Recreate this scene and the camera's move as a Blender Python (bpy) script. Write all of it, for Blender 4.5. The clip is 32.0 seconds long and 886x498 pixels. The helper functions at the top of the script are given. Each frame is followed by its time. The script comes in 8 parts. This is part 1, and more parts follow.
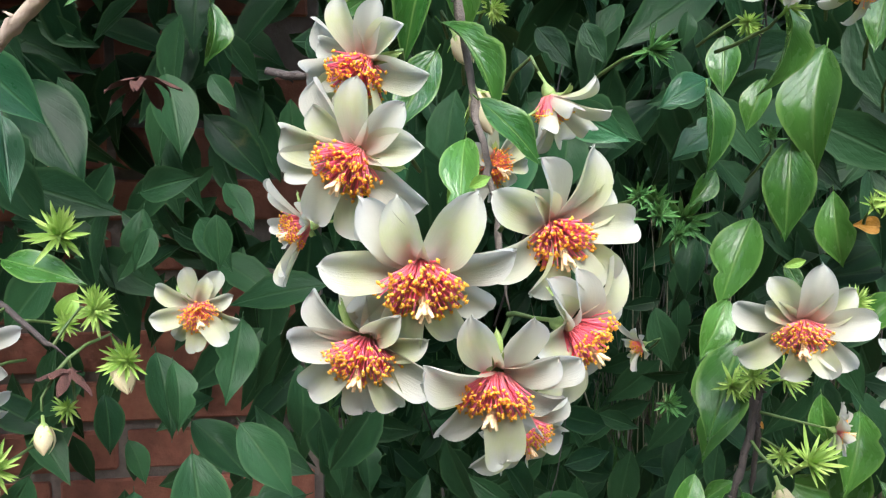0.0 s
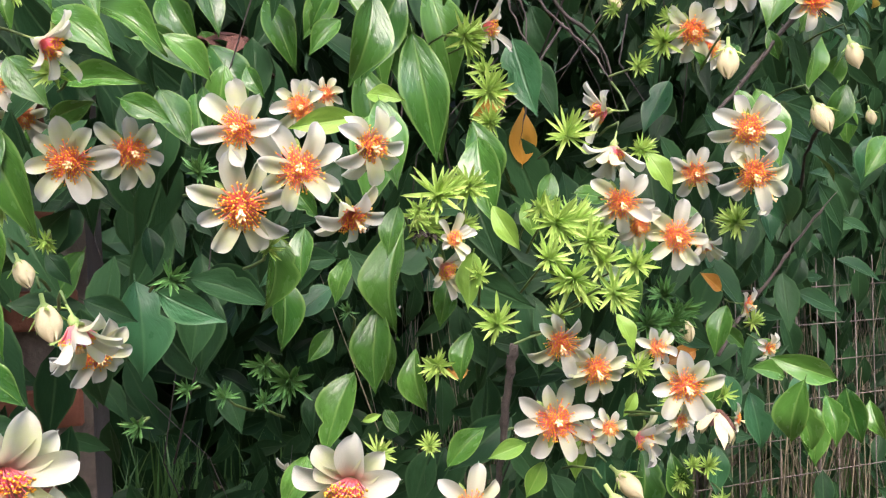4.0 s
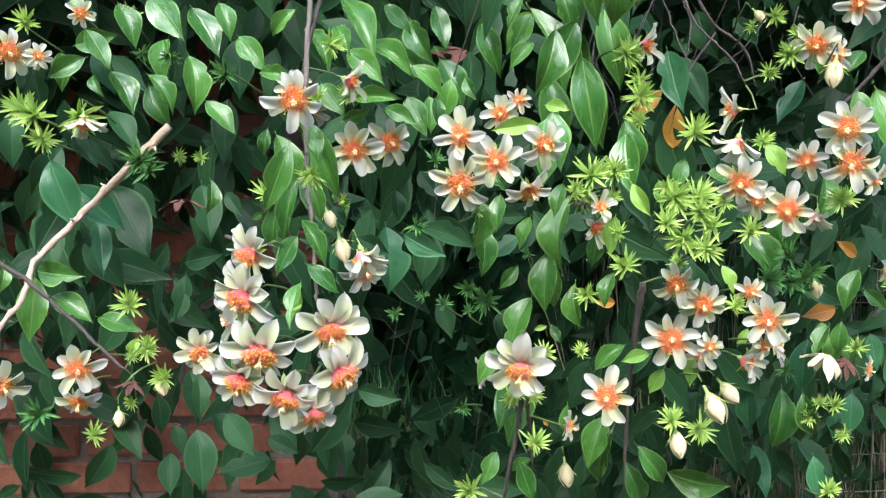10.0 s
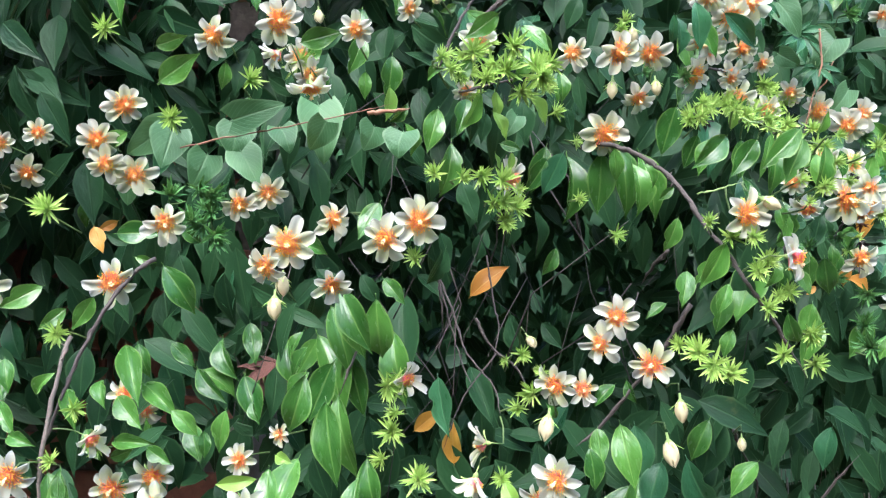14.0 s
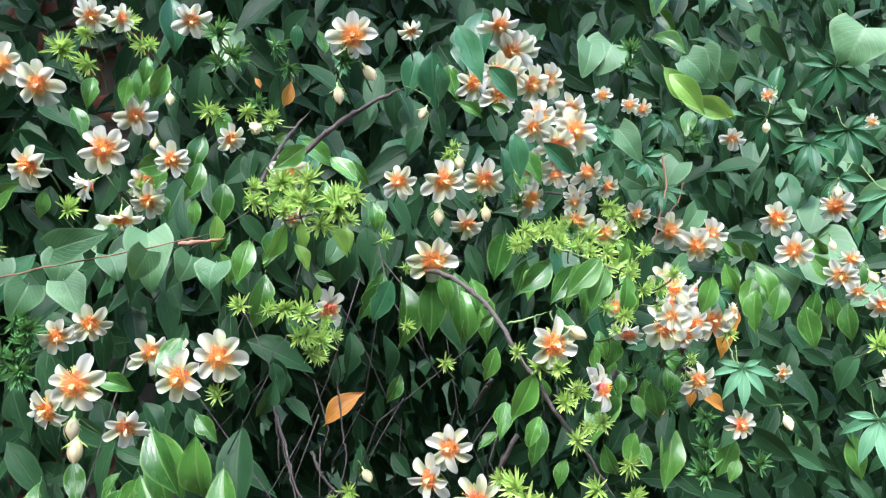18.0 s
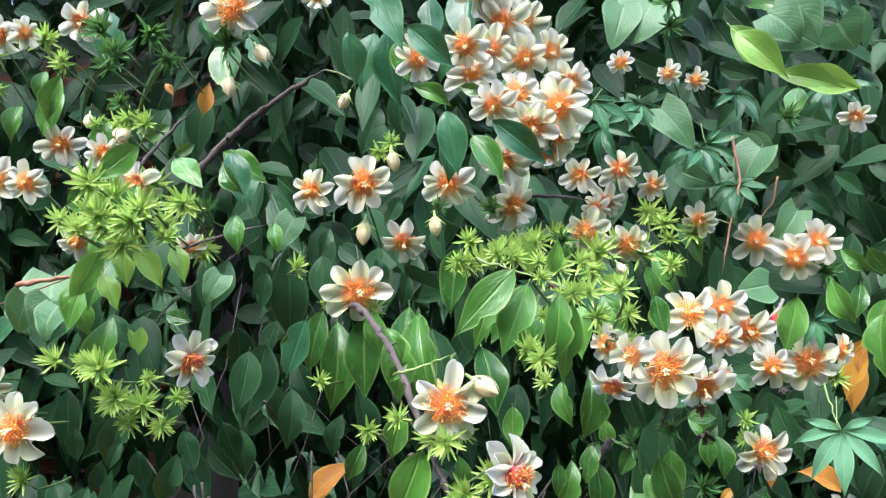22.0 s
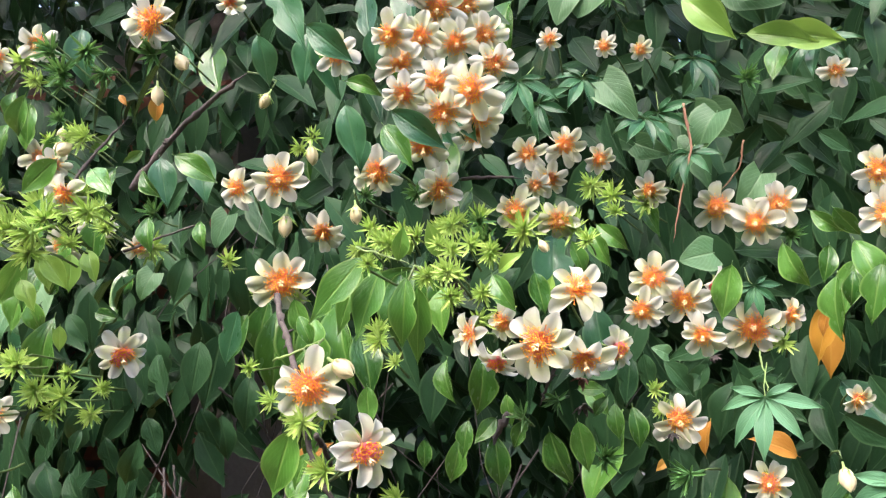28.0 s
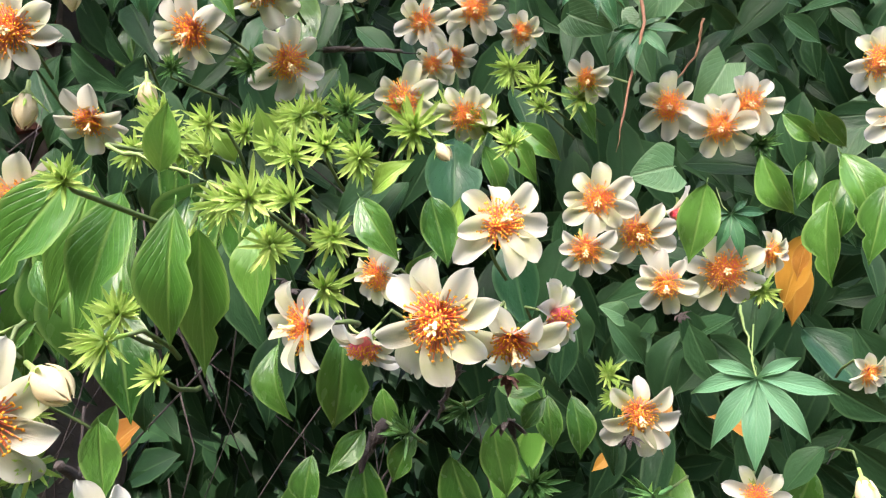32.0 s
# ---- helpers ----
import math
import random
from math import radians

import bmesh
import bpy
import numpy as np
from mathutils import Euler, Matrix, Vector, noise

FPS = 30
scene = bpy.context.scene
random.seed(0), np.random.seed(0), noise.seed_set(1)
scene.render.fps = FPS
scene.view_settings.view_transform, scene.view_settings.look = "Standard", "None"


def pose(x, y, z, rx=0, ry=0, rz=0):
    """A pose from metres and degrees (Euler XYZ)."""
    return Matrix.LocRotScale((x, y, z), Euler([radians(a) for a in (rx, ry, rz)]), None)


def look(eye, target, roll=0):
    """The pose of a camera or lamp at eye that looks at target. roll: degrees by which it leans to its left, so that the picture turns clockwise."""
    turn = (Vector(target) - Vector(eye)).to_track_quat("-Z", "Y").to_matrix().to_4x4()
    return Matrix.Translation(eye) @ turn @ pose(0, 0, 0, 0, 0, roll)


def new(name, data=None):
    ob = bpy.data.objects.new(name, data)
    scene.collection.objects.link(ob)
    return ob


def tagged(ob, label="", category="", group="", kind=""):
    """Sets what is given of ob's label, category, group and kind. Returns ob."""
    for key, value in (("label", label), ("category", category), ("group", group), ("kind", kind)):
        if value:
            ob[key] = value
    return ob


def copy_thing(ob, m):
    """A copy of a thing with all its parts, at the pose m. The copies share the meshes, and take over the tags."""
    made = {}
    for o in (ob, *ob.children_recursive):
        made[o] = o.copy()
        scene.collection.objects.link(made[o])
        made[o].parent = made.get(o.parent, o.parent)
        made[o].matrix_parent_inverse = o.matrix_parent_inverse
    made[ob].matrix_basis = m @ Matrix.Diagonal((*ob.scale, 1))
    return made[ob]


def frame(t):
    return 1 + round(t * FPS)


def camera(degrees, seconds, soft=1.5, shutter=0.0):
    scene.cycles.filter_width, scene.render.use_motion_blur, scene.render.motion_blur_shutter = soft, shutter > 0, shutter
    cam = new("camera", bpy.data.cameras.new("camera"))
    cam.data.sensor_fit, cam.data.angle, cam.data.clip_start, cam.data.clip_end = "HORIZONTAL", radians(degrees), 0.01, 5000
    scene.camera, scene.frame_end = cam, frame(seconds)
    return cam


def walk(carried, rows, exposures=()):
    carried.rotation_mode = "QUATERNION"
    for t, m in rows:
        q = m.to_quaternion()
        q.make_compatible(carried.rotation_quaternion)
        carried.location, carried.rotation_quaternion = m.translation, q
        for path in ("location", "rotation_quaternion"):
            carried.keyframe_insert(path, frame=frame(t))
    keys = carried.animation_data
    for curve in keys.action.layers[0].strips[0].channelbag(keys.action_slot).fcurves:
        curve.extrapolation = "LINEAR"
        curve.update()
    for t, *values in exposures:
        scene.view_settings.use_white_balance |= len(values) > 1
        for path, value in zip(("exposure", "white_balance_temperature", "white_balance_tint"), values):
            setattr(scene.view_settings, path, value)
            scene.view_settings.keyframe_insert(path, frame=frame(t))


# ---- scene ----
cam = camera(58.3, 32.0, soft=1.25)
METRES, EYE, TILT, LEAN, TURN = 1.6, 1.1, -5.0, 0.0, 0.0
ROWS = [
    (0.0, 0.0, 0.0, 0.0, 0.0, 0.0, -0.0),
    (0.5, 0.0017, -0.0007, 0.0035, -0.33, 0.13, 0.11),
    (1.0, 0.0129, -0.0035, 0.0086, -1.29, 0.54, 0.67),
    (1.5, 0.0316, -0.0095, 0.0121, -3.02, 1.15, 1.4),
    (2.0, 0.0477, -0.0189, 0.0178, -4.45, 1.64, 1.98),
    (2.5, 0.0563, -0.0256, 0.0228, -5.76, 2.04, 2.29),
    (3.0, 0.0641, -0.0336, 0.0262, -6.77, 2.39, 2.36),
    (3.5, 0.0754, -0.0395, 0.0303, -8.0, 2.81, 2.51),
    (4.0, 0.0846, -0.0458, 0.0359, -9.08, 3.47, 2.71),
    (4.5, 0.0866, -0.0535, 0.0402, -9.77, 4.05, 2.77),
    (6.5, 0.0934, -0.0802, 0.0465, -7.96, 4.23, 3.78),
    (7.0, 0.0834, -0.0822, 0.0395, -7.0, 4.33, 3.37),
    (7.5, 0.0847, -0.0954, 0.0318, -5.31, 4.29, 2.87),
    (8.0, 0.0869, -0.1235, 0.0256, -3.22, 3.46, 2.0),
    (8.5, 0.0902, -0.1466, 0.0211, -0.86, 2.35, 0.62),
    (9.0, 0.0872, -0.1663, 0.0216, 2.15, 1.78, -0.23),
    (9.5, 0.0876, -0.1663, 0.0264, 4.08, 1.08, -0.35),
    (10.0, 0.0909, -0.167, 0.0307, 5.43, 0.58, -0.32),
    (10.5, 0.1151, -0.1655, 0.0341, 7.11, 0.25, -0.53),
    (11.0, 0.1518, -0.1638, 0.0376, 8.74, 0.34, -0.71),
    (11.5, 0.1839, -0.1587, 0.0403, 9.36, 0.7, -0.71),
    (12.0, 0.2042, -0.1577, 0.0532, 9.58, 1.89, -0.96),
    (12.5, 0.2184, -0.168, 0.0752, 10.19, 4.09, -1.34),
    (13.0, 0.2352, -0.177, 0.0972, 10.56, 6.78, -1.35),
    (13.5, 0.2485, -0.1844, 0.1146, 10.33, 9.28, -1.21),
    (14.0, 0.2594, -0.1938, 0.1242, 9.97, 11.71, -1.22),
    (14.5, 0.2665, -0.2031, 0.1304, 9.9, 13.7, -1.19),
    (16.5, 0.2997, -0.1914, 0.1431, 8.48, 17.42, 0.52),
    (17.0, 0.3081, -0.1913, 0.1426, 7.52, 18.13, 0.77),
    (17.5, 0.3173, -0.1889, 0.1425, 6.92, 18.68, 0.94),
    (18.0, 0.3247, -0.1789, 0.1394, 6.33, 19.34, 0.62),
    (18.5, 0.3376, -0.1511, 0.139, 5.64, 19.98, 0.76),
    (19.0, 0.3529, -0.1166, 0.1459, 5.66, 20.71, 1.32),
    (19.5, 0.3746, -0.0806, 0.1507, 6.91, 21.27, 1.72),
    (20.0, 0.3842, -0.0617, 0.1576, 8.87, 21.23, 1.59),
    (20.5, 0.3792, -0.0545, 0.162, 11.41, 21.11, 0.61),
    (21.0, 0.3866, -0.0482, 0.165, 14.25, 21.51, -0.0),
    (21.5, 0.4033, -0.039, 0.166, 17.8, 22.27, -0.81),
    (22.0, 0.4215, -0.0364, 0.1695, 20.34, 22.87, -1.32),
    (22.5, 0.4375, -0.0277, 0.1693, 22.63, 23.38, -1.23),
    (23.0, 0.4518, -0.0198, 0.1695, 24.32, 23.43, -1.16),
    (23.5, 0.461, -0.0178, 0.1698, 25.59, 23.1, -1.19),
    (24.0, 0.4698, -0.0166, 0.1698, 26.2, 22.94, -1.17),
    (24.5, 0.4776, -0.0152, 0.1692, 26.34, 22.94, -0.98),
    (25.0, 0.481, -0.0145, 0.169, 26.25, 22.93, -0.95),
    (25.5, 0.485, -0.014, 0.1691, 26.18, 22.88, -0.93),
    (27.5, 0.5047, -0.0221, 0.1676, 27.51, 21.48, -0.52),
    (28.0, 0.4954, -0.0173, 0.169, 27.33, 21.2, -0.66),
    (28.5, 0.4952, -0.0124, 0.1724, 27.62, 20.73, 0.3),
    (29.0, 0.4965, -0.0165, 0.1756, 27.56, 20.43, 0.88),
    (29.5, 0.4961, -0.0117, 0.1776, 27.1, 19.77, 0.73),
    (30.0, 0.499, -0.0082, 0.1785, 27.01, 18.41, 0.78),
    (30.5, 0.4799, 0.0282, 0.191, 24.74, 17.49, 1.1),
    (31.0, 0.4625, 0.0645, 0.2041, 21.96, 16.74, 1.51),
    (31.5, 0.4551, 0.084, 0.211, 20.58, 15.32, 1.37),
    (32.0, 0.4533, 0.0919, 0.2135, 19.7, 14.62, 1.12),
]
walk(cam, [(t, pose(0, 0, EYE, TILT, LEAN, TURN) @ pose(METRES * x, METRES * y, METRES * z, 90 + pitch, roll, yaw)) for t, x, y, z, yaw, pitch, roll in ROWS], exposures=[(0, 1.4, 5700, 13), (1, 1.5, 6250, 20), (4, 1.53, 6200, 23), (7, 1.5, 5800, 18), (10, 1.58, 5600, 12), (17, 1.76, 5450, 17), (21, 1.73, 5500, 17), (25, 1.76, 5950, 20), (32, 1.73, 6350, 23)])

# ---- light ----
sky = bpy.data.worlds.new("sky")
scene.world = sky
sky.use_nodes = True
sky_tex = sky.node_tree.nodes.new("ShaderNodeTexSky")
sky_tex.sky_type = "NISHITA"
sky_tex.sun_disc = False
sky_tex.sun_elevation, sky_tex.sun_rotation = radians(48), radians(182)
sky_tex.air_density, sky_tex.dust_density, sky_tex.ozone_density = 1.0, 5.0, 1.0
sky.node_tree.links.new(sky_tex.outputs[0], sky.node_tree.nodes["Background"].inputs[0])
sky.node_tree.nodes["Background"].inputs[1].default_value = 0.31
sun = new("sun", bpy.data.lights.new("sun", "SUN"))
sun.data.energy, sun.data.angle, sun.data.color = 0.8, radians(60), (1.0, 0.98, 0.95)
sun.matrix_world = look((0.4, -3.1, 4.5), (0.3, 0.4, 1.2))

# ---- materials ----
def material(name, build):
    m = bpy.data.materials.new(name)
    m.use_nodes = True
    nt = m.node_tree
    nt.nodes.clear()
    outp = nt.nodes.new("ShaderNodeOutputMaterial")
    def node(kind, **inputs):
        n = nt.nodes.new("ShaderNode" + kind)
        for key, value in inputs.items():
            sock = n.inputs[int(key[1:])] if key[0] == "i" and key[1:].isdigit() else n.inputs[key.replace("_", " ")]
            if hasattr(value, "is_output"):
                nt.links.new(value, sock)
            else:
                sock.default_value = value
        return n
    nt.links.new(build(node, nt), outp.inputs[0])
    return m


def ramp(node, fac, *stops):
    r = node("ValToRGB", Fac=fac)
    els = r.color_ramp.elements
    while len(els) < len(stops):
        els.new(0.5)
    for e, (p, c) in zip(els, stops):
        e.position, e.color = p, (*c, 1)
    return r.outputs[0]


def mixc(node, fac, a, b, how="MIX"):
    n = node("MixRGB", Fac=fac, Color1=a, Color2=b)
    n.blend_type = how
    return n.outputs[0]


def maths(node, op, a, b=0.0, c=0.0):
    n = node("Math", i0=a, i1=b, i2=c)
    n.operation = op
    return n.outputs[0]


def leaf_material(name, dark, light, rib, rough=0.33, trans=0.22, spots=0.25, veins=0.1, spec=0.45, drops=1.2):
    def build(node, nt):
        uv = node("UVMap").outputs[0]
        sep = node("SeparateXYZ", Vector=uv)
        u, v = sep.outputs[0], sep.outputs[1]
        rnd = node("ObjectInfo").outputs["Random"]
        isl = node("NewGeometry").outputs["Random Per Island"]
        tone = maths(node, "FRACT", maths(node, "ADD", rnd, isl))
        co = node("TexCoord").outputs["Object"]
        cloud = node("TexNoise", Vector=uv, Scale=3.0, Detail=4.0).outputs["Fac"]
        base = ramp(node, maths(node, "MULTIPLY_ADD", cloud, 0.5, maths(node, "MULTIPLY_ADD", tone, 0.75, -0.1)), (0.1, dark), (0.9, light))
        off = maths(node, "ABSOLUTE", maths(node, "SUBTRACT", u, 0.5))
        ribf = ramp(node, off, (0.012, (1, 1, 1)), (0.05, (0, 0, 0)))
        edge = ramp(node, off, (0.42, (0, 0, 0)), (0.475, (1, 1, 1)))
        side = maths(node, "SINE", maths(node, "MULTIPLY_ADD", v, 52.0, maths(node, "MULTIPLY", off, -55.0)))
        sidef = maths(node, "MULTIPLY", maths(node, "POWER", maths(node, "MAXIMUM", side, 0.0), 8.0), veins)
        col = mixc(node, maths(node, "MULTIPLY", ribf, 0.28), base, (*rib, 1))
        col = mixc(node, maths(node, "MULTIPLY", edge, 0.34), col, (*rib, 1))
        col = mixc(node, maths(node, "MULTIPLY", sidef, 0.35), col, (*rib, 1))
        blot = node("TexNoise", Vector=co, Scale=9.0, Detail=6.0, Roughness=0.7).outputs["Fac"]
        col = mixc(node, maths(node, "MULTIPLY", ramp(node, blot, (0.66, (0, 0, 0)), (0.74, (1, 1, 1))), spots), col, (0.16, 0.13, 0.04, 1))
        vor = node("TexVoronoi", Vector=co, Scale=16.0)
        drop = ramp(node, vor.outputs["Distance"], (0.04, (1, 1, 1)), (0.11, (0, 0, 0)))
        drop = maths(node, "MULTIPLY", drop, maths(node, "GREATER_THAN", node("SeparateXYZ", Vector=vor.outputs["Color"]).outputs[0], 0.6))
        hgt = maths(node, "ADD", maths(node, "MULTIPLY_ADD", drop, drops, maths(node, "MULTIPLY", ribf, -0.6)), maths(node, "ADD", maths(node, "MULTIPLY", sidef, -0.5), maths(node, "MULTIPLY", cloud, 1.6)))
        bump = node("Bump", Strength=0.5, Distance=0.002, Height=hgt).outputs[0]
        dust = node("TexNoise", Vector=co, Scale=4.0, Detail=5.0).outputs["Fac"]
        pr = node("BsdfPrincipled", Base_Color=col, Roughness=maths(node, "MULTIPLY_ADD", drop, -0.2 * min(1.0, drops), maths(node, "MULTIPLY_ADD", dust, 0.3, rough - 0.1)), Normal=bump)
        pr.inputs["Specular IOR Level"].default_value = spec
        tr = node("BsdfTranslucent", Color=mixc(node, 0.3, col, (0.35, 0.5, 0.08, 1)))
        return node("MixShader", i0=trans, i1=pr.outputs[0], i2=tr.outputs[0]).outputs[0]
    return material(name, build)


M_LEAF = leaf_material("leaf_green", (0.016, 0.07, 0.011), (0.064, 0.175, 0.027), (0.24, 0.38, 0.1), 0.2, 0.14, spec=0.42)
# the leaf green again, with the shrub's inner shade put into its colour
M_SHADED = leaf_material("leaf_shaded_green", (0.0055, 0.021, 0.009), (0.022, 0.064, 0.024), (0.06, 0.12, 0.045), 0.32, 0.08, spec=0.09, drops=0.8)
M_GREY = leaf_material("leaf_blue_green", (0.012, 0.056, 0.024), (0.034, 0.12, 0.048), (0.11, 0.22, 0.09), 0.26, 0.13, spec=0.24)
M_MID = leaf_material("leaf_fresh", (0.032, 0.125, 0.014), (0.085, 0.23, 0.028), (0.3, 0.48, 0.11), 0.33, 0.25, 0.1, 0.2)
M_YOUNG = leaf_material("leaf_young", (0.10, 0.23, 0.03), (0.2, 0.36, 0.05), (0.35, 0.52, 0.14), 0.36, 0.3, 0.1)
M_VINE = leaf_material("leaf_vine", (0.05, 0.17, 0.075), (0.1, 0.26, 0.13), (0.2, 0.38, 0.2), 0.48, 0.28, 0.1, 0.5)
M_HEART = leaf_material("leaf_heart", (0.028, 0.1, 0.034), (0.07, 0.175, 0.062), (0.2, 0.33, 0.16), 0.5, 0.25, 0.15, 0.4)
M_YELLOW = leaf_material("leaf_yellow", (0.26, 0.1, 0.012), (0.5, 0.26, 0.03), (0.55, 0.36, 0.08), 0.45, 0.25, 0.9)
M_TUFT = leaf_material("shoot_bright", (0.27, 0.47, 0.075), (0.52, 0.7, 0.18), (0.66, 0.8, 0.32), 0.4, 0.32, 0.0, 0.0)
M_TUFTD = leaf_material("shoot_dark", (0.05, 0.17, 0.045), (0.12, 0.3, 0.08), (0.2, 0.38, 0.13), 0.42, 0.2, 0.0, 0.0)


def petal_material(name, throat, low, mid, tip, tint):
    def build(node, nt):
        uv = node("UVMap").outputs[0]
        sep = node("SeparateXYZ", Vector=uv)
        u, v = sep.outputs[0], sep.outputs[1]
        rnd = node("ObjectInfo").outputs["Random"]
        cloud = node("TexNoise", Vector=uv, Scale=4.0, Detail=3.0).outputs["Fac"]
        body = ramp(node, maths(node, "MULTIPLY_ADD", cloud, 0.2, v), (0.1, throat), (0.2, low), (0.38, mid), (1.0, tip))
        green = maths(node, "MULTIPLY", ramp(node, rnd, (0.35, (0, 0, 0)), (0.7, (1, 1, 1))), ramp(node, maths(node, "MULTIPLY_ADD", cloud, 0.5, v), (0.35, (0, 0, 0)), (0.75, (1, 1, 1)), (1.2, (0.2, 0.2, 0.2))))
        col = mixc(node, maths(node, "MULTIPLY", green, 0.75), body, (*tint, 1))
        streak = node("TexNoise", Vector=node("Mapping", Vector=uv, Scale=(22, 2, 1)).outputs[0], Scale=2.0, Detail=3.0).outputs["Fac"]
        col = mixc(node, maths(node, "MULTIPLY", streak, 0.14), col, (0.66, 0.66, 0.42, 1))
        fine = node("TexNoise", Vector=uv, Scale=60.0, Detail=2.0).outputs["Fac"]
        bump = node("Bump", Strength=0.3, Distance=0.0012, Height=maths(node, "ADD", maths(node, "ADD", streak, cloud), maths(node, "MULTIPLY", fine, 0.4))).outputs[0]
        pr = node("BsdfPrincipled", Base_Color=col, Roughness=0.48, Normal=bump)
        pr.inputs["Specular IOR Level"].default_value = 0.3
        tr = node("BsdfTranslucent", Color=col)
        return node("MixShader", i0=0.5, i1=pr.outputs[0], i2=tr.outputs[0]).outputs[0]
    return material(name, build)


M_PETAL = petal_material("petal_white", (0.74, 0.43, 0.35), (0.6, 0.51, 0.4), (0.56, 0.57, 0.45), (0.57, 0.6, 0.56), (0.53, 0.6, 0.29))
M_PETALC = petal_material("petal_cream", (0.7, 0.5, 0.37), (0.6, 0.56, 0.42), (0.58, 0.585, 0.45), (0.6, 0.62, 0.54), (0.52, 0.58, 0.3))


def plain(name, a, b, rough, scale, trans=0.0, bumps=0.3, dist=0.002):
    def build(node, nt):
        co = node("TexCoord").outputs["Object"]
        n1 = node("TexNoise", Vector=co, Scale=scale, Detail=6.0, Roughness=0.65).outputs["Fac"]
        n2 = node("TexNoise", Vector=co, Scale=scale * 0.17, Detail=3.0).outputs["Fac"]
        isl = node("NewGeometry").outputs["Random Per Island"]
        rnd = node("ObjectInfo").outputs["Random"]
        f = maths(node, "MULTIPLY_ADD", n1, 0.7, maths(node, "MULTIPLY_ADD", n2, 0.5, maths(node, "MULTIPLY_ADD", isl, 0.2, maths(node, "MULTIPLY_ADD", rnd, 0.3, -0.35))))
        col = ramp(node, f, (0.15, a), (0.85, b))
        pr = node("BsdfPrincipled", Base_Color=col, Roughness=rough, Normal=node("Bump", Strength=bumps, Distance=dist, Height=n1).outputs[0])
        if trans == 0:
            return pr.outputs[0]
        return node("MixShader", i0=trans, i1=pr.outputs[0], i2=node("BsdfTranslucent", Color=col).outputs[0]).outputs[0]
    return material(name, build)


def filament_material(name, tip, shade):
    def build(node, nt):
        v = node("SeparateXYZ", Vector=node("UVMap").outputs[0]).outputs[1]
        isl = node("NewGeometry").outputs["Random Per Island"]
        a = ramp(node, v, (0.0, (0.98, 0.5, 0.5)), (0.4, (0.98, 0.36, 0.4)), (1.0, tip))
        b = ramp(node, v, (0.0, (0.98, 0.48, 0.42)), (1.0, shade))
        col = mixc(node, isl, a, b)
        pr = node("BsdfPrincipled", Base_Color=col, Roughness=0.5)
        return node("MixShader", i0=0.62, i1=pr.outputs[0], i2=node("BsdfTranslucent", Color=col).outputs[0]).outputs[0]
    return material(name, build)


M_FIL = filament_material("filament_orange", (0.96, 0.19, 0.15), (0.98, 0.34, 0.15))
M_FILO = filament_material("filament_light_orange", (0.98, 0.36, 0.1), (0.99, 0.52, 0.14))
M_FILP = filament_material("filament_pink", (1.0, 0.22, 0.4), (1.0, 0.36, 0.5))
M_ANTHER = plain("anther_orange", (1.0, 0.56, 0.04), (1.0, 0.78, 0.14), 0.6, 800, 0.5)
M_STIGMA = plain("stigma_cream", (0.92, 0.62, 0.28), (0.95, 0.76, 0.45), 0.5, 400)
M_BUD = plain("bud_cream", (0.5, 0.45, 0.24), (0.66, 0.6, 0.38), 0.5, 120, 0.25)
M_CALYX = plain("calyx_green", (0.16, 0.28, 0.06), (0.36, 0.46, 0.15), 0.5, 200, 0.15)
M_TAN = plain("bark_tan", (0.02, 0.017, 0.014), (0.07, 0.058, 0.048), 0.85, 260, 0, 0.8)
M_PALE = plain("bark_pale", (0.22, 0.17, 0.12), (0.46, 0.38, 0.28), 0.85, 220, 0, 0.8)
M_BARKM = plain("bark_grey_brown", (0.06, 0.052, 0.042), (0.17, 0.145, 0.115), 0.85, 240, 0, 0.8)
M_BARKD = plain("bark_dark", (0.025, 0.022, 0.02), (0.085, 0.07, 0.06), 0.9, 260, 0, 0.8)
M_STEMR = plain("stem_red_brown", (0.12, 0.05, 0.03), (0.26, 0.14, 0.07), 0.7, 300)
M_STEMG = plain("stem_green", (0.09, 0.16, 0.035), (0.18, 0.28, 0.07), 0.55, 300)
M_STALK = plain("stalk_dull_green", (0.05, 0.09, 0.02), (0.12, 0.19, 0.05), 0.6, 300)
M_DRY = plain("dry_brown", (0.03, 0.015, 0.012), (0.22, 0.09, 0.06), 0.9, 200, 0, 0.6)
M_BRICK = plain("brick_red", (0.12, 0.045, 0.028), (0.32, 0.13, 0.075), 0.9, 60, 0, 0.7, 0.004)
M_MORTAR = plain("mortar_grey", (0.10, 0.085, 0.07), (0.2, 0.17, 0.14), 0.95, 90, 0, 0.7, 0.004)
M_SOIL = plain("soil_litter", (0.03, 0.022, 0.015), (0.11, 0.08, 0.05), 0.95, 14, 0, 0.9, 0.02)
M_WIRE = plain("wire_rusty", (0.05, 0.042, 0.035), (0.14, 0.12, 0.1), 0.6, 60)
M_STRAW = plain("straw", (0.09, 0.085, 0.05), (0.26, 0.23, 0.14), 0.8, 40, 0.2)
M_GRASS = leaf_material("grass_blade", (0.03, 0.09, 0.02), (0.08, 0.2, 0.04), (0.1, 0.22, 0.06), 0.5, 0.3, 0.1, 0.0)

# ---- mesh helpers ----
rng = random.Random(11)


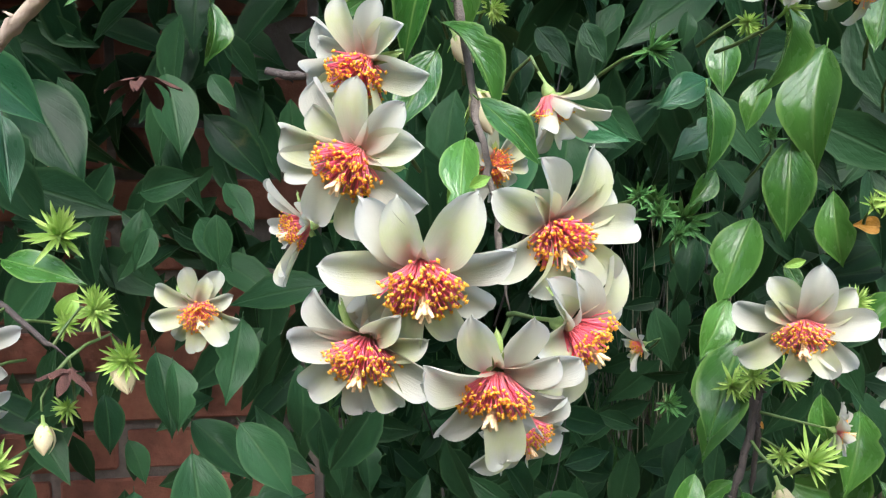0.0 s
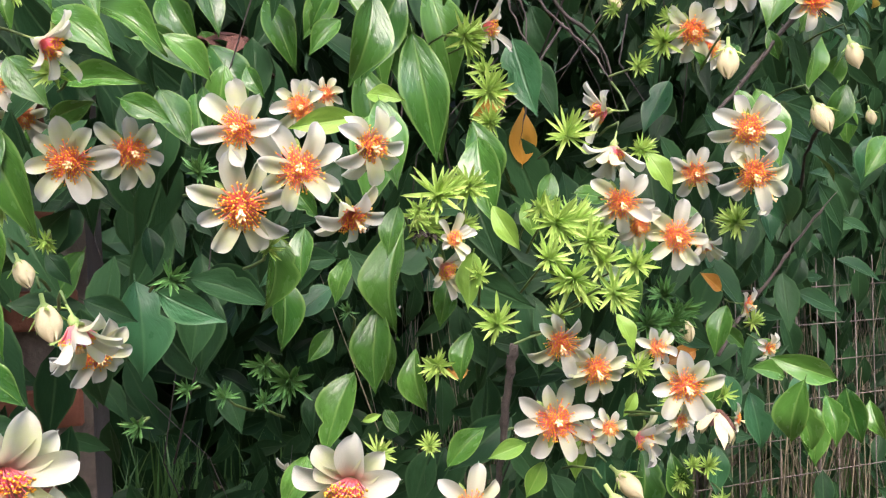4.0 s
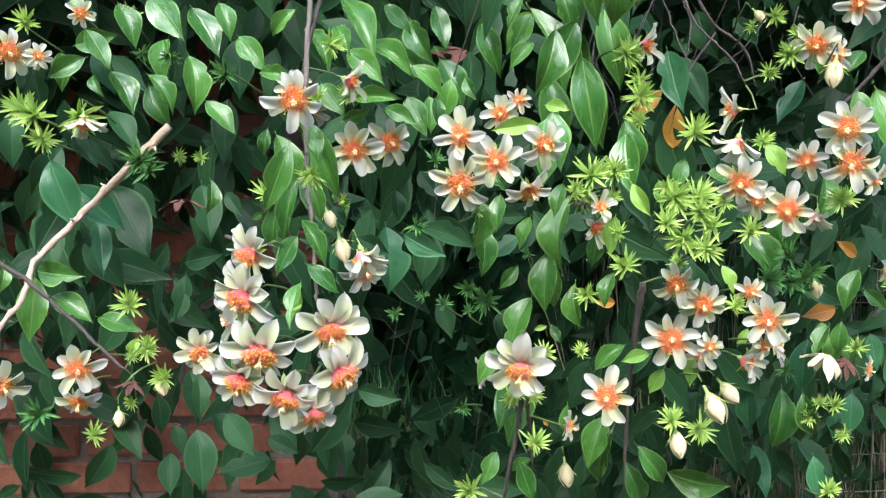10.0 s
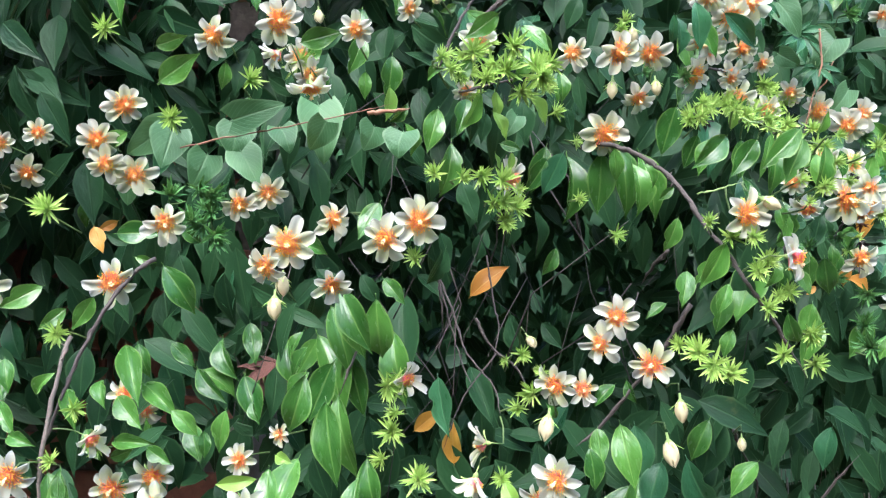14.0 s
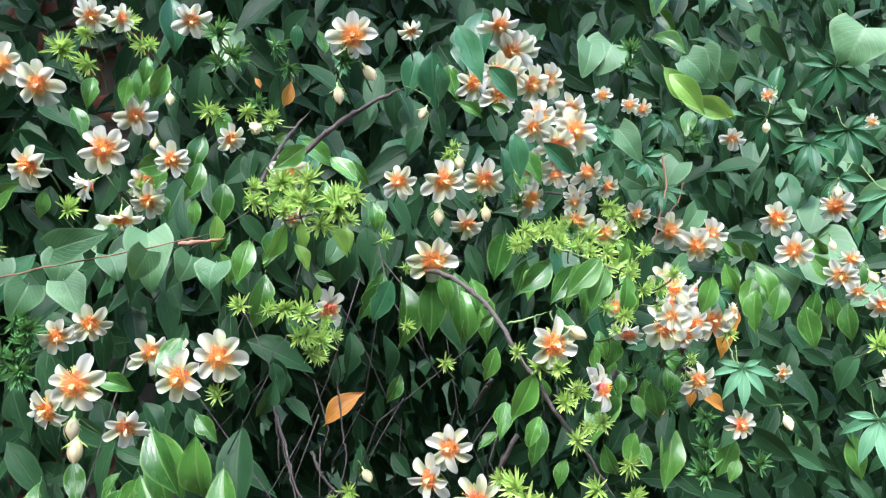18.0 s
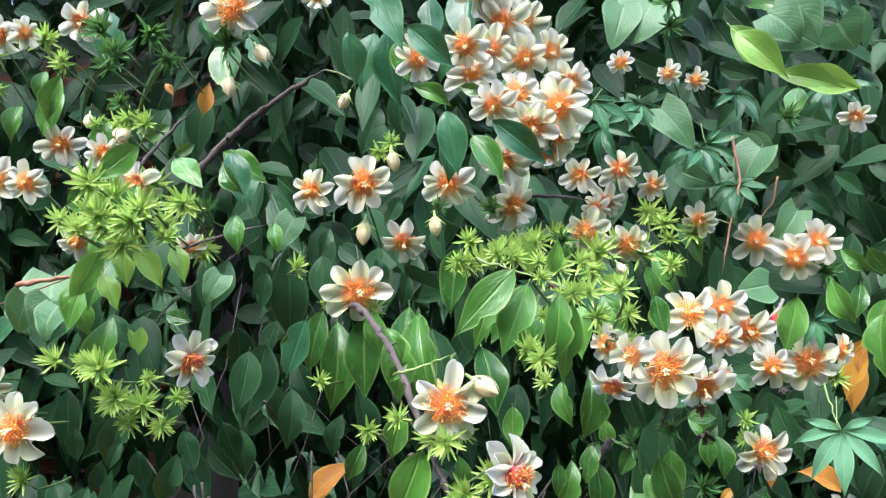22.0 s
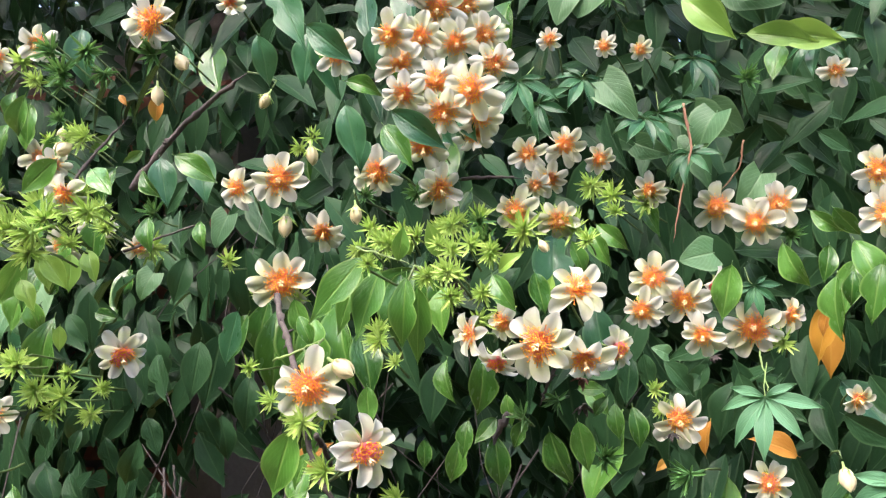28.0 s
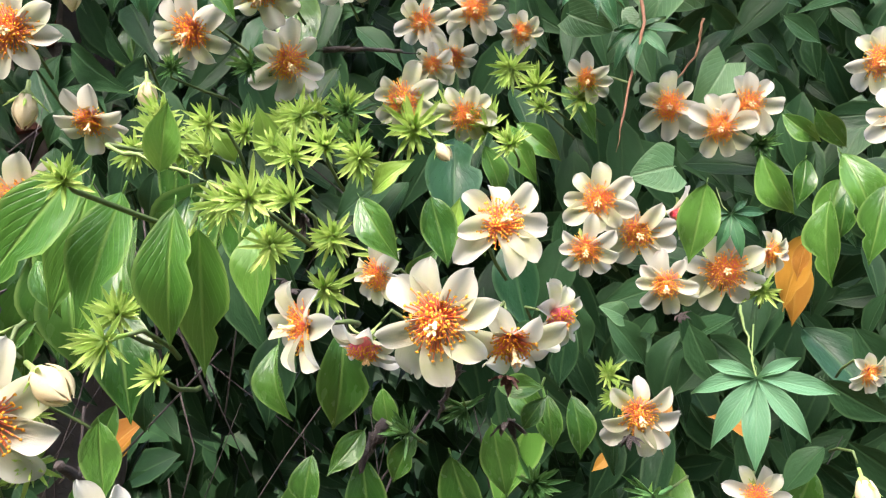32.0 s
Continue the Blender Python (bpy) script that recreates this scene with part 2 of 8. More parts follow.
def make_mesh(name, verts, faces, uvs, mats, face_mats=None, smooth=True):
    me = bpy.data.meshes.new(name)
    me.from_pydata([tuple(v) for v in verts], [], faces)
    if uvs is not None:
        lay = me.uv_layers.new(name="UVMap")
        idx = np.zeros(len(me.loops), dtype=np.int32)
        me.loops.foreach_get("vertex_index", idx)
        lay.data.foreach_set("uv", np.asarray(uvs, dtype=np.float32)[idx].ravel())
    for m in mats:
        me.materials.append(m)
    if face_mats is not None:
        me.polygons.foreach_set("material_index", face_mats)
    if smooth:
        me.polygons.foreach_set("use_smooth", [True] * len(me.polygons))
    me.update()
    return me


def sheet(fn, nu, nv):
    """A grid over u in -1..1 and v in 0..1, and its coordinates."""
    vs, uvs, fs = [], [], []
    for j in range(nv + 1):
        for i in range(nu + 1):
            u, v = 2 * i / nu - 1, j / nv
            vs.append(fn(u, v))
            uvs.append((u * 0.5 + 0.5, v))
    for j in range(nv):
        for i in range(nu):
            a = j * (nu + 1) + i
            fs.append((a, a + 1, a + nu + 2, a + nu + 1))
    return vs, fs, uvs


def tube(path, radii, sides=6, knob=0.0, seed=0):
    """A round stem along a list of points."""
    r = random.Random(seed)
    vs, fs, uvs = [], [], []
    ref = Vector((0.31, 0.87, 0.38))
    for k, p in enumerate(path):
        d = (path[min(k + 1, len(path) - 1)] - path[max(k - 1, 0)]).normalized()
        a = d.cross(ref).normalized()
        b = d.cross(a)
        for s in range(sides):
            w = radii[k] * (1 + knob * (r.random() - 0.4))
            ang = 2 * math.pi * s / sides
            vs.append(p + a * math.cos(ang) * w + b * math.sin(ang) * w)
            uvs.append((s / sides, k / max(1, len(path) - 1)))
    for k in range(len(path) - 1):
        for s in range(sides):
            q = (s + 1) % sides
            fs.append((k * sides + s, k * sides + q, k * sides + sides + q, k * sides + sides + s))
    fs.append(tuple(range(sides))[::-1])
    fs.append(tuple(range(len(vs) - sides, len(vs))))
    return vs, fs, uvs


def merge(pieces):
    vs, fs, uvs = [], [], []
    for v, f, t in pieces:
        o = len(vs)
        vs += list(v)
        uvs += list(t)
        fs += [tuple(i + o for i in q) for q in f]
    return vs, fs, uvs


def part(name, me, parent, label="", m=None):
    ob = new(name, me)
    ob.parent = parent
    if m is not None:
        ob.matrix_basis = m
    if label:
        tagged(ob, label)
    return ob


def frame_to(origin, axis, spin=0.0, scale=1.0):
    """A pose whose z goes along axis."""
    q = Vector(axis).normalized().to_track_quat("Z", "Y")
    return Matrix.Translation(origin) @ q.to_matrix().to_4x4() @ Matrix.Rotation(spin, 4, "Z") @ Matrix.Scale(scale, 4)


# ---- leaf shapes, one long and one wide ----
def leaf_outline(v, tip, low):
    return max(0.0, math.sin(math.pi * v ** low)) ** (0.85 + 0.5 * v) * (1 - 0.6 * tip * v * v)


def leaf_mesh(name, mat, seed, tip=0.25, low=0.85, fold=0.16, bend=0.12, nu=6, nv=14, heart=False):
    r = random.Random(seed)
    ph, wav, tw = r.uniform(0, 6), r.uniform(0.01, 0.03), r.uniform(-0.25, 0.25)
    bite, bite_at, bite_side = (r.uniform(0.25, 0.5) if seed % 3 == 1 else 0.0), r.uniform(0.3, 0.75), r.choice((-1, 1))
    def fn(u, v):
        if heart:
            w = 1.25 * (1 - v) ** 0.7 * (0.45 + 0.55 * math.sin(math.pi * 0.5 * min(1, 0.15 + 2.6 * v)))
            y = v - 0.16 * (1 - v) ** 4 * abs(u)
        else:
            w = leaf_outline(v, tip, low)
            if u * bite_side > 0:
                w *= 1 - bite * math.exp(-((v - bite_at) / 0.07) ** 2)
            y = v
        x = u * w * 0.5
        z = fold * abs(u) ** 1.3 * w * 0.5 - bend * 4 * (v - 0.5) ** 2 * 0.5 + wav * math.sin(v * 11 + ph) * abs(u) + tw * u * (v - 0.5) * 0.25
        return x, y, z
    v, f, t = sheet(fn, nu, nv)
    pet = tube([Vector((0, -0.07, -0.5 * bend * 1.15)), Vector((0, 0.02, -0.5 * bend))], [0.012, 0.012], 5)
    v, f, t = merge([(v, f, t), (pet[0], pet[1], [(0.5, 0.5)] * len(pet[0]))])
    return make_mesh(name, v, f, t, [mat])


LEAVES = {}
for key, mat, n in (("n", M_LEAF, 6), ("d", M_SHADED, 4), ("g", M_GREY, 4), ("b", M_YOUNG, 4), ("m", M_MID, 4), ("y", M_YELLOW, 3)):
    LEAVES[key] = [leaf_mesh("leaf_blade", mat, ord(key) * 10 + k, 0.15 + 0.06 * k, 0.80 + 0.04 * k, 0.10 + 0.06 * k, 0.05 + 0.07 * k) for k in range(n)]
LEAVES["v"] = [leaf_mesh("leaf_heart", M_HEART, 900 + k, fold=0.12, bend=0.1 + 0.1 * k, nu=10, nv=16, heart=True) for k in range(3)]

# ---- twigs: every leaf hangs on the twig next to it ----
BARK = {"m": M_BARKM, "t": M_TAN, "p": M_PALE, "d": M_BARKD, "r": M_STEMR, "g": M_STEMG}
TWIG_LABEL = {"m": "rough grey-brown twig among the flowers", "t": "knobbly grey-brown twig hanging with green leaves", "p": "thick pale brown bare branch of the shrub",
              "d": "thin dark leafless-looking twig inside the shrub", "r": "thin reddish-brown climbing stem", "g": "fresh green shoot carrying young leaves"}
twigs = []


def twig(radius, kind, *points):
    pts = [Vector(p) for p in points]
    fine = []
    r = random.Random(len(twigs))
    for k in range(len(pts) - 1):
        a, b = pts[max(k - 1, 0)], pts[min(k + 2, len(pts) - 1)]
        for s in range(6):
            q = s / 6
            p = pts[k] + (pts[k + 1] - pts[k]) * q + ((pts[k + 1] - a) * (q * (1 - q) ** 2) - (b - pts[k]) * (q * q * (1 - q))) * 0.35
            fine.append(p + Vector((r.uniform(-1, 1), r.uniform(-1, 1), r.uniform(-1, 1))) * 0.0008)
    fine.append(pts[-1])
    n = len(fine)
    radii = [radius * 0.00085 * (1.15 - 0.55 * k / n) * (1.35 if k % 6 == 3 else 1.0) * min(1.0, 0.2 + 0.2 * (n - 1 - k)) for k in range(n)]
    pieces = [tube(fine, radii, 7, 0.35, len(twigs))]
    if kind in "tpdm":
        for k in range(2, n - 1, 3):
            side = Vector((r.uniform(-1, 1), r.uniform(-1, 1), r.uniform(-1, 1))).normalized()
            pieces.append(tube([fine[k], fine[k] + side * radii[k] * r.uniform(1.6, 3.2)], [radii[k] * 0.7, radii[k] * 0.15], 4))
    v, f, t = merge(pieces)
    ob = tagged(new("twig", make_mesh("twig", v, f, t, [BARK[kind]])), TWIG_LABEL[kind], "twig", "twigs of the shrub")
    twigs.append((ob, np.array([tuple(p) for p in fine])))
    return ob


def nearest_twig(p):
    p = np.array(tuple(p))
    return min(twigs, key=lambda q: float(((q[1] - p) ** 2).sum(1).min()))[0]


leaf_count = 0


def leaf(x, y, z, tx, ty, tz, width, nx, ny, nz, kind):
    global leaf_count
    leaf_count += 1
    a, b = Vector((x, y, z)), Vector((tx, ty, tz))
    yv = b - a
    length = yv.length
    yv.normalize()
    zv = Vector((nx, ny, nz))
    zv = (zv - yv * zv.dot(yv)).normalized()
    xv = yv.cross(zv)
    m = Matrix((xv, yv, zv)).transposed().to_4x4()
    m = Matrix.Translation(a) @ m @ Matrix.Diagonal((width * 1.22, length, length, 1))
    shapes = LEAVES[kind]
    return part("leaf", shapes[leaf_count * 7 % len(shapes)], nearest_twig(a), "", m)


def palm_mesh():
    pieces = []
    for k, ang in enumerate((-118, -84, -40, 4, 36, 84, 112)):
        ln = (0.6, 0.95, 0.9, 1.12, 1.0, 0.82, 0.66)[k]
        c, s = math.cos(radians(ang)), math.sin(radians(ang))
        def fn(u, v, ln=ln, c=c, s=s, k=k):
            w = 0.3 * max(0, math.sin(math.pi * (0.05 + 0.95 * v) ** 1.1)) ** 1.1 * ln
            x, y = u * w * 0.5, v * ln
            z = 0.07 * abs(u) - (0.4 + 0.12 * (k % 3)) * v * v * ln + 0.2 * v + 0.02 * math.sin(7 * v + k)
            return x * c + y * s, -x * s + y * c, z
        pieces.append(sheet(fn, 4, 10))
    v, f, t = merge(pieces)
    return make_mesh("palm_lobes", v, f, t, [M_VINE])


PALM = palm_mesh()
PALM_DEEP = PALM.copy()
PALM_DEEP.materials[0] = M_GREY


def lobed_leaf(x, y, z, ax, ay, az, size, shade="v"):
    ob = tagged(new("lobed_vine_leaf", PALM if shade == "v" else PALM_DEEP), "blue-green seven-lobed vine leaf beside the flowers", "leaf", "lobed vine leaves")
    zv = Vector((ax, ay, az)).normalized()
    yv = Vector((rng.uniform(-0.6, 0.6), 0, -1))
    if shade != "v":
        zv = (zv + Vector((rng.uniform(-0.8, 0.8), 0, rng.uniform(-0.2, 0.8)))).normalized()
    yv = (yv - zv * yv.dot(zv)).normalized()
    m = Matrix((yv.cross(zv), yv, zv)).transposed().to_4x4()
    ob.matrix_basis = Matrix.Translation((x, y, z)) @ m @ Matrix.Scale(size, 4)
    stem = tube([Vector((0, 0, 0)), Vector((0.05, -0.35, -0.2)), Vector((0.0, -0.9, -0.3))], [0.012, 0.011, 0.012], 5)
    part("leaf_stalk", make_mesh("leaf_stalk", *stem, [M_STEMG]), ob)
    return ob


# ---- flowers ----
def petal_mesh(seed, width, cup, notch, mat):
    r = random.Random(seed)
    ph, bow, tw, bend = r.uniform(0, 6), r.uniform(-0.04, 0.15), r.uniform(-0.7, 0.7), r.uniform(-0.09, 0.09)
    def fn(u, q):
        v = 1 - (1 - q) ** 1.5
        w = width * (0.52 + 0.48 * math.sin(math.pi * 0.5 * min(1, v / 0.6)))
        if v > 0.66:
            w *= max(0.0, 1 - ((v - 0.66) / 0.34) ** 2.4) ** 0.5
        x = u * w * 0.5 * (1 + 0.05 * math.sin(7 * v + ph + 1.5 * u)) + bend * v * v
        y = 0.07 + 0.93 * v + 0.03 * math.exp(-(u / 0.25) ** 2) * max(0, (v - 0.93) / 0.07) * notch - 0.012 * notch * math.sin(5 * u + ph) * v
        z = cup * v + bow * math.sin(v * math.pi) - 0.12 * v ** 3 + 0.34 * w * u * u * (1 + 0.3 * v) + tw * u * v * 0.08 + 0.03 * math.sin(8 * v + ph) * abs(u) ** 1.5 * v + 0.012 * math.sin(13 * u + 2 * ph) * v
        return x, y, z
    return make_mesh("petal", *sheet(fn, 8, 14), [mat])


def flower_proto(seed, cup, count, open_stamens, fil_mat=None, n=125, droop=0.0, broad=0.0):
    r = random.Random(seed)
    # receptacle behind the petals, with its stalk
    body = tube([Vector((0, 0, -0.5)), Vector((0.02, 0.02, -0.26)), Vector((0, 0, -0.2)), Vector((0, 0, -0.1)), Vector((0, 0, 0.02)), Vector((0, 0, 0.06))], [0.026, 0.028, 0.07, 0.12, 0.12, 0.05], 8)
    root = new("flower", make_mesh("receptacle", *body, [M_CALYX]))
    shapes = [petal_mesh(seed * 10 + k, r.uniform(0.37, 0.45) + broad, cup * r.uniform(0.5, 1.5), r.uniform(0.3, 1.6), M_PETALC if broad > 0.06 else M_PETAL) for k in range(4)]
    for k in range(count):
        ang = 2 * math.pi * (k + r.uniform(-0.16, 0.16)) / count
        ln = r.uniform(0.82, 1.06)
        m = Matrix.Rotation(ang, 4, "Z") @ Matrix.Translation((0, 0, -0.03 * (k % 2))) @ Matrix.Rotation(r.uniform(-0.32, 0.32), 4, "Y") @ Matrix.Rotation(r.uniform(-0.24, 0.3), 4, "X") @ Matrix.Scale(ln, 4)
        part("petal", shapes[k % 4], root, "", m)
    if droop > 0.41:
        for k in range(1):
            m = Matrix.Rotation(r.uniform(-1.2, 1.2), 4, "Z") @ Matrix.Translation((0, 0.02, -0.05)) @ Matrix.Rotation(r.uniform(0.0, 0.25), 4, "X") @ Matrix.Scale(r.uniform(0.72, 0.95), 4)
            part("petal", shapes[(k + 1) % 4], root, "", m)
    # sepals
    sep_green = petal_mesh(seed * 10 + 7, 0.22, cup * 0.6, 2.0, M_CALYX)
    for k in range(3):
        part("sepal", sep_green, root, "", Matrix.Rotation(2.1 * k + 0.4, 4, "Z") @ Matrix.Translation((0, 0, -0.06)) @ Matrix.Scale(0.62, 4))
    fil, ant = [tube([Vector((0, 0, 0.02)), Vector((0, 0, 0.1)), Vector((0, 0, 0.2)), Vector((0, 0, 0.27))], [0.11, 0.15, 0.16, 0.06] if fil_mat else [0.12, 0.13, 0.12, 0.05], 10)], []
    for k in range(n):
        q = ((k + 0.5) / n) ** (0.3 if fil_mat else 0.45)
        ang = k * 2.39996
        r0, r1 = 0.16 * q * q, (0.05 + 0.42 * q ** 1.5) * open_stamens * r.uniform(0.82, 1.12)
        h = ((0.5 if fil_mat else 0.36) - 0.15 * q * q) * r.uniform(0.72, 1.15)
        c, s = math.cos(ang), math.sin(ang)
        a = Vector((c * r0, s * r0, 0.03))
        e = Vector((c * r1, s * r1, h))
        mid = (a + e) / 2 + Vector((c, s, 0)) * -0.02
        fil.append(tube([a, mid, e], [0.014, 0.013, 0.010], 3))
        d = Vector((r.uniform(-1, 1), r.uniform(-1, 1), r.uniform(-0.4, 1))).normalized() * 0.037
        side = d.cross(Vector((0.3, 0.5, 0.8))).normalized() * 0.023
        up = d.cross(side).normalized() * 0.023
        vs = [e - d, e + side, e + up, e - side, e - up, e + d]
        ant.append((vs, [(0, 1, 2), (0, 2, 3), (0, 3, 4), (0, 4, 1), (5, 2, 1), (5, 3, 2), (5, 4, 3), (5, 1, 4)], [(0, 0)] * 6))
    dm = Matrix.Translation((0, 0.02 * (droop > 0), 0)) @ Matrix.Rotation(droop, 4, "X")
    part("stamen_brush", make_mesh("stamen_brush", *merge(fil), [fil_mat or (M_FILO if broad > 0.06 else M_FIL)]), root, "pink filaments" if fil_mat else "orange-red filaments", dm)
    part("pollen_ring", make_mesh("pollen_ring", *merge(ant), [M_ANTHER]), root, "orange anthers", dm)
    st = [tube([Vector((0, 0, 0.05)), Vector((0, 0, 0.3)), Vector((0.0, -0.02, 0.46))], [0.032, 0.04, 0.055], 6)]
    for k in range(5):
        ang = 1.256 * k + 0.3
        c, s = math.cos(ang), math.sin(ang)
        st.append(tube([Vector((0, -0.02, 0.43)), Vector((c * 0.04, s * 0.04 - 0.02, 0.54)), Vector((c * 0.085, s * 0.085 - 0.02, 0.63))], [0.034, 0.032, 0.02], 5))
    part("stigma", make_mesh("stigma", *merge(st), [M_STIGMA]), root, "pale cream stigma with five lobes", dm)
    return root


FLOWERS = {"o": [], "w": [], "c": [], "p": []}
for k in range(9):
    FLOWERS["o"].append(flower_proto(20 + k, 0.16 + 0.05 * (k % 3), 8 if k % 3 else 9, 0.98 + 0.06 * (k % 3)))
    FLOWERS["w"].append(flower_proto(120 + k, 0.14 + 0.06 * (k % 3), 8, 1.05 + 0.06 * (k % 3), None, 140, 0.0, 0.08))
for k in range(3):
    FLOWERS["c"].append(flower_proto(40 + k, 0.62 + 0.1 * k, 8, 0.8, M_FILP, 170, 0.3))
for k in range(5):
    FLOWERS["p"].append(flower_proto(50 + k, 0.14 + 0.05 * k, 9, 0.95, M_FILP, 200, 0.6, 0.05))
FLOWER_LABEL = {"p": "large cream-white flower with magenta filaments and yellow anthers", "o": "wide-open cream-white flower with orange and pink stamens", "w": "wide-open cream flower with broad overlapping petals and orange stamens", "c": "half-open cream flower with pink centre seen from aside"}
flower_uses = {"o": 0, "w": 0, "c": 0, "p": 0}


def bloom(x, y, z, ax, ay, az, size, kind):
    # the flowers high on the shrub have broader petals
    if kind == "o" and z > 1.38:
        kind = "w"
    k = flower_uses[kind]
    flower_uses[kind] += 1
    protos = FLOWERS[kind]
    # the stigma leans down: the flower's own y stays upward
    zv = Vector((ax, ay, az)).normalized()
    yv = Vector((rng.uniform(-0.35, 0.35), 0, 1))
    yv = (yv - zv * yv.dot(zv)).normalized()
    m = Matrix.Translation((x, y, z)) @ Matrix((yv.cross(zv), yv, zv)).transposed().to_4x4() @ Matrix.Scale(size, 4)
    ob = protos[k] if k < len(protos) else copy_thing(protos[k % len(protos)], m)
    ob.matrix_basis = m
    return tagged(ob, FLOWER_LABEL[kind], "flower", "flowers on the shrub")


# ---- closed buds ----
def bud_proto(seed):
    r = random.Random(seed)
    root = new("flower_bud", make_mesh("bud_base", *tube([Vector((0, 0, -0.35)), Vector((0, 0, -0.1)), Vector((0, 0, 0.02)), Vector((0, 0, 0.16))], [0.05, 0.06, 0.16, 0.2], 8), [M_CALYX]))
    for k in range(6):
        def fn(u, v, k=k):
            w = 0.33 * math.sin(math.pi * (0.16 + 0.74 * v)) ** 0.8
            rad = 0.2 + 0.12 * math.sin(math.pi * v * 0.9) - 0.22 * v ** 3 + (0.02 if k % 2 else 0)
            ang = u * 0.62
            return rad * math.sin(ang) * (w / 0.33), rad * math.cos(ang), 0.08 + 0.92 * v
        part("petal", make_mesh("bud_petal", *sheet(fn, 5, 8), [M_BUD]), root, "", Matrix.Rotation(1.047 * k, 4, "Z") @ Matrix.Rotation(r.uniform(-0.08, 0.08), 4, "X"))
    for k in range(7):
        m = Matrix.Rotation(0.9 * k, 4, "Z") @ Matrix.Rotation(radians(r.uniform(25, 60)), 4, "X") @ Matrix.Diagonal((0.7, 0.7, 0.7, 1))
        part("bract", SPIKE[k % 3], root, "", m)
    return root


def spike_mesh(name, mat, seed):
    r = random.Random(seed)
    b = r.uniform(0.05, 0.22)
    def fn(u, v):
        w = 0.14 * math.sin(math.pi * (0.2 + 0.8 * v)) ** 0.6
        return u * w * 0.5, v, 0.45 * w * abs(u) + 0.25 * v * v - b * v
    return make_mesh(name, *sheet(fn, 3, 6), [mat])


SPIKE = [spike_mesh("spike", M_TUFT, k) for k in range(3)]
SPIKED = [spike_mesh("spike_dark", M_TUFTD, 5 + k) for k in range(3)]
BUDS = [bud_proto(70 + k) for k in range(3)]
bud_uses = 0


def closed_bud(x, y, z, ax, ay, az, size):
    global bud_uses
    m = frame_to((x, y, z), (ax, ay, az), rng.uniform(0, 6), size)
    ob = BUDS[bud_uses] if bud_uses < 3 else copy_thing(BUDS[bud_uses % 3], m)
    bud_uses += 1
    ob.matrix_basis = m
    return tagged(ob, "closed cream bud with narrow green bracts on the shrub", "flower bud", "closed buds")


# ---- tufts of narrow young leaves ----
def tuft_proto(seed, spikes, mat, count):
    r = random.Random(seed)
    stem = tube([Vector((0, 0, -0.7)), Vector((0, 0.03, -0.3)), Vector((0, 0, 0.05))], [0.05, 0.06, 0.1], 6)
    pieces = [stem]
    for k in range(30):
        m = Matrix.Rotation(k * 2.4 + 0.2, 4, "Z") @ Matrix.Rotation(r.uniform(0.1, 1.35), 4, "X") @ Matrix.Scale(r.uniform(0.6, 0.95), 4)
        def fn(u, v):
            w = 0.14 * math.sin(math.pi * (0.2 + 0.8 * v)) ** 0.6
            return m @ Vector((u * w * 0.5, v, 0.45 * w * abs(u) + 0.2 * v * v))
        pieces.append(sheet(fn, 2, 4))
    root = new("leaf_tuft", make_mesh("tuft_core", *merge(pieces), [mat]))
    for k in range(count):
        ang = 2 * math.pi * k / count * 1.62 + r.uniform(-0.2, 0.2)
        el = r.uniform(-0.15, 1.2)
        m = Matrix.Rotation(ang, 4, "Z") @ Matrix.Rotation(el, 4, "X") @ Matrix.Scale(r.uniform(0.75, 1.05), 4)
        part("leaflet", spikes[k % 3], root, "", m)
    return root


TUFTS = {"B": [tuft_proto(80 + k, SPIKE, M_TUFT, 12) for k in range(4)], "D": [tuft_proto(90 + k, SPIKED, M_TUFTD, 11) for k in range(2)]}
TUFT_LABEL = {"B": "bright yellow-green tuft of narrow pointed young leaves", "D": "dull dark-green tuft of narrow pointed leaves"}
tuft_uses = {"B": 0, "D": 0}


def tuft(x, y, z, ax, ay, az, size, kind):
    m = frame_to((x, y, z), (ax, ay, az), rng.uniform(0, 6), size)
    protos, k = TUFTS[kind], tuft_uses[kind]
    tuft_uses[kind] += 1
    ob = protos[k] if k < len(protos) else copy_thing(protos[k % len(protos)], m)
    ob.matrix_basis = m
    return tagged(ob, TUFT_LABEL[kind], "leaf tuft", "leaf tufts on the shrub")


# ---- dried, crumpled flowers ----
DRY = {"r": (M_DRY, "dried reddish-brown crumpled flower on a twig"), "k": (M_BARKD, "shrivelled black flower remnant on a stalk"), "y": (M_BUD, "wilted yellowish flower among the buds")}
dry_uses = 0


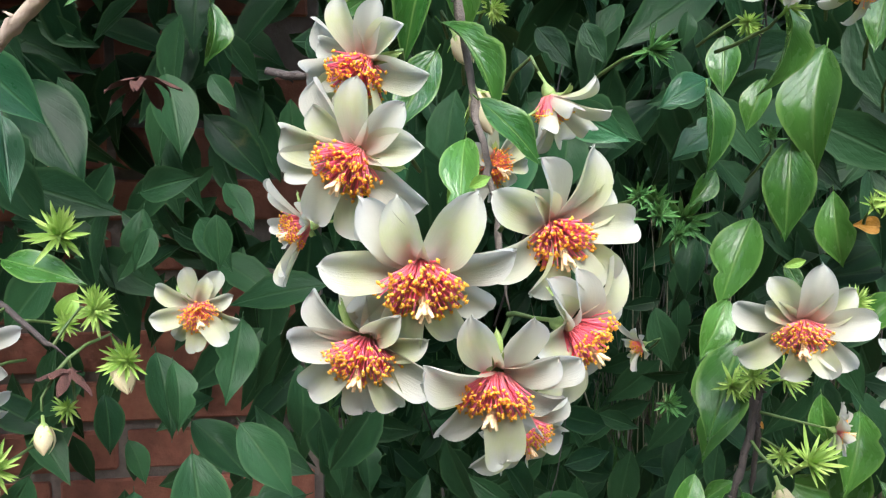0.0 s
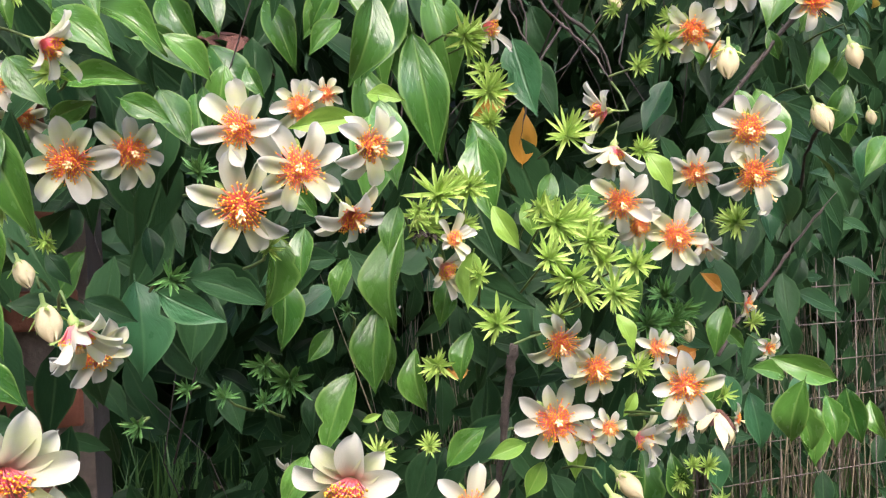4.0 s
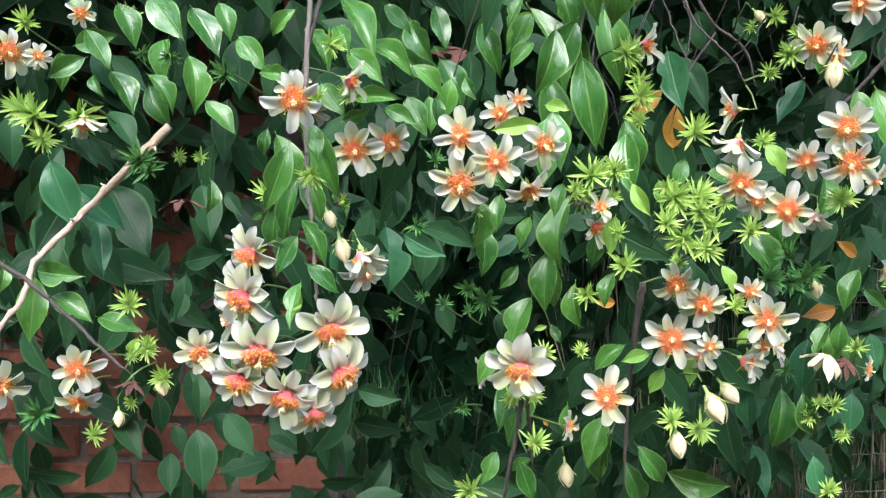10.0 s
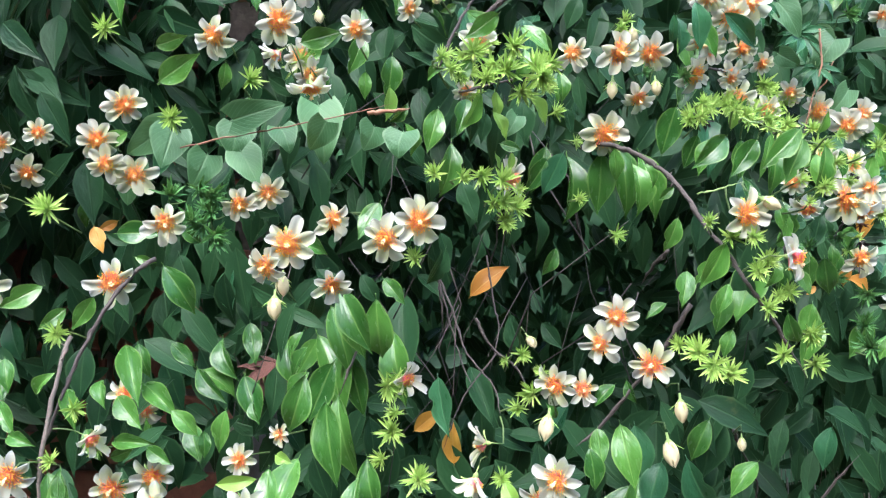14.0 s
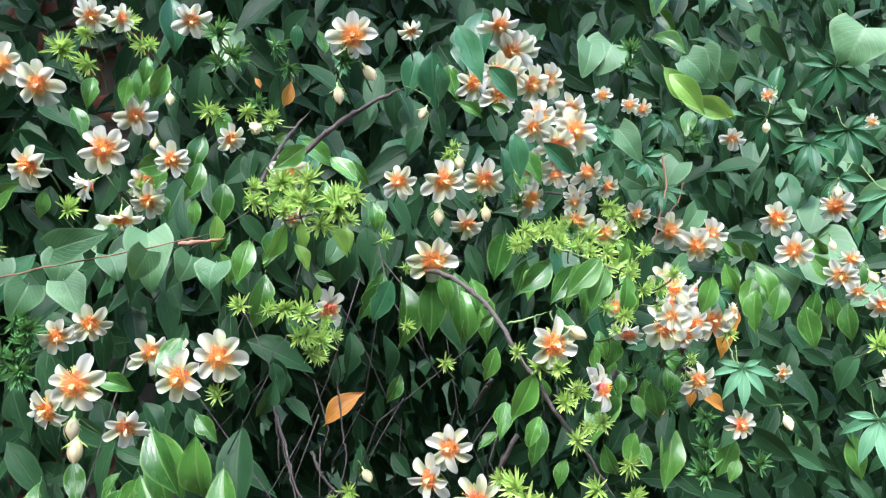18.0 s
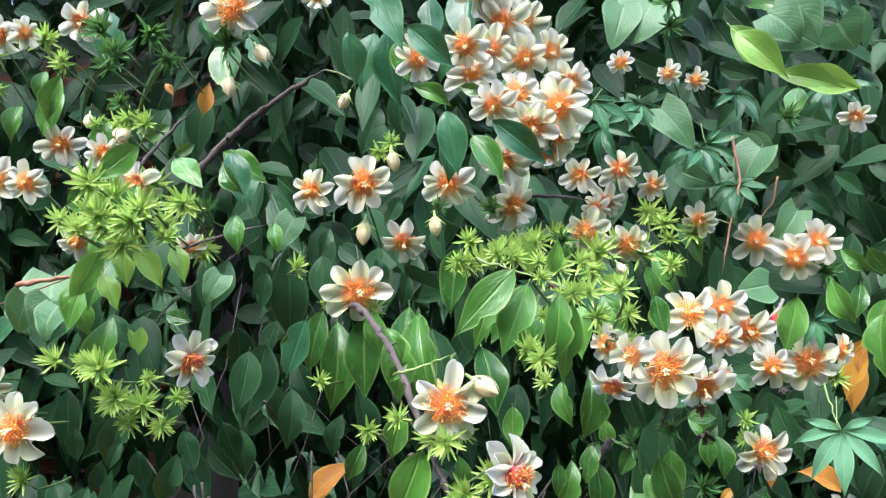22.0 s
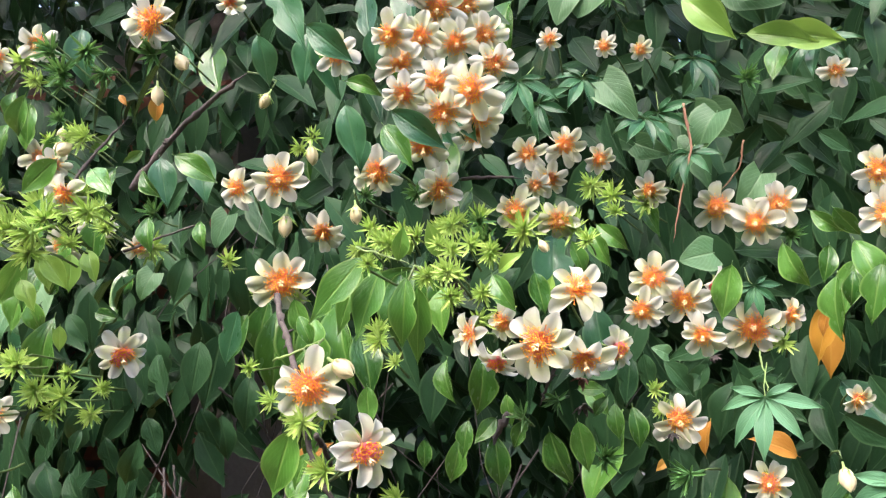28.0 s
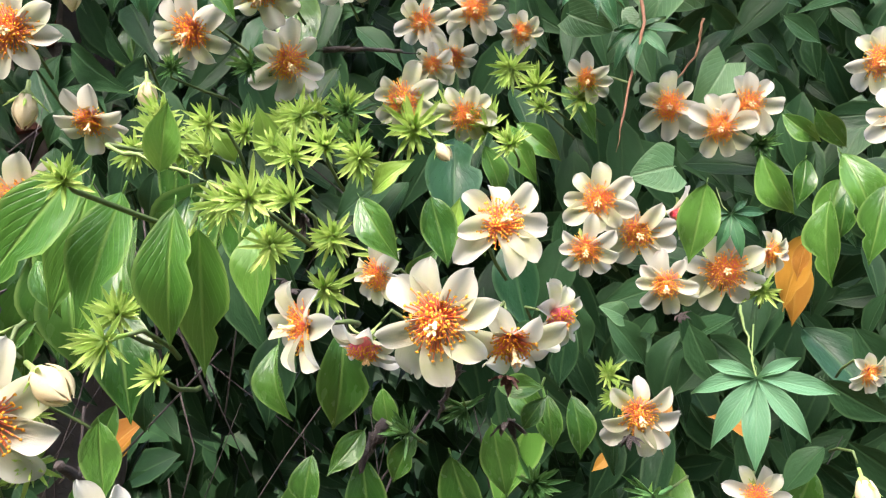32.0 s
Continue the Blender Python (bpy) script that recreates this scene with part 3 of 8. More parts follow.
def dried(x, y, z, size, kind):
    global dry_uses
    dry_uses += 1
    r = random.Random(500 + dry_uses)
    pieces = []
    for k in range(7):
        a, lift, curl = 0.9 * k + r.uniform(-0.3, 0.3), r.uniform(-0.3, 0.9), r.uniform(0.3, 0.9)
        c, s = math.cos(a), math.sin(a)
        def fn(u, v):
            w = 0.32 * math.sin(math.pi * (0.15 + 0.8 * v))
            q, h = 0.5 * math.sin(v * 2.2 * curl) / curl, 0.5 * v * lift + 0.2 * (1 - math.cos(v * 2.5))
            k1 = u * w * 0.6
            bump = 0.06 * math.sin(9 * u + 7 * v + a)
            return c * q - s * k1, s * q + c * k1, -h + bump
        pieces.append(sheet(fn, 4, 5))
    mat, label = DRY[kind]
    ob = tagged(new("dried_flower", make_mesh("dried_flower", *merge(pieces), [mat])), label, "dried flower", "dried flowers")
    ob.matrix_basis = pose(x, y, z, r.uniform(-30, 30), r.uniform(-30, 30), r.uniform(0, 360)) @ Matrix.Scale(size, 4)
    return ob


# ---- twigs ----
twig(1.8, "m", (0, 0.3, 1.329), (0.001, 0.286, 1.301), (0.001, 0.272, 1.241), (0.001, 0.272, 1.207), (0.002, 0.27, 1.174), (0.008, 0.26, 1.135), (0.012, 0.248, 1.112), (0.016, 0.24, 1.09), (0.02, 0.23, 1.06))
twig(3.6, "p", (-0.136, 0.362, 1.222), (-0.182, 0.37, 1.184), (-0.213, 0.381, 1.16), (-0.236, 0.38, 1.139), (-0.258, 0.365, 1.111), (-0.26, 0.349, 1.082), (-0.274, 0.34, 1.06), (-0.298, 0.33, 1.015))
twig(2.0, "t", (-0.293, 0.357, 1.116), (-0.252, 0.354, 1.093), (-0.216, 0.348, 1.064), (-0.185, 0.343, 1.038), (-0.162, 0.338, 1.023))
twig(2.4, "t", (0.239, 0.342, 1.101), (0.236, 0.349, 1.074), (0.234, 0.36, 1.037), (0.232, 0.372, 0.998), (0.231, 0.378, 0.921))
twig(2.2, "t", (0.149, 0.365, 1.012), (0.145, 0.368, 0.978), (0.137, 0.371, 0.939), (0.134, 0.376, 0.909))
twig(1.6, "t", (0.307, 0.507, 1.35), (0.322, 0.503, 1.324), (0.352, 0.501, 1.297), (0.362, 0.497, 1.26))
twig(1.8, "t", (0.211, 0.477, 1.36), (0.199, 0.448, 1.315), (0.193, 0.42, 1.277))
twig(1.6, "t", (-0.062, 0.286, 1.138), (-0.038, 0.274, 1.135), (-0.014, 0.263, 1.132))
twig(1.2, "d", (0.268, 0.503, 1.395), (0.286, 0.49, 1.36), (0.302, 0.476, 1.316), (0.331, 0.465, 1.284), (0.338, 0.446, 1.259))
twig(1.0, "d", (0.328, 0.516, 1.317), (0.297, 0.492, 1.273), (0.279, 0.471, 1.22))
twig(2.2, "t", (0.507, 0.43, 1.36), (0.481, 0.438, 1.318), (0.456, 0.441, 1.287), (0.425, 0.444, 1.25), (0.406, 0.438, 1.235))
twig(2.4, "d", (0.603, 0.805, 1.002), (0.647, 0.823, 1.05), (0.678, 0.811, 1.093), (0.708, 0.799, 1.141), (0.746, 0.78, 1.193))
twig(2.2, "t", (0.035, 0.364, 1.399), (0.024, 0.347, 1.384), (0.014, 0.322, 1.35), (0.006, 0.304, 1.312), (0, 0.292, 1.276), (-0.008, 0.284, 1.237))
twig(1.6, "t", (0.557, 0.535, 1.243), (0.572, 0.582, 1.218), (0.595, 0.63, 1.179), (0.6, 0.676, 1.136))
twig(2.3, "t", (0.415, 0.462, 1.512), (0.44, 0.432, 1.506), (0.464, 0.403, 1.489), (0.481, 0.388, 1.472), (0.494, 0.379, 1.455), (0.514, 0.365, 1.417), (0.525, 0.355, 1.398), (0.538, 0.352, 1.376), (0.556, 0.36, 1.35), (0.586, 0.377, 1.3))
twig(1.6, "d", (0.296, 0.346, 1.556), (0.308, 0.355, 1.589), (0.321, 0.366, 1.62), (0.337, 0.377, 1.648))
twig(0.9, "r", (0.021, 0.425, 1.517), (0.08, 0.424, 1.527), (0.138, 0.411, 1.53), (0.194, 0.398, 1.534), (0.246, 0.39, 1.541))
twig(1.0, "d", (0.267, 0.524, 1.386), (0.278, 0.514, 1.352), (0.292, 0.507, 1.308), (0.308, 0.498, 1.277))
twig(1.1, "d", (0.305, 0.62, 1.427), (0.313, 0.608, 1.375), (0.322, 0.593, 1.338), (0.312, 0.577, 1.292))
twig(0.8, "g", (0.504, 0.35, 1.443), (0.521, 0.35, 1.447), (0.539, 0.35, 1.452))
twig(1.1, "d", (0.332, 0.494, 1.455), (0.323, 0.553, 1.433), (0.307, 0.612, 1.407))
twig(1.1, "d", (0.266, 0.516, 1.397), (0.27, 0.518, 1.364), (0.272, 0.52, 1.331))
twig(3.0, "d", (0.306, 0.412, 1.607), (0.33, 0.412, 1.63), (0.354, 0.413, 1.649), (0.382, 0.416, 1.667), (0.416, 0.417, 1.683))
twig(1.2, "d", (0.303, 0.411, 1.555), (0.334, 0.422, 1.565), (0.369, 0.435, 1.576))
twig(1.8, "r", (0.237, 0.34, 1.518), (0.258, 0.348, 1.521), (0.271, 0.354, 1.525))
twig(1.3, "r", (0.696, 0.679, 1.699), (0.697, 0.684, 1.657), (0.685, 0.682, 1.616), (0.672, 0.681, 1.571))
twig(1.0, "r", (0.735, 0.767, 1.689), (0.726, 0.773, 1.663), (0.702, 0.772, 1.638))
twig(0.7, "g", (0.735, 0.626, 1.462), (0.737, 0.618, 1.445), (0.739, 0.611, 1.426))
twig(2.0, "t", (0.488, 0.416, 1.406), (0.478, 0.439, 1.397), (0.468, 0.465, 1.381))
twig(0.7, "g", (0.545, 0.373, 1.509), (0.565, 0.373, 1.501), (0.584, 0.373, 1.492))
twig(1.6, "d", (0.533, 0.547, 1.615), (0.555, 0.569, 1.619), (0.573, 0.59, 1.622))
twig(2.0, "t", (0.15, 0.367, 1.036), (0.153, 0.377, 1.001), (0.156, 0.387, 0.964), (0.158, 0.397, 0.931))
twig(1.4, "d", (0.643, 0.433, 1.445), (0.641, 0.436, 1.437), (0.634, 0.438, 1.427), (0.628, 0.441, 1.416))
twig(2.6, "t", (0.598, 0.466, 1.415), (0.589, 0.465, 1.402), (0.584, 0.464, 1.39))

# ---- leaves of the shrub ----
# kind "d" leaves carry the shade of their spot in the base colour
leaf(0.007, 0.211, 1.098, 0.013, 0.212, 1.101, 0.003, -0.328, -0.99, 0.037, "b")
leaf(-0.01, 0.269, 1.202, -0.029, 0.269, 1.154, 0.0161, 0.35, -1, 0.1, "n")
leaf(-0.003, 0.257, 1.179, -0.014, 0.258, 1.135, 0.0112, -0.1, -1, 0.2, "n")
leaf(-0.006, 0.299, 1.222, 0.019, 0.294, 1.163, 0.0169, 0.1, -1, 0.3, "n")
leaf(0.002, 0.257, 1.154, 0.02, 0.251, 1.121, 0.0112, 0.45, -0.9, 0.3, "n")
leaf(-0.002, 0.255, 1.141, -0.016, 0.251, 1.113, 0.0118, -0.3, -1, 0.1, "n")
leaf(0.011, 0.234, 1.124, 0.031, 0.239, 1.104, 0.0103, 0.1, -0.8, 0.6, "n")
leaf(0.006, 0.23, 1.114, 0.004, 0.211, 1.086, 0.0097, -0.2, -1, 0.0, "n")
leaf(0.003, 0.276, 1.179, 0.009, 0.279, 1.148, 0.0120, 0.2, -1, 0.1, "n")
leaf(-0.03, 0.3, 1.163, -0.033, 0.298, 1.123, 0.0115, 0, -1, 0.1, "n")
leaf(0.002, 0.232, 1.091, 0.007, 0.232, 1.108, 0.0054, 0.4, -0.8, 0.3, "b")
leaf(-0.025, 0.254, 1.156, -0.033, 0.256, 1.151, 0.004, -0.16, -0.979, -0.301, "n")
leaf(0.644, 0.465, 1.427, 0.661, 0.472, 1.426, 0.008, 0.361, -0.933, 0.111, "n")
leaf(-0.061, 0.371, 1.167, -0.055, 0.369, 1.148, 0.008, 0.21, -1.041, 0.257, "d")
leaf(0.644, 0.48, 1.43, 0.657, 0.485, 1.411, 0.01, 0.112, -1.036, 0.264, "n")
leaf(0.66, 0.472, 1.422, 0.65, 0.472, 1.41, 0.007, 0.013, -1.053, -0.049, "n")
leaf(0.613, 0.458, 1.411, 0.603, 0.457, 1.393, 0.009, 0.346, -0.933, 0.34, "n")
leaf(0.641, 0.455, 1.488, 0.644, 0.461, 1.475, 0.006, 0.499, -0.963, 0.225, "n")
leaf(0.592, 0.46, 1.413, 0.581, 0.449, 1.397, 0.009, 0.519, -0.855, 0.017, "n")
leaf(0.594, 0.473, 1.428, 0.594, 0.48, 1.408, 0.009, 0.255, -1.018, 0.33, "n")
leaf(0.651, 0.519, 1.422, 0.651, 0.523, 1.398, 0.01, 0.126, -1.007, 0.171, "n")
leaf(-0.026, 0.271, 1.213, -0.03, 0.273, 1.194, 0.008, 0.131, -1.082, 0.126, "n")
leaf(0.471, 0.416, 1.486, 0.479, 0.422, 1.462, 0.01, 0.62, -0.908, 0.084, "n")
leaf(-0.001, 0.296, 1.218, 0.006, 0.291, 1.19, 0.01, 0.269, -1.013, 0.054, "n")
leaf(0.629, 0.465, 1.481, 0.635, 0.459, 1.499, 0.008, 0.146, -1.099, 0.161, "b")
leaf(0.01, 0.312, 1.169, 0.012, 0.31, 1.162, 0.003, 0.047, -0.972, -0.244, "n")
leaf(0.659, 0.54, 1.421, 0.66, 0.544, 1.392, 0.012, 0.496, -0.898, 0.221, "n")
leaf(0.662, 0.622, 1.389, 0.651, 0.618, 1.379, 0.006, 0.267, -0.96, 0.104, "y")
leaf(0.031, 0.431, 1.139, 0.034, 0.426, 1.078, 0.0308, 0.509, -0.958, 0.143, "g")
leaf(0.136, 0.428, 1.069, 0.129, 0.421, 1.036, 0.014, -0.474, -0.89, 0.154, "d")
leaf(0.177, 0.325, 1.176, 0.17, 0.319, 1.15, 0.011, -0.529, -0.897, 0.136, "n")
leaf(0.682, 0.56, 1.457, 0.672, 0.554, 1.462, 0.01, 0.064, -1.039, 0.318, "v")
leaf(0.253, 0.426, 1.206, 0.266, 0.433, 1.18, 0.012, -0.838, -0.654, -0.237, "d")
leaf(0.039, 0.427, 1.171, 0.042, 0.422, 1.142, 0.012, 0.503, -0.97, 0.043, "d")
leaf(0.052, 0.37, 1.135, 0.087, 0.37, 1.117, 0.016, -0.273, -0.976, -0.101, "g")
leaf(0.075, 0.434, 1.184, 0.087, 0.428, 1.16, 0.011, -0.433, -1.052, 0.388, "d")
leaf(0.128, 0.352, 1.047, 0.114, 0.346, 1.02, 0.013, 0.064, -1.057, 0.267, "n")
leaf(0.525, 0.475, 1.533, 0.52, 0.46, 1.549, 0.009, 0.591, -0.89, 0.031, "b")
leaf(-0.131, 0.459, 1.08, -0.13, 0.461, 1.047, 0.014, 0.256, -0.941, 0.409, "d")
leaf(0.216, 0.333, 1.151, 0.212, 0.332, 1.12, 0.013, -0.724, -0.724, -0.161, "b")
leaf(0.15, 0.458, 1.147, 0.116, 0.459, 1.144, 0.014, -0.106, -1.048, 0.248, "d")
leaf(0.146, 0.482, 1.2, 0.143, 0.482, 1.177, 0.01, 0.051, -1.064, -0.079, "d")
leaf(0.62, 0.556, 1.549, 0.624, 0.572, 1.522, 0.012, 0.735, -0.896, 0.113, "n")
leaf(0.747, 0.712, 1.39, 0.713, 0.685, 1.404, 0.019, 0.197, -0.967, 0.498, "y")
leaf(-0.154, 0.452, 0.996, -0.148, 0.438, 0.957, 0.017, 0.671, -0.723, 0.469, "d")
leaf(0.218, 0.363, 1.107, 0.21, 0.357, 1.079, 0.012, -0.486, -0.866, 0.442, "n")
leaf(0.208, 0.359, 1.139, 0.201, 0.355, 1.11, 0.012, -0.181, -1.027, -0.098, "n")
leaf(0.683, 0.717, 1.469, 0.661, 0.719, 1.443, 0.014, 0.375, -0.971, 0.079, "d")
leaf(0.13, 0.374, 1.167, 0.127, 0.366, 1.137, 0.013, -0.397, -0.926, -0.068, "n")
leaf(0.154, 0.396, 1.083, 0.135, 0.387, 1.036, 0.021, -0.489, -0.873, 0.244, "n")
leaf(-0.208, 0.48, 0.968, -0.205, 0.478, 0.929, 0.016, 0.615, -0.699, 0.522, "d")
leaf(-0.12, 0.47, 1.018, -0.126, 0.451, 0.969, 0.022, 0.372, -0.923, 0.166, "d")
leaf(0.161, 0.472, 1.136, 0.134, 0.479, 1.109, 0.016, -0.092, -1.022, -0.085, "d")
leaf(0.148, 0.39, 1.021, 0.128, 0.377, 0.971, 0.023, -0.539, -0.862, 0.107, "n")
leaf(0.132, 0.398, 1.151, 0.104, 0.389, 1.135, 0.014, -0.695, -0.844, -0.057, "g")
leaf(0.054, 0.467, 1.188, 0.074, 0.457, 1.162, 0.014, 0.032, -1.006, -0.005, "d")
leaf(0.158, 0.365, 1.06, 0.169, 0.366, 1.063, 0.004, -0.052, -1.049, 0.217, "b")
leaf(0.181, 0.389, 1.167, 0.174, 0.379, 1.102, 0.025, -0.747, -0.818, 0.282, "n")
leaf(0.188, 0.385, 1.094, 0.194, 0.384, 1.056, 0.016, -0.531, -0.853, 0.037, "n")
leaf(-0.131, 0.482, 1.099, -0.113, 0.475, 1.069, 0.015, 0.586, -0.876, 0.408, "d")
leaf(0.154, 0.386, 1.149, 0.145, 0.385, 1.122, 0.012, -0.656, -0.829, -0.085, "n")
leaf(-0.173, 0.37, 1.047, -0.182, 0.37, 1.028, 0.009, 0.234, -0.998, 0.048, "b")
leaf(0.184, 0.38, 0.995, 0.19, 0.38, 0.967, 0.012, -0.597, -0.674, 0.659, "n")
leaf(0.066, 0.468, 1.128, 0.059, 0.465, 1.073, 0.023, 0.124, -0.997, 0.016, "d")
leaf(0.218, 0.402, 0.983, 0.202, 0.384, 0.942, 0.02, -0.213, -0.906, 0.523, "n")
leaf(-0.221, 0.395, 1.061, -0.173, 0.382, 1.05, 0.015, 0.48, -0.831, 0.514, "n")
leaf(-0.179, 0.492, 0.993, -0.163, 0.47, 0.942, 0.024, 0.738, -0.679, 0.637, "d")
leaf(0.145, 0.417, 1.131, 0.117, 0.408, 1.111, 0.015, -0.687, -0.841, -0.004, "g")
leaf(0.169, 0.388, 1.121, 0.165, 0.382, 1.07, 0.021, -0.387, -0.942, 0.341, "n")
leaf(0.366, 0.592, 1.474, 0.365, 0.614, 1.421, 0.022, 0.857, -0.594, 0.261, "d")
leaf(0.623, 0.593, 1.572, 0.636, 0.599, 1.535, 0.014, 0.023, -1.098, -0.049, "n")
leaf(0.251, 0.357, 1.177, 0.256, 0.355, 1.155, 0.009, -0.404, -0.931, 0.083, "b")
leaf(0.599, 0.336, 1.475, 0.591, 0.345, 1.44, 0.013, 0.446, -0.938, -0.015, "m")
leaf(0.225, 0.363, 1.215, 0.23, 0.348, 1.165, 0.021, -0.446, -0.883, -0.18, "n")
leaf(0.066, 0.479, 1.143, 0.107, 0.466, 1.117, 0.02, -0.273, -1.01, 0.166, "d")
leaf(0.405, 0.585, 1.647, 0.391, 0.581, 1.618, 0.013, 0.648, -0.818, -0.121, "d")
leaf(0.137, 0.525, 1.212, 0.135, 0.528, 1.187, 0.01, -0.654, -0.887, 0.011, "d")
leaf(0.601, 0.373, 1.478, 0.6, 0.372, 1.448, 0.012, -0.047, -1.126, 0.091, "m")
leaf(0.111, 0.506, 1.21, 0.096, 0.501, 1.185, 0.012, -0.288, -0.994, 0.064, "d")
leaf(0.603, 0.342, 1.47, 0.592, 0.36, 1.433, 0.012, 0.579, -0.91, 0.057, "m")
leaf(0.145, 0.421, 1.105, 0.129, 0.416, 1.085, 0.011, -0.076, -1.031, -0.051, "n")
leaf(0.176, 0.406, 1.104, 0.174, 0.407, 1.069, 0.015, -0.339, -0.932, 0.385, "n")
leaf(-0.014, 0.297, 1.299, -0.032, 0.3, 1.28, 0.011, -0.073, -1.124, -0.004, "n")
leaf(0.57, 0.345, 1.423, 0.568, 0.35, 1.402, 0.009, 0.573, -0.987, 0.302, "n")
leaf(0.584, 0.38, 1.397, 0.581, 0.385, 1.381, 0.007, 0.609, -0.865, 0.31, "n")
leaf(0.27, 0.479, 1.029, 0.223, 0.477, 0.994, 0.024, -0.022, -0.987, 0.469, "d")
leaf(-0.202, 0.499, 0.933, -0.19, 0.495, 0.904, 0.013, 0.717, -0.754, 0.256, "d")
leaf(0.208, 0.394, 1.023, 0.234, 0.399, 1.045, 0.014, -0.476, -0.846, 0.255, "n")
leaf(-0.004, 0.304, 1.29, 0.015, 0.291, 1.255, 0.013, 0.605, -0.847, -0.164, "n")
leaf(-0.016, 0.417, 1.157, -0.003, 0.418, 1.138, 0.01, -0.003, -1.024, 0.46, "d")
leaf(-0.153, 0.528, 1.169, -0.134, 0.523, 1.143, 0.013, 0.085, -1.044, 0.145, "d")
leaf(0.157, 0.426, 1.014, 0.136, 0.404, 0.952, 0.026, -0.147, -0.903, 0.533, "n")
leaf(0.531, 0.378, 1.402, 0.53, 0.387, 1.382, 0.009, 0.543, -0.881, 0.425, "n")
leaf(-0.17, 0.526, 0.939, -0.127, 0.518, 0.899, 0.024, 0.426, -0.816, 0.462, "d")
leaf(0.156, 0.414, 0.939, 0.139, 0.416, 0.926, 0.009, 0, -0.853, 0.733, "n")
leaf(0.173, 0.399, 1.058, 0.181, 0.394, 1.043, 0.007, -0.222, -0.962, 0.16, "n")
leaf(-0.162, 0.524, 1.077, -0.136, 0.508, 1.041, 0.019, 0.207, -0.976, 0.163, "d")
leaf(0.141, 0.522, 1.015, 0.153, 0.522, 0.972, 0.018, -0.247, -0.953, 0.177, "d")
leaf(0.708, 0.653, 1.55, 0.683, 0.64, 1.544, 0.026, 0.173, -1.012, -0.059, "v")
leaf(0.582, 0.338, 1.482, 0.567, 0.339, 1.446, 0.016, 0.088, -1.092, 0.011, "m")
leaf(0.01, 0.327, 1.295, 0.022, 0.316, 1.271, 0.012, 0.297, -0.944, -0.171, "n")
leaf(0.35, 0.297, 1.502, 0.359, 0.303, 1.481, 0.01, 0.677, -0.855, 0.158, "b")
leaf(0.169, 0.313, 1.227, 0.175, 0.3, 1.183, 0.016, 0.04, -0.996, -0.146, "n")
leaf(0.517, 0.368, 1.393, 0.503, 0.372, 1.373, 0.01, 0.019, -1.044, 0.327, "n")
leaf(0.378, 0.289, 1.512, 0.39, 0.301, 1.49, 0.011, 0.734, -0.826, 0.122, "b")
leaf(0.72, 0.799, 1.575, 0.731, 0.795, 1.54, 0.015, 0.065, -0.986, -0.175, "d")
leaf(0.377, 0.287, 1.547, 0.366, 0.288, 1.519, 0.012, 0.727, -0.82, -0.01, "n")
leaf(-0.205, 0.525, 1.053, -0.215, 0.52, 1.032, 0.01, 0.796, -0.751, 0.023, "d")
leaf(0.546, 0.376, 1.46, 0.554, 0.376, 1.421, 0.016, 0.679, -0.752, -0.104, "n")
leaf(0.494, 0.386, 1.429, 0.482, 0.397, 1.402, 0.013, 0.378, -0.987, 0.341, "n")
leaf(0.243, 0.429, 1.409, 0.236, 0.43, 1.387, 0.01, 0.973, -0.532, 0.237, "d")
leaf(-0.275, 0.499, 1.141, -0.26, 0.479, 1.086, 0.018, 0.644, -0.808, 0.223, "g")
leaf(0.062, 0.424, 1.141, 0.11, 0.424, 1.121, 0.018, 0.201, -0.958, 0.427, "d")
leaf(0.635, 0.428, 1.493, 0.638, 0.434, 1.468, 0.011, 0.523, -0.903, -0.176, "n")
leaf(0.531, 0.503, 1.459, 0.523, 0.5, 1.412, 0.019, 0.277, -1.03, 0.187, "d")
leaf(0.596, 0.41, 1.408, 0.591, 0.411, 1.387, 0.009, 0.259, -1.009, 0.206, "n")
leaf(-0.211, 0.555, 1.08, -0.212, 0.554, 1.032, 0.02, 0.056, -1.039, 0.28, "d")
leaf(0.016, 0.337, 1.241, 0.057, 0.334, 1.241, 0.012, -0.038, -1.085, 0.233, "n")
leaf(0.526, 0.349, 1.373, 0.516, 0.347, 1.348, 0.011, 0.043, -1.023, 0.347, "n")
leaf(0.008, 0.354, 1.224, 0.031, 0.351, 1.233, 0.01, 0.654, -0.852, -0.153, "n")
leaf(0.159, 0.311, 1.218, 0.125, 0.31, 1.213, 0.011, 0.277, -1.025, 0.023, "b")
leaf(0.067, 0.445, 1.254, 0.069, 0.437, 1.219, 0.014, 0.379, -0.98, -0.176, "n")
leaf(0.524, 0.342, 1.403, 0.505, 0.351, 1.368, 0.017, 0.415, -0.929, -0.093, "m")
leaf(0.562, 0.349, 1.489, 0.55, 0.347, 1.451, 0.012, 0.652, -0.769, -0.249, "m")
leaf(0.582, 0.431, 1.401, 0.572, 0.433, 1.373, 0.012, 0.552, -0.859, 0.143, "n")
leaf(0.379, 0.319, 1.522, 0.386, 0.323, 1.499, 0.01, 0.649, -0.765, -0.183, "b")
leaf(-0.198, 0.578, 1.178, -0.181, 0.556, 1.113, 0.028, 0.573, -0.891, 0.298, "d")
leaf(0.249, 0.456, 1.418, 0.253, 0.468, 1.387, 0.014, 0.34, -0.985, -0.078, "d")
leaf(0.008, 0.366, 1.326, 0.038, 0.342, 1.272, 0.019, 0.499, -0.986, 0.119, "n")
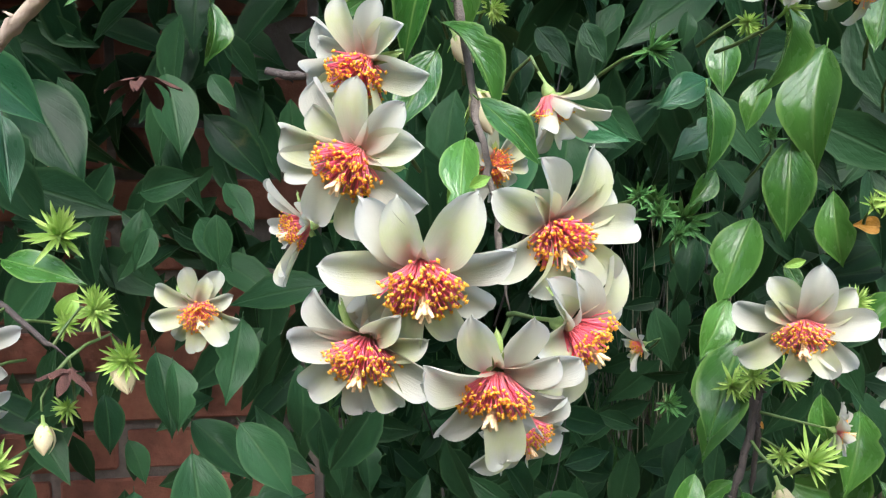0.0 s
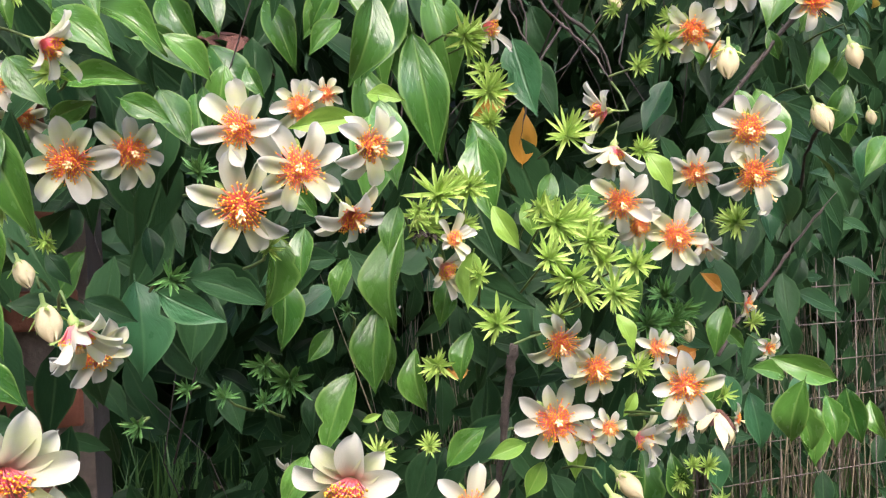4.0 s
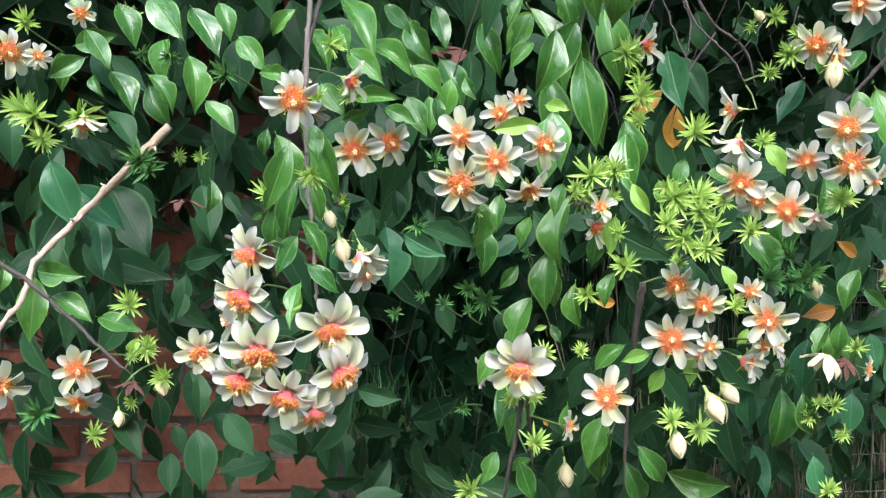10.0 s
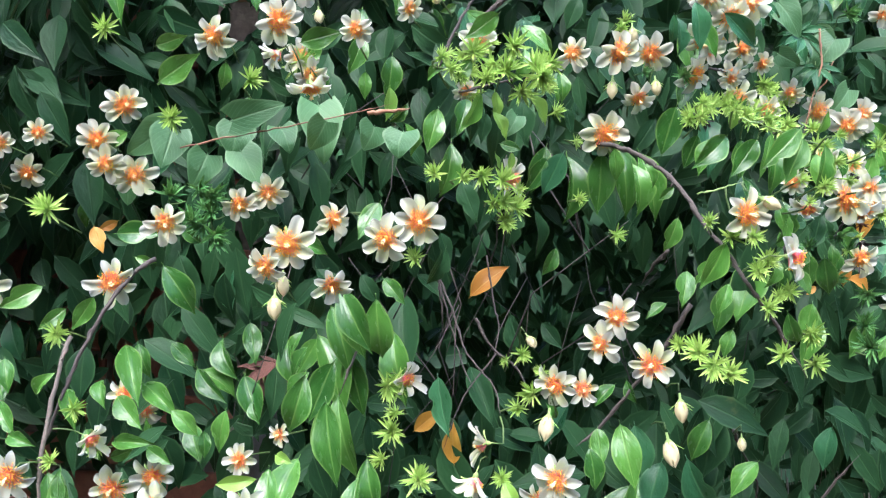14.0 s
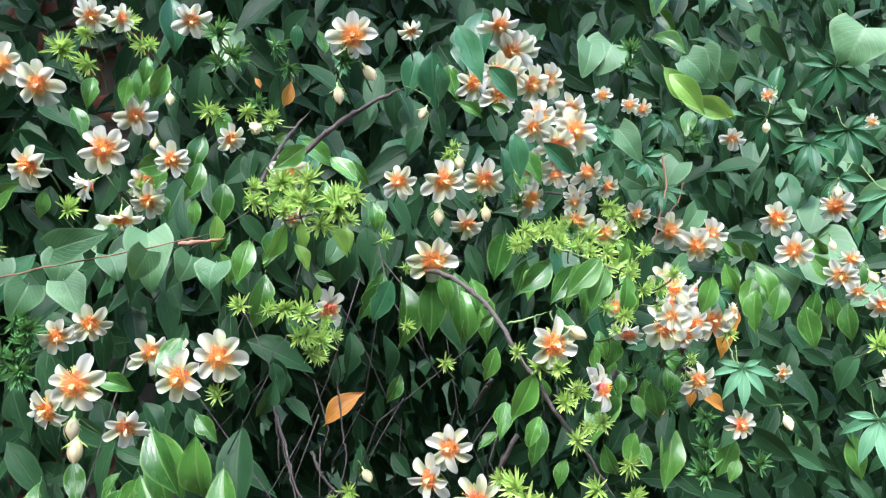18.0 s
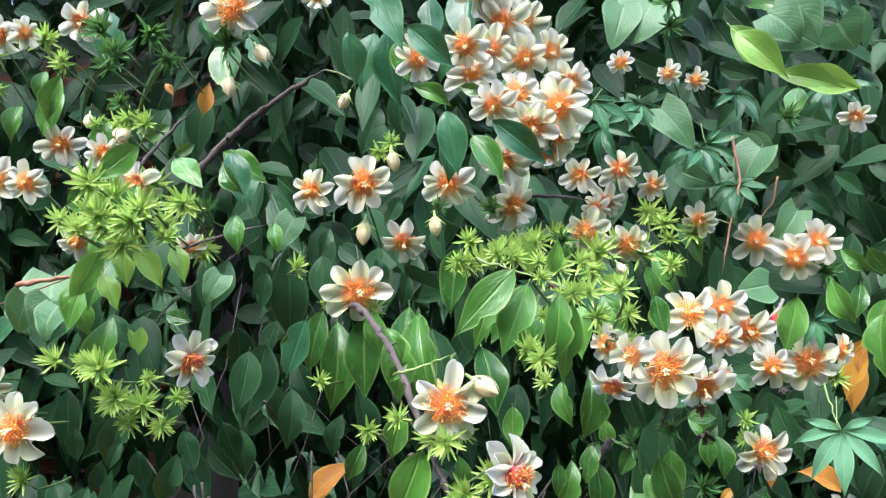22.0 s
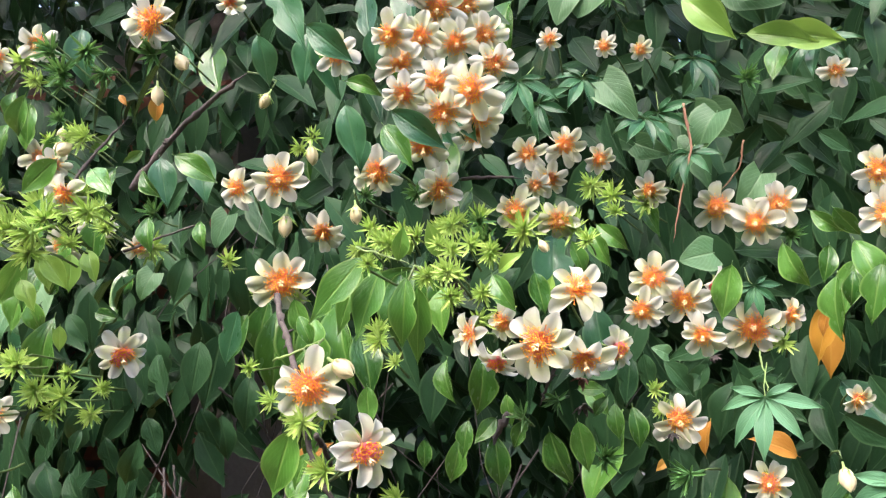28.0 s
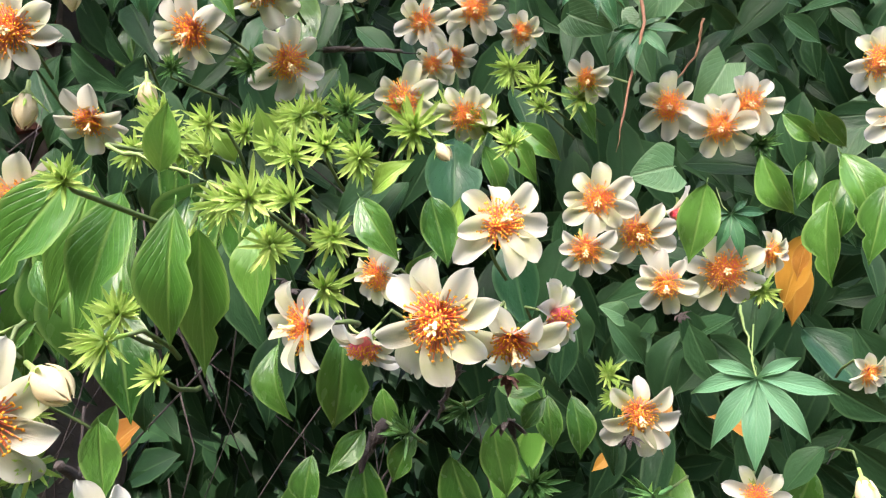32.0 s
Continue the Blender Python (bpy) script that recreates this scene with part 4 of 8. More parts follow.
leaf(0.164, 0.338, 1.234, 0.183, 0.329, 1.229, 0.009, 0.137, -1.033, 0.108, "b")
leaf(0.643, 0.575, 1.454, 0.618, 0.558, 1.446, 0.013, 0.469, -0.992, 0.27, "d")
leaf(0.24, 0.402, 1.43, 0.236, 0.414, 1.408, 0.011, 0.558, -0.877, -0.126, "d")
leaf(0.328, 0.324, 1.554, 0.315, 0.325, 1.534, 0.01, 0.492, -0.935, -0.072, "n")
leaf(0.269, 0.416, 1.422, 0.263, 0.415, 1.403, 0.008, 0.595, -0.863, 0.264, "d")
leaf(-0.233, 0.574, 1.077, -0.202, 0.575, 1.056, 0.015, 0.015, -1.078, 0.144, "d")
leaf(0.35, 0.332, 1.465, 0.347, 0.325, 1.477, 0.006, 1.012, -0.4, 0.002, "b")
leaf(0.784, 0.821, 1.518, 0.775, 0.831, 1.459, 0.02, 0.129, -1.051, 0.188, "y")
leaf(0.352, 0.31, 1.585, 0.325, 0.306, 1.564, 0.014, 0.371, -0.812, -0.477, "n")
leaf(0.361, 0.32, 1.475, 0.358, 0.324, 1.459, 0.007, 0.756, -0.632, -0.176, "b")
leaf(0.349, 0.31, 1.522, 0.35, 0.318, 1.498, 0.01, 0.81, -0.611, -0.245, "b")
leaf(0.287, 0.456, 1.413, 0.265, 0.466, 1.379, 0.017, 0.727, -0.718, -0.058, "d")
leaf(0.259, 0.402, 1.51, 0.272, 0.414, 1.486, 0.012, 0.527, -0.99, 0.118, "d")
leaf(0.579, 0.413, 1.445, 0.584, 0.414, 1.418, 0.011, -0.1, -0.994, -0.189, "n")
leaf(-0.316, 0.599, 1.179, -0.259, 0.579, 1.091, 0.043, 0.514, -0.885, 0.134, "d")
leaf(0.229, 0.343, 1.175, 0.243, 0.339, 1.15, 0.01, -0.232, -0.973, -0.091, "b")
leaf(-0.223, 0.578, 1.091, -0.172, 0.564, 1.103, 0.022, 0.448, -0.896, 0.207, "d")
leaf(0.59, 0.461, 1.402, 0.589, 0.469, 1.369, 0.014, 0.388, -0.941, 0.214, "n")
leaf(0.578, 0.328, 1.487, 0.547, 0.325, 1.455, 0.015, 0.377, -0.981, 0.008, "m")
leaf(0.595, 0.44, 1.451, 0.587, 0.445, 1.412, 0.017, 0.651, -0.879, 0.291, "n")
leaf(0.614, 0.497, 1.396, 0.623, 0.496, 1.371, 0.011, 0.201, -0.999, 0.137, "n")
leaf(0.639, 0.696, 1.629, 0.658, 0.707, 1.587, 0.017, 0.681, -0.905, -0.122, "n")
leaf(0.649, 0.628, 1.469, 0.648, 0.641, 1.44, 0.013, 0.307, -1.013, 0.205, "d")
leaf(0.245, 0.345, 1.047, 0.223, 0.345, 1.04, 0.009, 0.196, -0.963, 0.537, "b")
leaf(0.207, 0.415, 1.527, 0.197, 0.409, 1.492, 0.015, 0.736, -0.676, -0.123, "d")
leaf(0.36, 0.39, 1.525, 0.35, 0.389, 1.506, 0.016, 0.531, -0.944, 0.128, "v")
leaf(0.277, 0.473, 1.434, 0.285, 0.481, 1.401, 0.014, 0.647, -0.803, 0.265, "d")
leaf(0.079, 0.384, 1.246, 0.081, 0.384, 1.221, 0.01, 0.555, -0.966, 0.07, "n")
leaf(0.059, 0.507, 1.125, 0.058, 0.491, 1.068, 0.024, 0.406, -0.961, 0.015, "d")
leaf(0.257, 0.356, 1.032, 0.247, 0.36, 1.011, 0.01, -0.1, -0.909, 0.472, "b")
leaf(0.268, 0.358, 1.513, 0.271, 0.375, 1.487, 0.013, 0.707, -0.828, 0.206, "n")
leaf(0.15, 0.479, 1.402, 0.172, 0.478, 1.365, 0.018, 0.687, -0.752, 0.367, "d")
leaf(0.597, 0.46, 1.506, 0.617, 0.458, 1.517, 0.009, 0.068, -1.101, 0.159, "b")
leaf(0.051, 0.411, 1.25, 0.069, 0.399, 1.215, 0.017, 0.229, -0.985, -0.013, "n")
leaf(0.527, 0.371, 1.372, 0.518, 0.371, 1.333, 0.016, 0.042, -1.013, 0.278, "n")
leaf(0.194, 0.399, 1.278, 0.214, 0.403, 1.202, 0.024, -0.243, -1.044, 0.236, "n")
leaf(0.574, 0.378, 1.349, 0.584, 0.391, 1.324, 0.012, -0.42, -0.993, 0.299, "n")
leaf(0.466, 0.437, 1.49, 0.468, 0.443, 1.44, 0.021, 0.529, -0.905, -0.05, "n")
leaf(0.191, 0.403, 1.307, 0.166, 0.41, 1.251, 0.024, -0.261, -0.972, -0.147, "n")
leaf(0.236, 0.371, 1.515, 0.227, 0.369, 1.493, 0.026, 0.871, -0.668, 0.185, "v")
leaf(0.593, 0.339, 1.485, 0.6, 0.333, 1.502, 0.008, 0.541, -0.789, -0.384, "m")
leaf(0.553, 0.464, 1.524, 0.553, 0.448, 1.547, 0.011, 0.395, -1.007, 0.121, "b")
leaf(-0.138, 0.6, 0.89, -0.098, 0.596, 0.873, 0.018, -0.17, -0.941, 0.519, "d")
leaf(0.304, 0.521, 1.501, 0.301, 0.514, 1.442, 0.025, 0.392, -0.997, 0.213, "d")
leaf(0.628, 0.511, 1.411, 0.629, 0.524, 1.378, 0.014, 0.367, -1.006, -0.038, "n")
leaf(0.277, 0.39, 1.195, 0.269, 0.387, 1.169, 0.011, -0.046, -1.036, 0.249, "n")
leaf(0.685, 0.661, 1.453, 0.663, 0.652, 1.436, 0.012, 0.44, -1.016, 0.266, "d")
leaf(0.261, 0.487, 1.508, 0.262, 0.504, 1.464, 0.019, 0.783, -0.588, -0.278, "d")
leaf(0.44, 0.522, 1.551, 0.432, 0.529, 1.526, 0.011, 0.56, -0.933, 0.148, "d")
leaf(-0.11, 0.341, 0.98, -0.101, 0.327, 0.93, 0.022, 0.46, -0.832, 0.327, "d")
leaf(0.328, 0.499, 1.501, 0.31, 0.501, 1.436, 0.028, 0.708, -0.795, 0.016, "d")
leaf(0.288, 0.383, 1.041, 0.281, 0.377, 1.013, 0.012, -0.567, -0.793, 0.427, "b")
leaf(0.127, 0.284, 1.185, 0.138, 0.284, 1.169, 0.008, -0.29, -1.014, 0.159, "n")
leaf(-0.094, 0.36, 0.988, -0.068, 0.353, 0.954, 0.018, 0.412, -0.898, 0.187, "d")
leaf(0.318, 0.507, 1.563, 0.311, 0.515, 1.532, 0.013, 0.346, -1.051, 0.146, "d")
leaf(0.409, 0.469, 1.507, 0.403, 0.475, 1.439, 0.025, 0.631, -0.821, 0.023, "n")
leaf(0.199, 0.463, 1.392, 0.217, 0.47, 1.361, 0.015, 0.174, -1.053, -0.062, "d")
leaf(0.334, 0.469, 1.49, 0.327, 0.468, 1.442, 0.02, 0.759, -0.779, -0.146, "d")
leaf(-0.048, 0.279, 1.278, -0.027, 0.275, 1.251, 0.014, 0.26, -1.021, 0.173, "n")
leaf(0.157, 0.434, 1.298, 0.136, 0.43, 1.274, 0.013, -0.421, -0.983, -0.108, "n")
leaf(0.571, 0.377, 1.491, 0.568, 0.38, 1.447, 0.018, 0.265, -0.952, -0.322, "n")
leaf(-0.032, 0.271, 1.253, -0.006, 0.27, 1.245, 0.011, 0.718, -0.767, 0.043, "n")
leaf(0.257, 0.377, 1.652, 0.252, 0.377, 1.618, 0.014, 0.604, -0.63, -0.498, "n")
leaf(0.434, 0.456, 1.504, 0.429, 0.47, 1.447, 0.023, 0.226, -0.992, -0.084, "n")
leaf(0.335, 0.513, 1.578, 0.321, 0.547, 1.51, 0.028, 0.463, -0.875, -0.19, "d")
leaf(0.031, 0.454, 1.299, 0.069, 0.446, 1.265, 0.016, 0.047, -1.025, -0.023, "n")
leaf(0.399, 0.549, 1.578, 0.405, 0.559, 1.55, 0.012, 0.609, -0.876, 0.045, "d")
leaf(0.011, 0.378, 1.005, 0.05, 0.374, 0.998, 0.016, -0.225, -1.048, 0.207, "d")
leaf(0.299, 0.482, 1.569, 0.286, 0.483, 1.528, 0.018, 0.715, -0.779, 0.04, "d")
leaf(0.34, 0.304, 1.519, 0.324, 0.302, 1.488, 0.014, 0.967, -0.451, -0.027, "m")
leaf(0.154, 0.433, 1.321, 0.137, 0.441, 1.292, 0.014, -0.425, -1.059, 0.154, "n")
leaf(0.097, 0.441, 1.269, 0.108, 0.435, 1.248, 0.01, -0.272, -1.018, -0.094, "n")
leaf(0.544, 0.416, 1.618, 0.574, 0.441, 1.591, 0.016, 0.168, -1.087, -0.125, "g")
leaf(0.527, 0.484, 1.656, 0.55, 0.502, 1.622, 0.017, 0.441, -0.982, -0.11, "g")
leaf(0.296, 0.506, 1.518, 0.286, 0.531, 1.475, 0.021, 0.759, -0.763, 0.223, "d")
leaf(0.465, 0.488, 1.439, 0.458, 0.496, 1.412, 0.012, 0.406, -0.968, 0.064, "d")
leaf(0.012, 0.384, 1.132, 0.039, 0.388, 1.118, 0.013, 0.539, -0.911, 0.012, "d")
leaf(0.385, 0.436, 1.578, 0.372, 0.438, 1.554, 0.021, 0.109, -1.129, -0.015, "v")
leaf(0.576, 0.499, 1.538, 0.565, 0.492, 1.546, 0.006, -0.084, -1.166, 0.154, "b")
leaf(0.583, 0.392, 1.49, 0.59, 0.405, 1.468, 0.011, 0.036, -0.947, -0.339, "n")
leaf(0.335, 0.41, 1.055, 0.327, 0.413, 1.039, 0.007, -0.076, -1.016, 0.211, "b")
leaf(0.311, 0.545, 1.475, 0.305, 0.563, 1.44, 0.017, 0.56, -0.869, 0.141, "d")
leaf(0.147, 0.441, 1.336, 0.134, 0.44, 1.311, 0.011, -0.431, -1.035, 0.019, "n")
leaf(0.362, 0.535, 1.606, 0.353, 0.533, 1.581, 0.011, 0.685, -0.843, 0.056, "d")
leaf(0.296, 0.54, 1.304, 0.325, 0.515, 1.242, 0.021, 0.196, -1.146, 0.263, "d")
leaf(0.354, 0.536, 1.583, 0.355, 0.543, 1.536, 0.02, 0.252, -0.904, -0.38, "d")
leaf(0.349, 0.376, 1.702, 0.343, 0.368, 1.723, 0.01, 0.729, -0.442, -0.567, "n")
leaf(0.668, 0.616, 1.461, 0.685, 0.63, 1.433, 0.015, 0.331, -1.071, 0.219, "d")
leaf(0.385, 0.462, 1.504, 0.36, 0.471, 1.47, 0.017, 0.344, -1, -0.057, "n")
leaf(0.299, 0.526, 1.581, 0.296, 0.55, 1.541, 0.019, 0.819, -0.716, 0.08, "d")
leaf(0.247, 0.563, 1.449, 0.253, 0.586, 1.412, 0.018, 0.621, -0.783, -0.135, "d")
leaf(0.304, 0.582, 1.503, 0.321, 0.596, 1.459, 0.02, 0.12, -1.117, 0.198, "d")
leaf(0.511, 0.511, 1.658, 0.508, 0.527, 1.631, 0.013, 0.432, -0.845, -0.346, "g")
leaf(0.445, 0.444, 1.505, 0.447, 0.457, 1.475, 0.013, 0.364, -0.934, -0.128, "n")
leaf(-0.072, 0.408, 0.934, -0.114, 0.383, 0.927, 0.02, 0.332, -0.745, 0.725, "d")
leaf(-0.075, 0.319, 1.311, -0.065, 0.314, 1.281, 0.013, 0.525, -0.904, 0.029, "n")
leaf(0.492, 0.396, 1.458, 0.479, 0.398, 1.447, 0.007, 0.18, -0.998, -0.03, "n")
leaf(0.121, 0.279, 1.165, 0.116, 0.282, 1.128, 0.016, 0.644, -0.761, 0.298, "n")
leaf(0.563, 0.407, 1.5, 0.54, 0.408, 1.467, 0.016, 0.122, -1.025, -0.032, "n")
leaf(-0.072, 0.689, 0.874, -0.061, 0.669, 0.825, 0.022, 0.464, -0.781, 0.694, "d")
leaf(0.521, 0.443, 1.625, 0.541, 0.451, 1.588, 0.016, 0.548, -0.753, -0.415, "n")
leaf(0.239, 0.415, 1.565, 0.234, 0.42, 1.533, 0.014, 0.829, -0.539, -0.34, "b")
leaf(-0.2, 0.32, 1.277, -0.198, 0.315, 1.246, 0.013, 0.513, -0.884, 0.067, "n")
leaf(-0.297, 0.401, 1.239, -0.295, 0.396, 1.189, 0.02, 0.501, -0.86, -0.121, "d")
leaf(0.613, 0.458, 1.352, 0.619, 0.455, 1.328, 0.01, -0.207, -0.989, 0.458, "n")
leaf(0.135, 0.521, 1.378, 0.115, 0.545, 1.335, 0.022, 0.858, -0.654, 0.236, "d")
leaf(0.398, 0.438, 1.501, 0.377, 0.45, 1.463, 0.019, 0.054, -1.063, -0.122, "g")
leaf(-0.176, 0.309, 1.27, -0.201, 0.298, 1.253, 0.013, 0.766, -0.774, 0.263, "n")
leaf(-0.158, 0.393, 0.942, -0.151, 0.375, 0.909, 0.016, 0.244, -0.827, 0.618, "d")
leaf(-0.114, 0.702, 0.896, -0.099, 0.696, 0.835, 0.026, 0, -0.926, 0.441, "d")
leaf(-0.003, 0.332, 1.251, 0.017, 0.326, 1.225, 0.014, 0.245, -0.965, -0.194, "n")
leaf(-0.104, 0.338, 1.312, -0.079, 0.328, 1.272, 0.02, 0.759, -0.768, -0.103, "n")
leaf(0.296, 0.339, 1.115, 0.304, 0.336, 1.094, 0.009, 0.127, -1.025, 0.441, "b")
leaf(0.45, 0.439, 1.293, 0.459, 0.441, 1.272, 0.009, -0.509, -0.868, -0.061, "n")
leaf(0.398, 0.486, 1.268, 0.375, 0.483, 1.228, 0.018, -0.73, -0.843, 0.382, "g")
leaf(-0.174, 0.312, 1.258, -0.163, 0.308, 1.241, 0.008, 0.128, -1.066, -0.112, "n")
leaf(0.068, 0.427, 1.132, 0.061, 0.418, 1.088, 0.019, 0.126, -0.982, 0.2, "d")
leaf(0.453, 0.385, 1.687, 0.449, 0.405, 1.654, 0.016, 0.9, -0.7, -0.168, "g")
leaf(0.227, 0.409, 1.076, 0.208, 0.403, 1.077, 0.008, -0.003, -0.992, 0.177, "y")
leaf(0.191, 0.539, 1.352, 0.201, 0.544, 1.328, 0.011, 0.69, -0.766, -0.046, "d")
leaf(0.498, 0.38, 1.679, 0.523, 0.402, 1.653, 0.017, 0.576, -0.615, -0.571, "g")
leaf(0.368, 0.381, 1.61, 0.375, 0.386, 1.57, 0.017, 0.732, -0.738, -0.234, "g")
leaf(0.255, 0.317, 1.437, 0.24, 0.307, 1.405, 0.015, -0.117, -1.073, -0.026, "n")
leaf(-0.082, 0.306, 1.237, -0.059, 0.303, 1.212, 0.014, 0.846, -0.656, -0.143, "n")
leaf(0.3, 0.395, 1.648, 0.278, 0.39, 1.636, 0.01, 0.577, -0.751, -0.361, "n")
leaf(0.517, 0.401, 1.623, 0.52, 0.415, 1.58, 0.017, 0.498, -0.977, -0.077, "g")
leaf(0.109, 0.494, 1.329, 0.128, 0.483, 1.275, 0.019, 0.121, -0.944, -0.33, "n")
leaf(-0.134, 0.353, 1.294, -0.133, 0.344, 1.253, 0.016, 0.073, -1.077, -0.032, "n")
leaf(0.066, 0.506, 1.346, 0.077, 0.499, 1.301, 0.017, 0.437, -0.974, -0.078, "n")
leaf(0.626, 0.458, 1.402, 0.633, 0.475, 1.369, 0.016, -0.249, -0.993, 0.101, "n")
leaf(0.014, 0.346, 1.279, 0.044, 0.339, 1.251, 0.017, 0.492, -0.87, -0.153, "n")
leaf(0.388, 0.555, 1.426, 0.372, 0.558, 1.396, 0.014, 0.5, -0.873, 0.032, "n")
leaf(0.546, 0.435, 1.512, 0.514, 0.427, 1.481, 0.019, 0.16, -0.986, -0.168, "n")
leaf(-0.106, 0.34, 1.278, -0.1, 0.333, 1.23, 0.02, 0.692, -0.842, 0.188, "n")
leaf(0.3, 0.455, 1.481, 0.316, 0.456, 1.439, 0.018, -0.196, -1.104, 0.143, "d")
leaf(0.48, 0.536, 1.671, 0.465, 0.524, 1.634, 0.017, 0.67, -0.886, -0.073, "g")
leaf(0.042, 0.351, 1.235, 0.068, 0.349, 1.221, 0.012, -0.061, -1.061, 0.308, "n")
leaf(0.522, 0.454, 1.259, 0.506, 0.461, 1.221, 0.017, -0.314, -0.989, -0.096, "n")
leaf(0.392, 0.4, 1.562, 0.396, 0.402, 1.539, 0.009, 0.394, -0.92, -0.188, "n")
leaf(0.506, 0.431, 1.623, 0.506, 0.439, 1.588, 0.015, 0.656, -0.639, -0.507, "g")
leaf(0.452, 0.466, 1.729, 0.46, 0.476, 1.693, 0.016, 0.163, -0.948, -0.371, "n")
leaf(0.419, 0.491, 1.761, 0.404, 0.5, 1.711, 0.022, 0.103, -1.029, -0.303, "g")
leaf(0.47, 0.377, 1.722, 0.491, 0.39, 1.666, 0.021, 0.432, -0.879, -0.373, "g")
leaf(-0.174, 0.347, 1.268, -0.152, 0.338, 1.231, 0.018, 0.839, -0.743, 0.273, "n")
leaf(0.459, 0.485, 1.698, 0.486, 0.501, 1.684, 0.014, 0.487, -0.975, -0.116, "n")
leaf(0.262, 0.39, 1.539, 0.243, 0.394, 1.523, 0.01, 0.679, -0.702, -0.342, "n")
leaf(-0.181, 0.322, 1.293, -0.163, 0.323, 1.262, 0.015, 0.882, -0.613, 0.024, "n")
leaf(0.48, 0.501, 1.751, 0.472, 0.511, 1.711, 0.017, 0.381, -1.023, -0.176, "g")
leaf(0.3, 0.425, 1.646, 0.284, 0.419, 1.637, 0.008, 0.585, -0.644, -0.503, "n")
leaf(0.062, 0.524, 1.315, 0.083, 0.504, 1.262, 0.017, 0.191, -1.027, 0.088, "n")
leaf(0.624, 0.612, 1.578, 0.647, 0.622, 1.554, 0.014, -0.066, -1.088, 0.037, "n")
leaf(0.816, 0.702, 1.382, 0.83, 0.702, 1.352, 0.014, -0.497, -0.906, 0.055, "d")
leaf(-0.213, 0.36, 1.288, -0.175, 0.359, 1.296, 0.016, 0.128, -1.075, -0.11, "n")
leaf(0.194, 0.373, 1.274, 0.206, 0.374, 1.2, 0.023, -0.045, -0.994, -0.116, "n")
leaf(0.5, 0.39, 1.387, 0.494, 0.382, 1.355, 0.014, 0.041, -1.056, 0.106, "n")
leaf(-0.282, 0.452, 1.212, -0.308, 0.438, 1.164, 0.023, 0.513, -0.863, 0.073, "d")
leaf(0.014, 0.376, 1.324, 0.027, 0.378, 1.292, 0.014, 0.34, -0.973, 0.042, "n")
leaf(0.29, 0.444, 1.684, 0.299, 0.437, 1.708, 0.011, 0.695, -0.923, 0.017, "y")
leaf(0.296, 0.488, 1.673, 0.307, 0.494, 1.619, 0.023, 0.68, -0.847, -0.072, "g")
leaf(0.181, 0.398, 1.528, 0.161, 0.412, 1.505, 0.024, 0.591, -0.889, 0.127, "v")
leaf(0.576, 0.632, 1.769, 0.543, 0.63, 1.752, 0.015, 0.332, -0.979, -0.231, "d")
leaf(0.175, 0.358, 1.231, 0.163, 0.331, 1.175, 0.025, -0.045, -1.051, 0.215, "n")
leaf(0.22, 0.474, 1.012, 0.205, 0.47, 0.98, 0.014, -0.245, -0.943, 0.278, "d")
leaf(-0.136, 0.332, 1.263, -0.117, 0.332, 1.231, 0.015, 0.851, -0.639, -0.073, "n")
leaf(0.425, 0.435, 1.252, 0.429, 0.428, 1.219, 0.014, -0.054, -1.02, 0.229, "n")
leaf(0.21, 0.473, 1.012, 0.195, 0.476, 0.968, 0.019, -0.292, -0.893, 0.497, "d")
leaf(0.325, 0.329, 1.524, 0.317, 0.322, 1.49, 0.015, 0.329, -0.92, -0.234, "n")
leaf(0.256, 0.43, 1.446, 0.238, 0.439, 1.405, 0.019, 0.619, -0.837, -0.2, "d")
leaf(0.025, 0.368, 1.291, 0.065, 0.36, 1.262, 0.017, 0.723, -0.808, -0.072, "n")
leaf(0.266, 0.346, 1.503, 0.262, 0.345, 1.48, 0.028, -0.165, -0.997, -0.308, "v")
leaf(0.523, 0.383, 1.309, 0.531, 0.384, 1.292, 0.008, -0.046, -0.979, 0.332, "n")
leaf(0.548, 0.472, 1.339, 0.539, 0.475, 1.313, 0.012, -0.44, -0.938, -0.017, "n")
leaf(0.246, 0.593, 1.445, 0.244, 0.608, 1.401, 0.019, 0.694, -0.728, -0.029, "d")
leaf(-0.229, 0.428, 0.934, -0.257, 0.425, 0.891, 0.021, 0.781, -0.7, 0.188, "d")
leaf(0.244, 0.383, 0.962, 0.267, 0.384, 0.929, 0.016, -0.24, -0.796, 0.705, "n")
leaf(0.167, 0.414, 0.972, 0.172, 0.415, 0.967, 0.003, 0.243, -0.944, 0.36, "y")
leaf(0.603, 0.418, 1.36, 0.597, 0.424, 1.328, 0.014, -0.572, -0.917, 0.337, "n")
leaf(0.155, 0.416, 1.725, 0.15, 0.423, 1.684, 0.017, 0.526, -1.002, -0.098, "n")
leaf(0.427, 0.488, 1.047, 0.412, 0.48, 1.018, 0.014, -0.772, -0.674, 0.408, "n")
leaf(0.564, 0.467, 1.224, 0.538, 0.459, 1.193, 0.017, -0.561, -0.83, -0.018, "n")
leaf(0.461, 0.484, 1.25, 0.467, 0.485, 1.196, 0.022, 0.16, -1.06, 0.204, "g")
leaf(0.071, 0.491, 1.066, 0.083, 0.48, 1.029, 0.016, 0.086, -0.971, 0.248, "d")
leaf(-0.152, 0.369, 1.328, -0.118, 0.354, 1.288, 0.021, 0.332, -0.962, -0.145, "n")
leaf(-0.204, 0.342, 1.324, -0.186, 0.343, 1.306, 0.011, 0.625, -0.745, -0.247, "n")
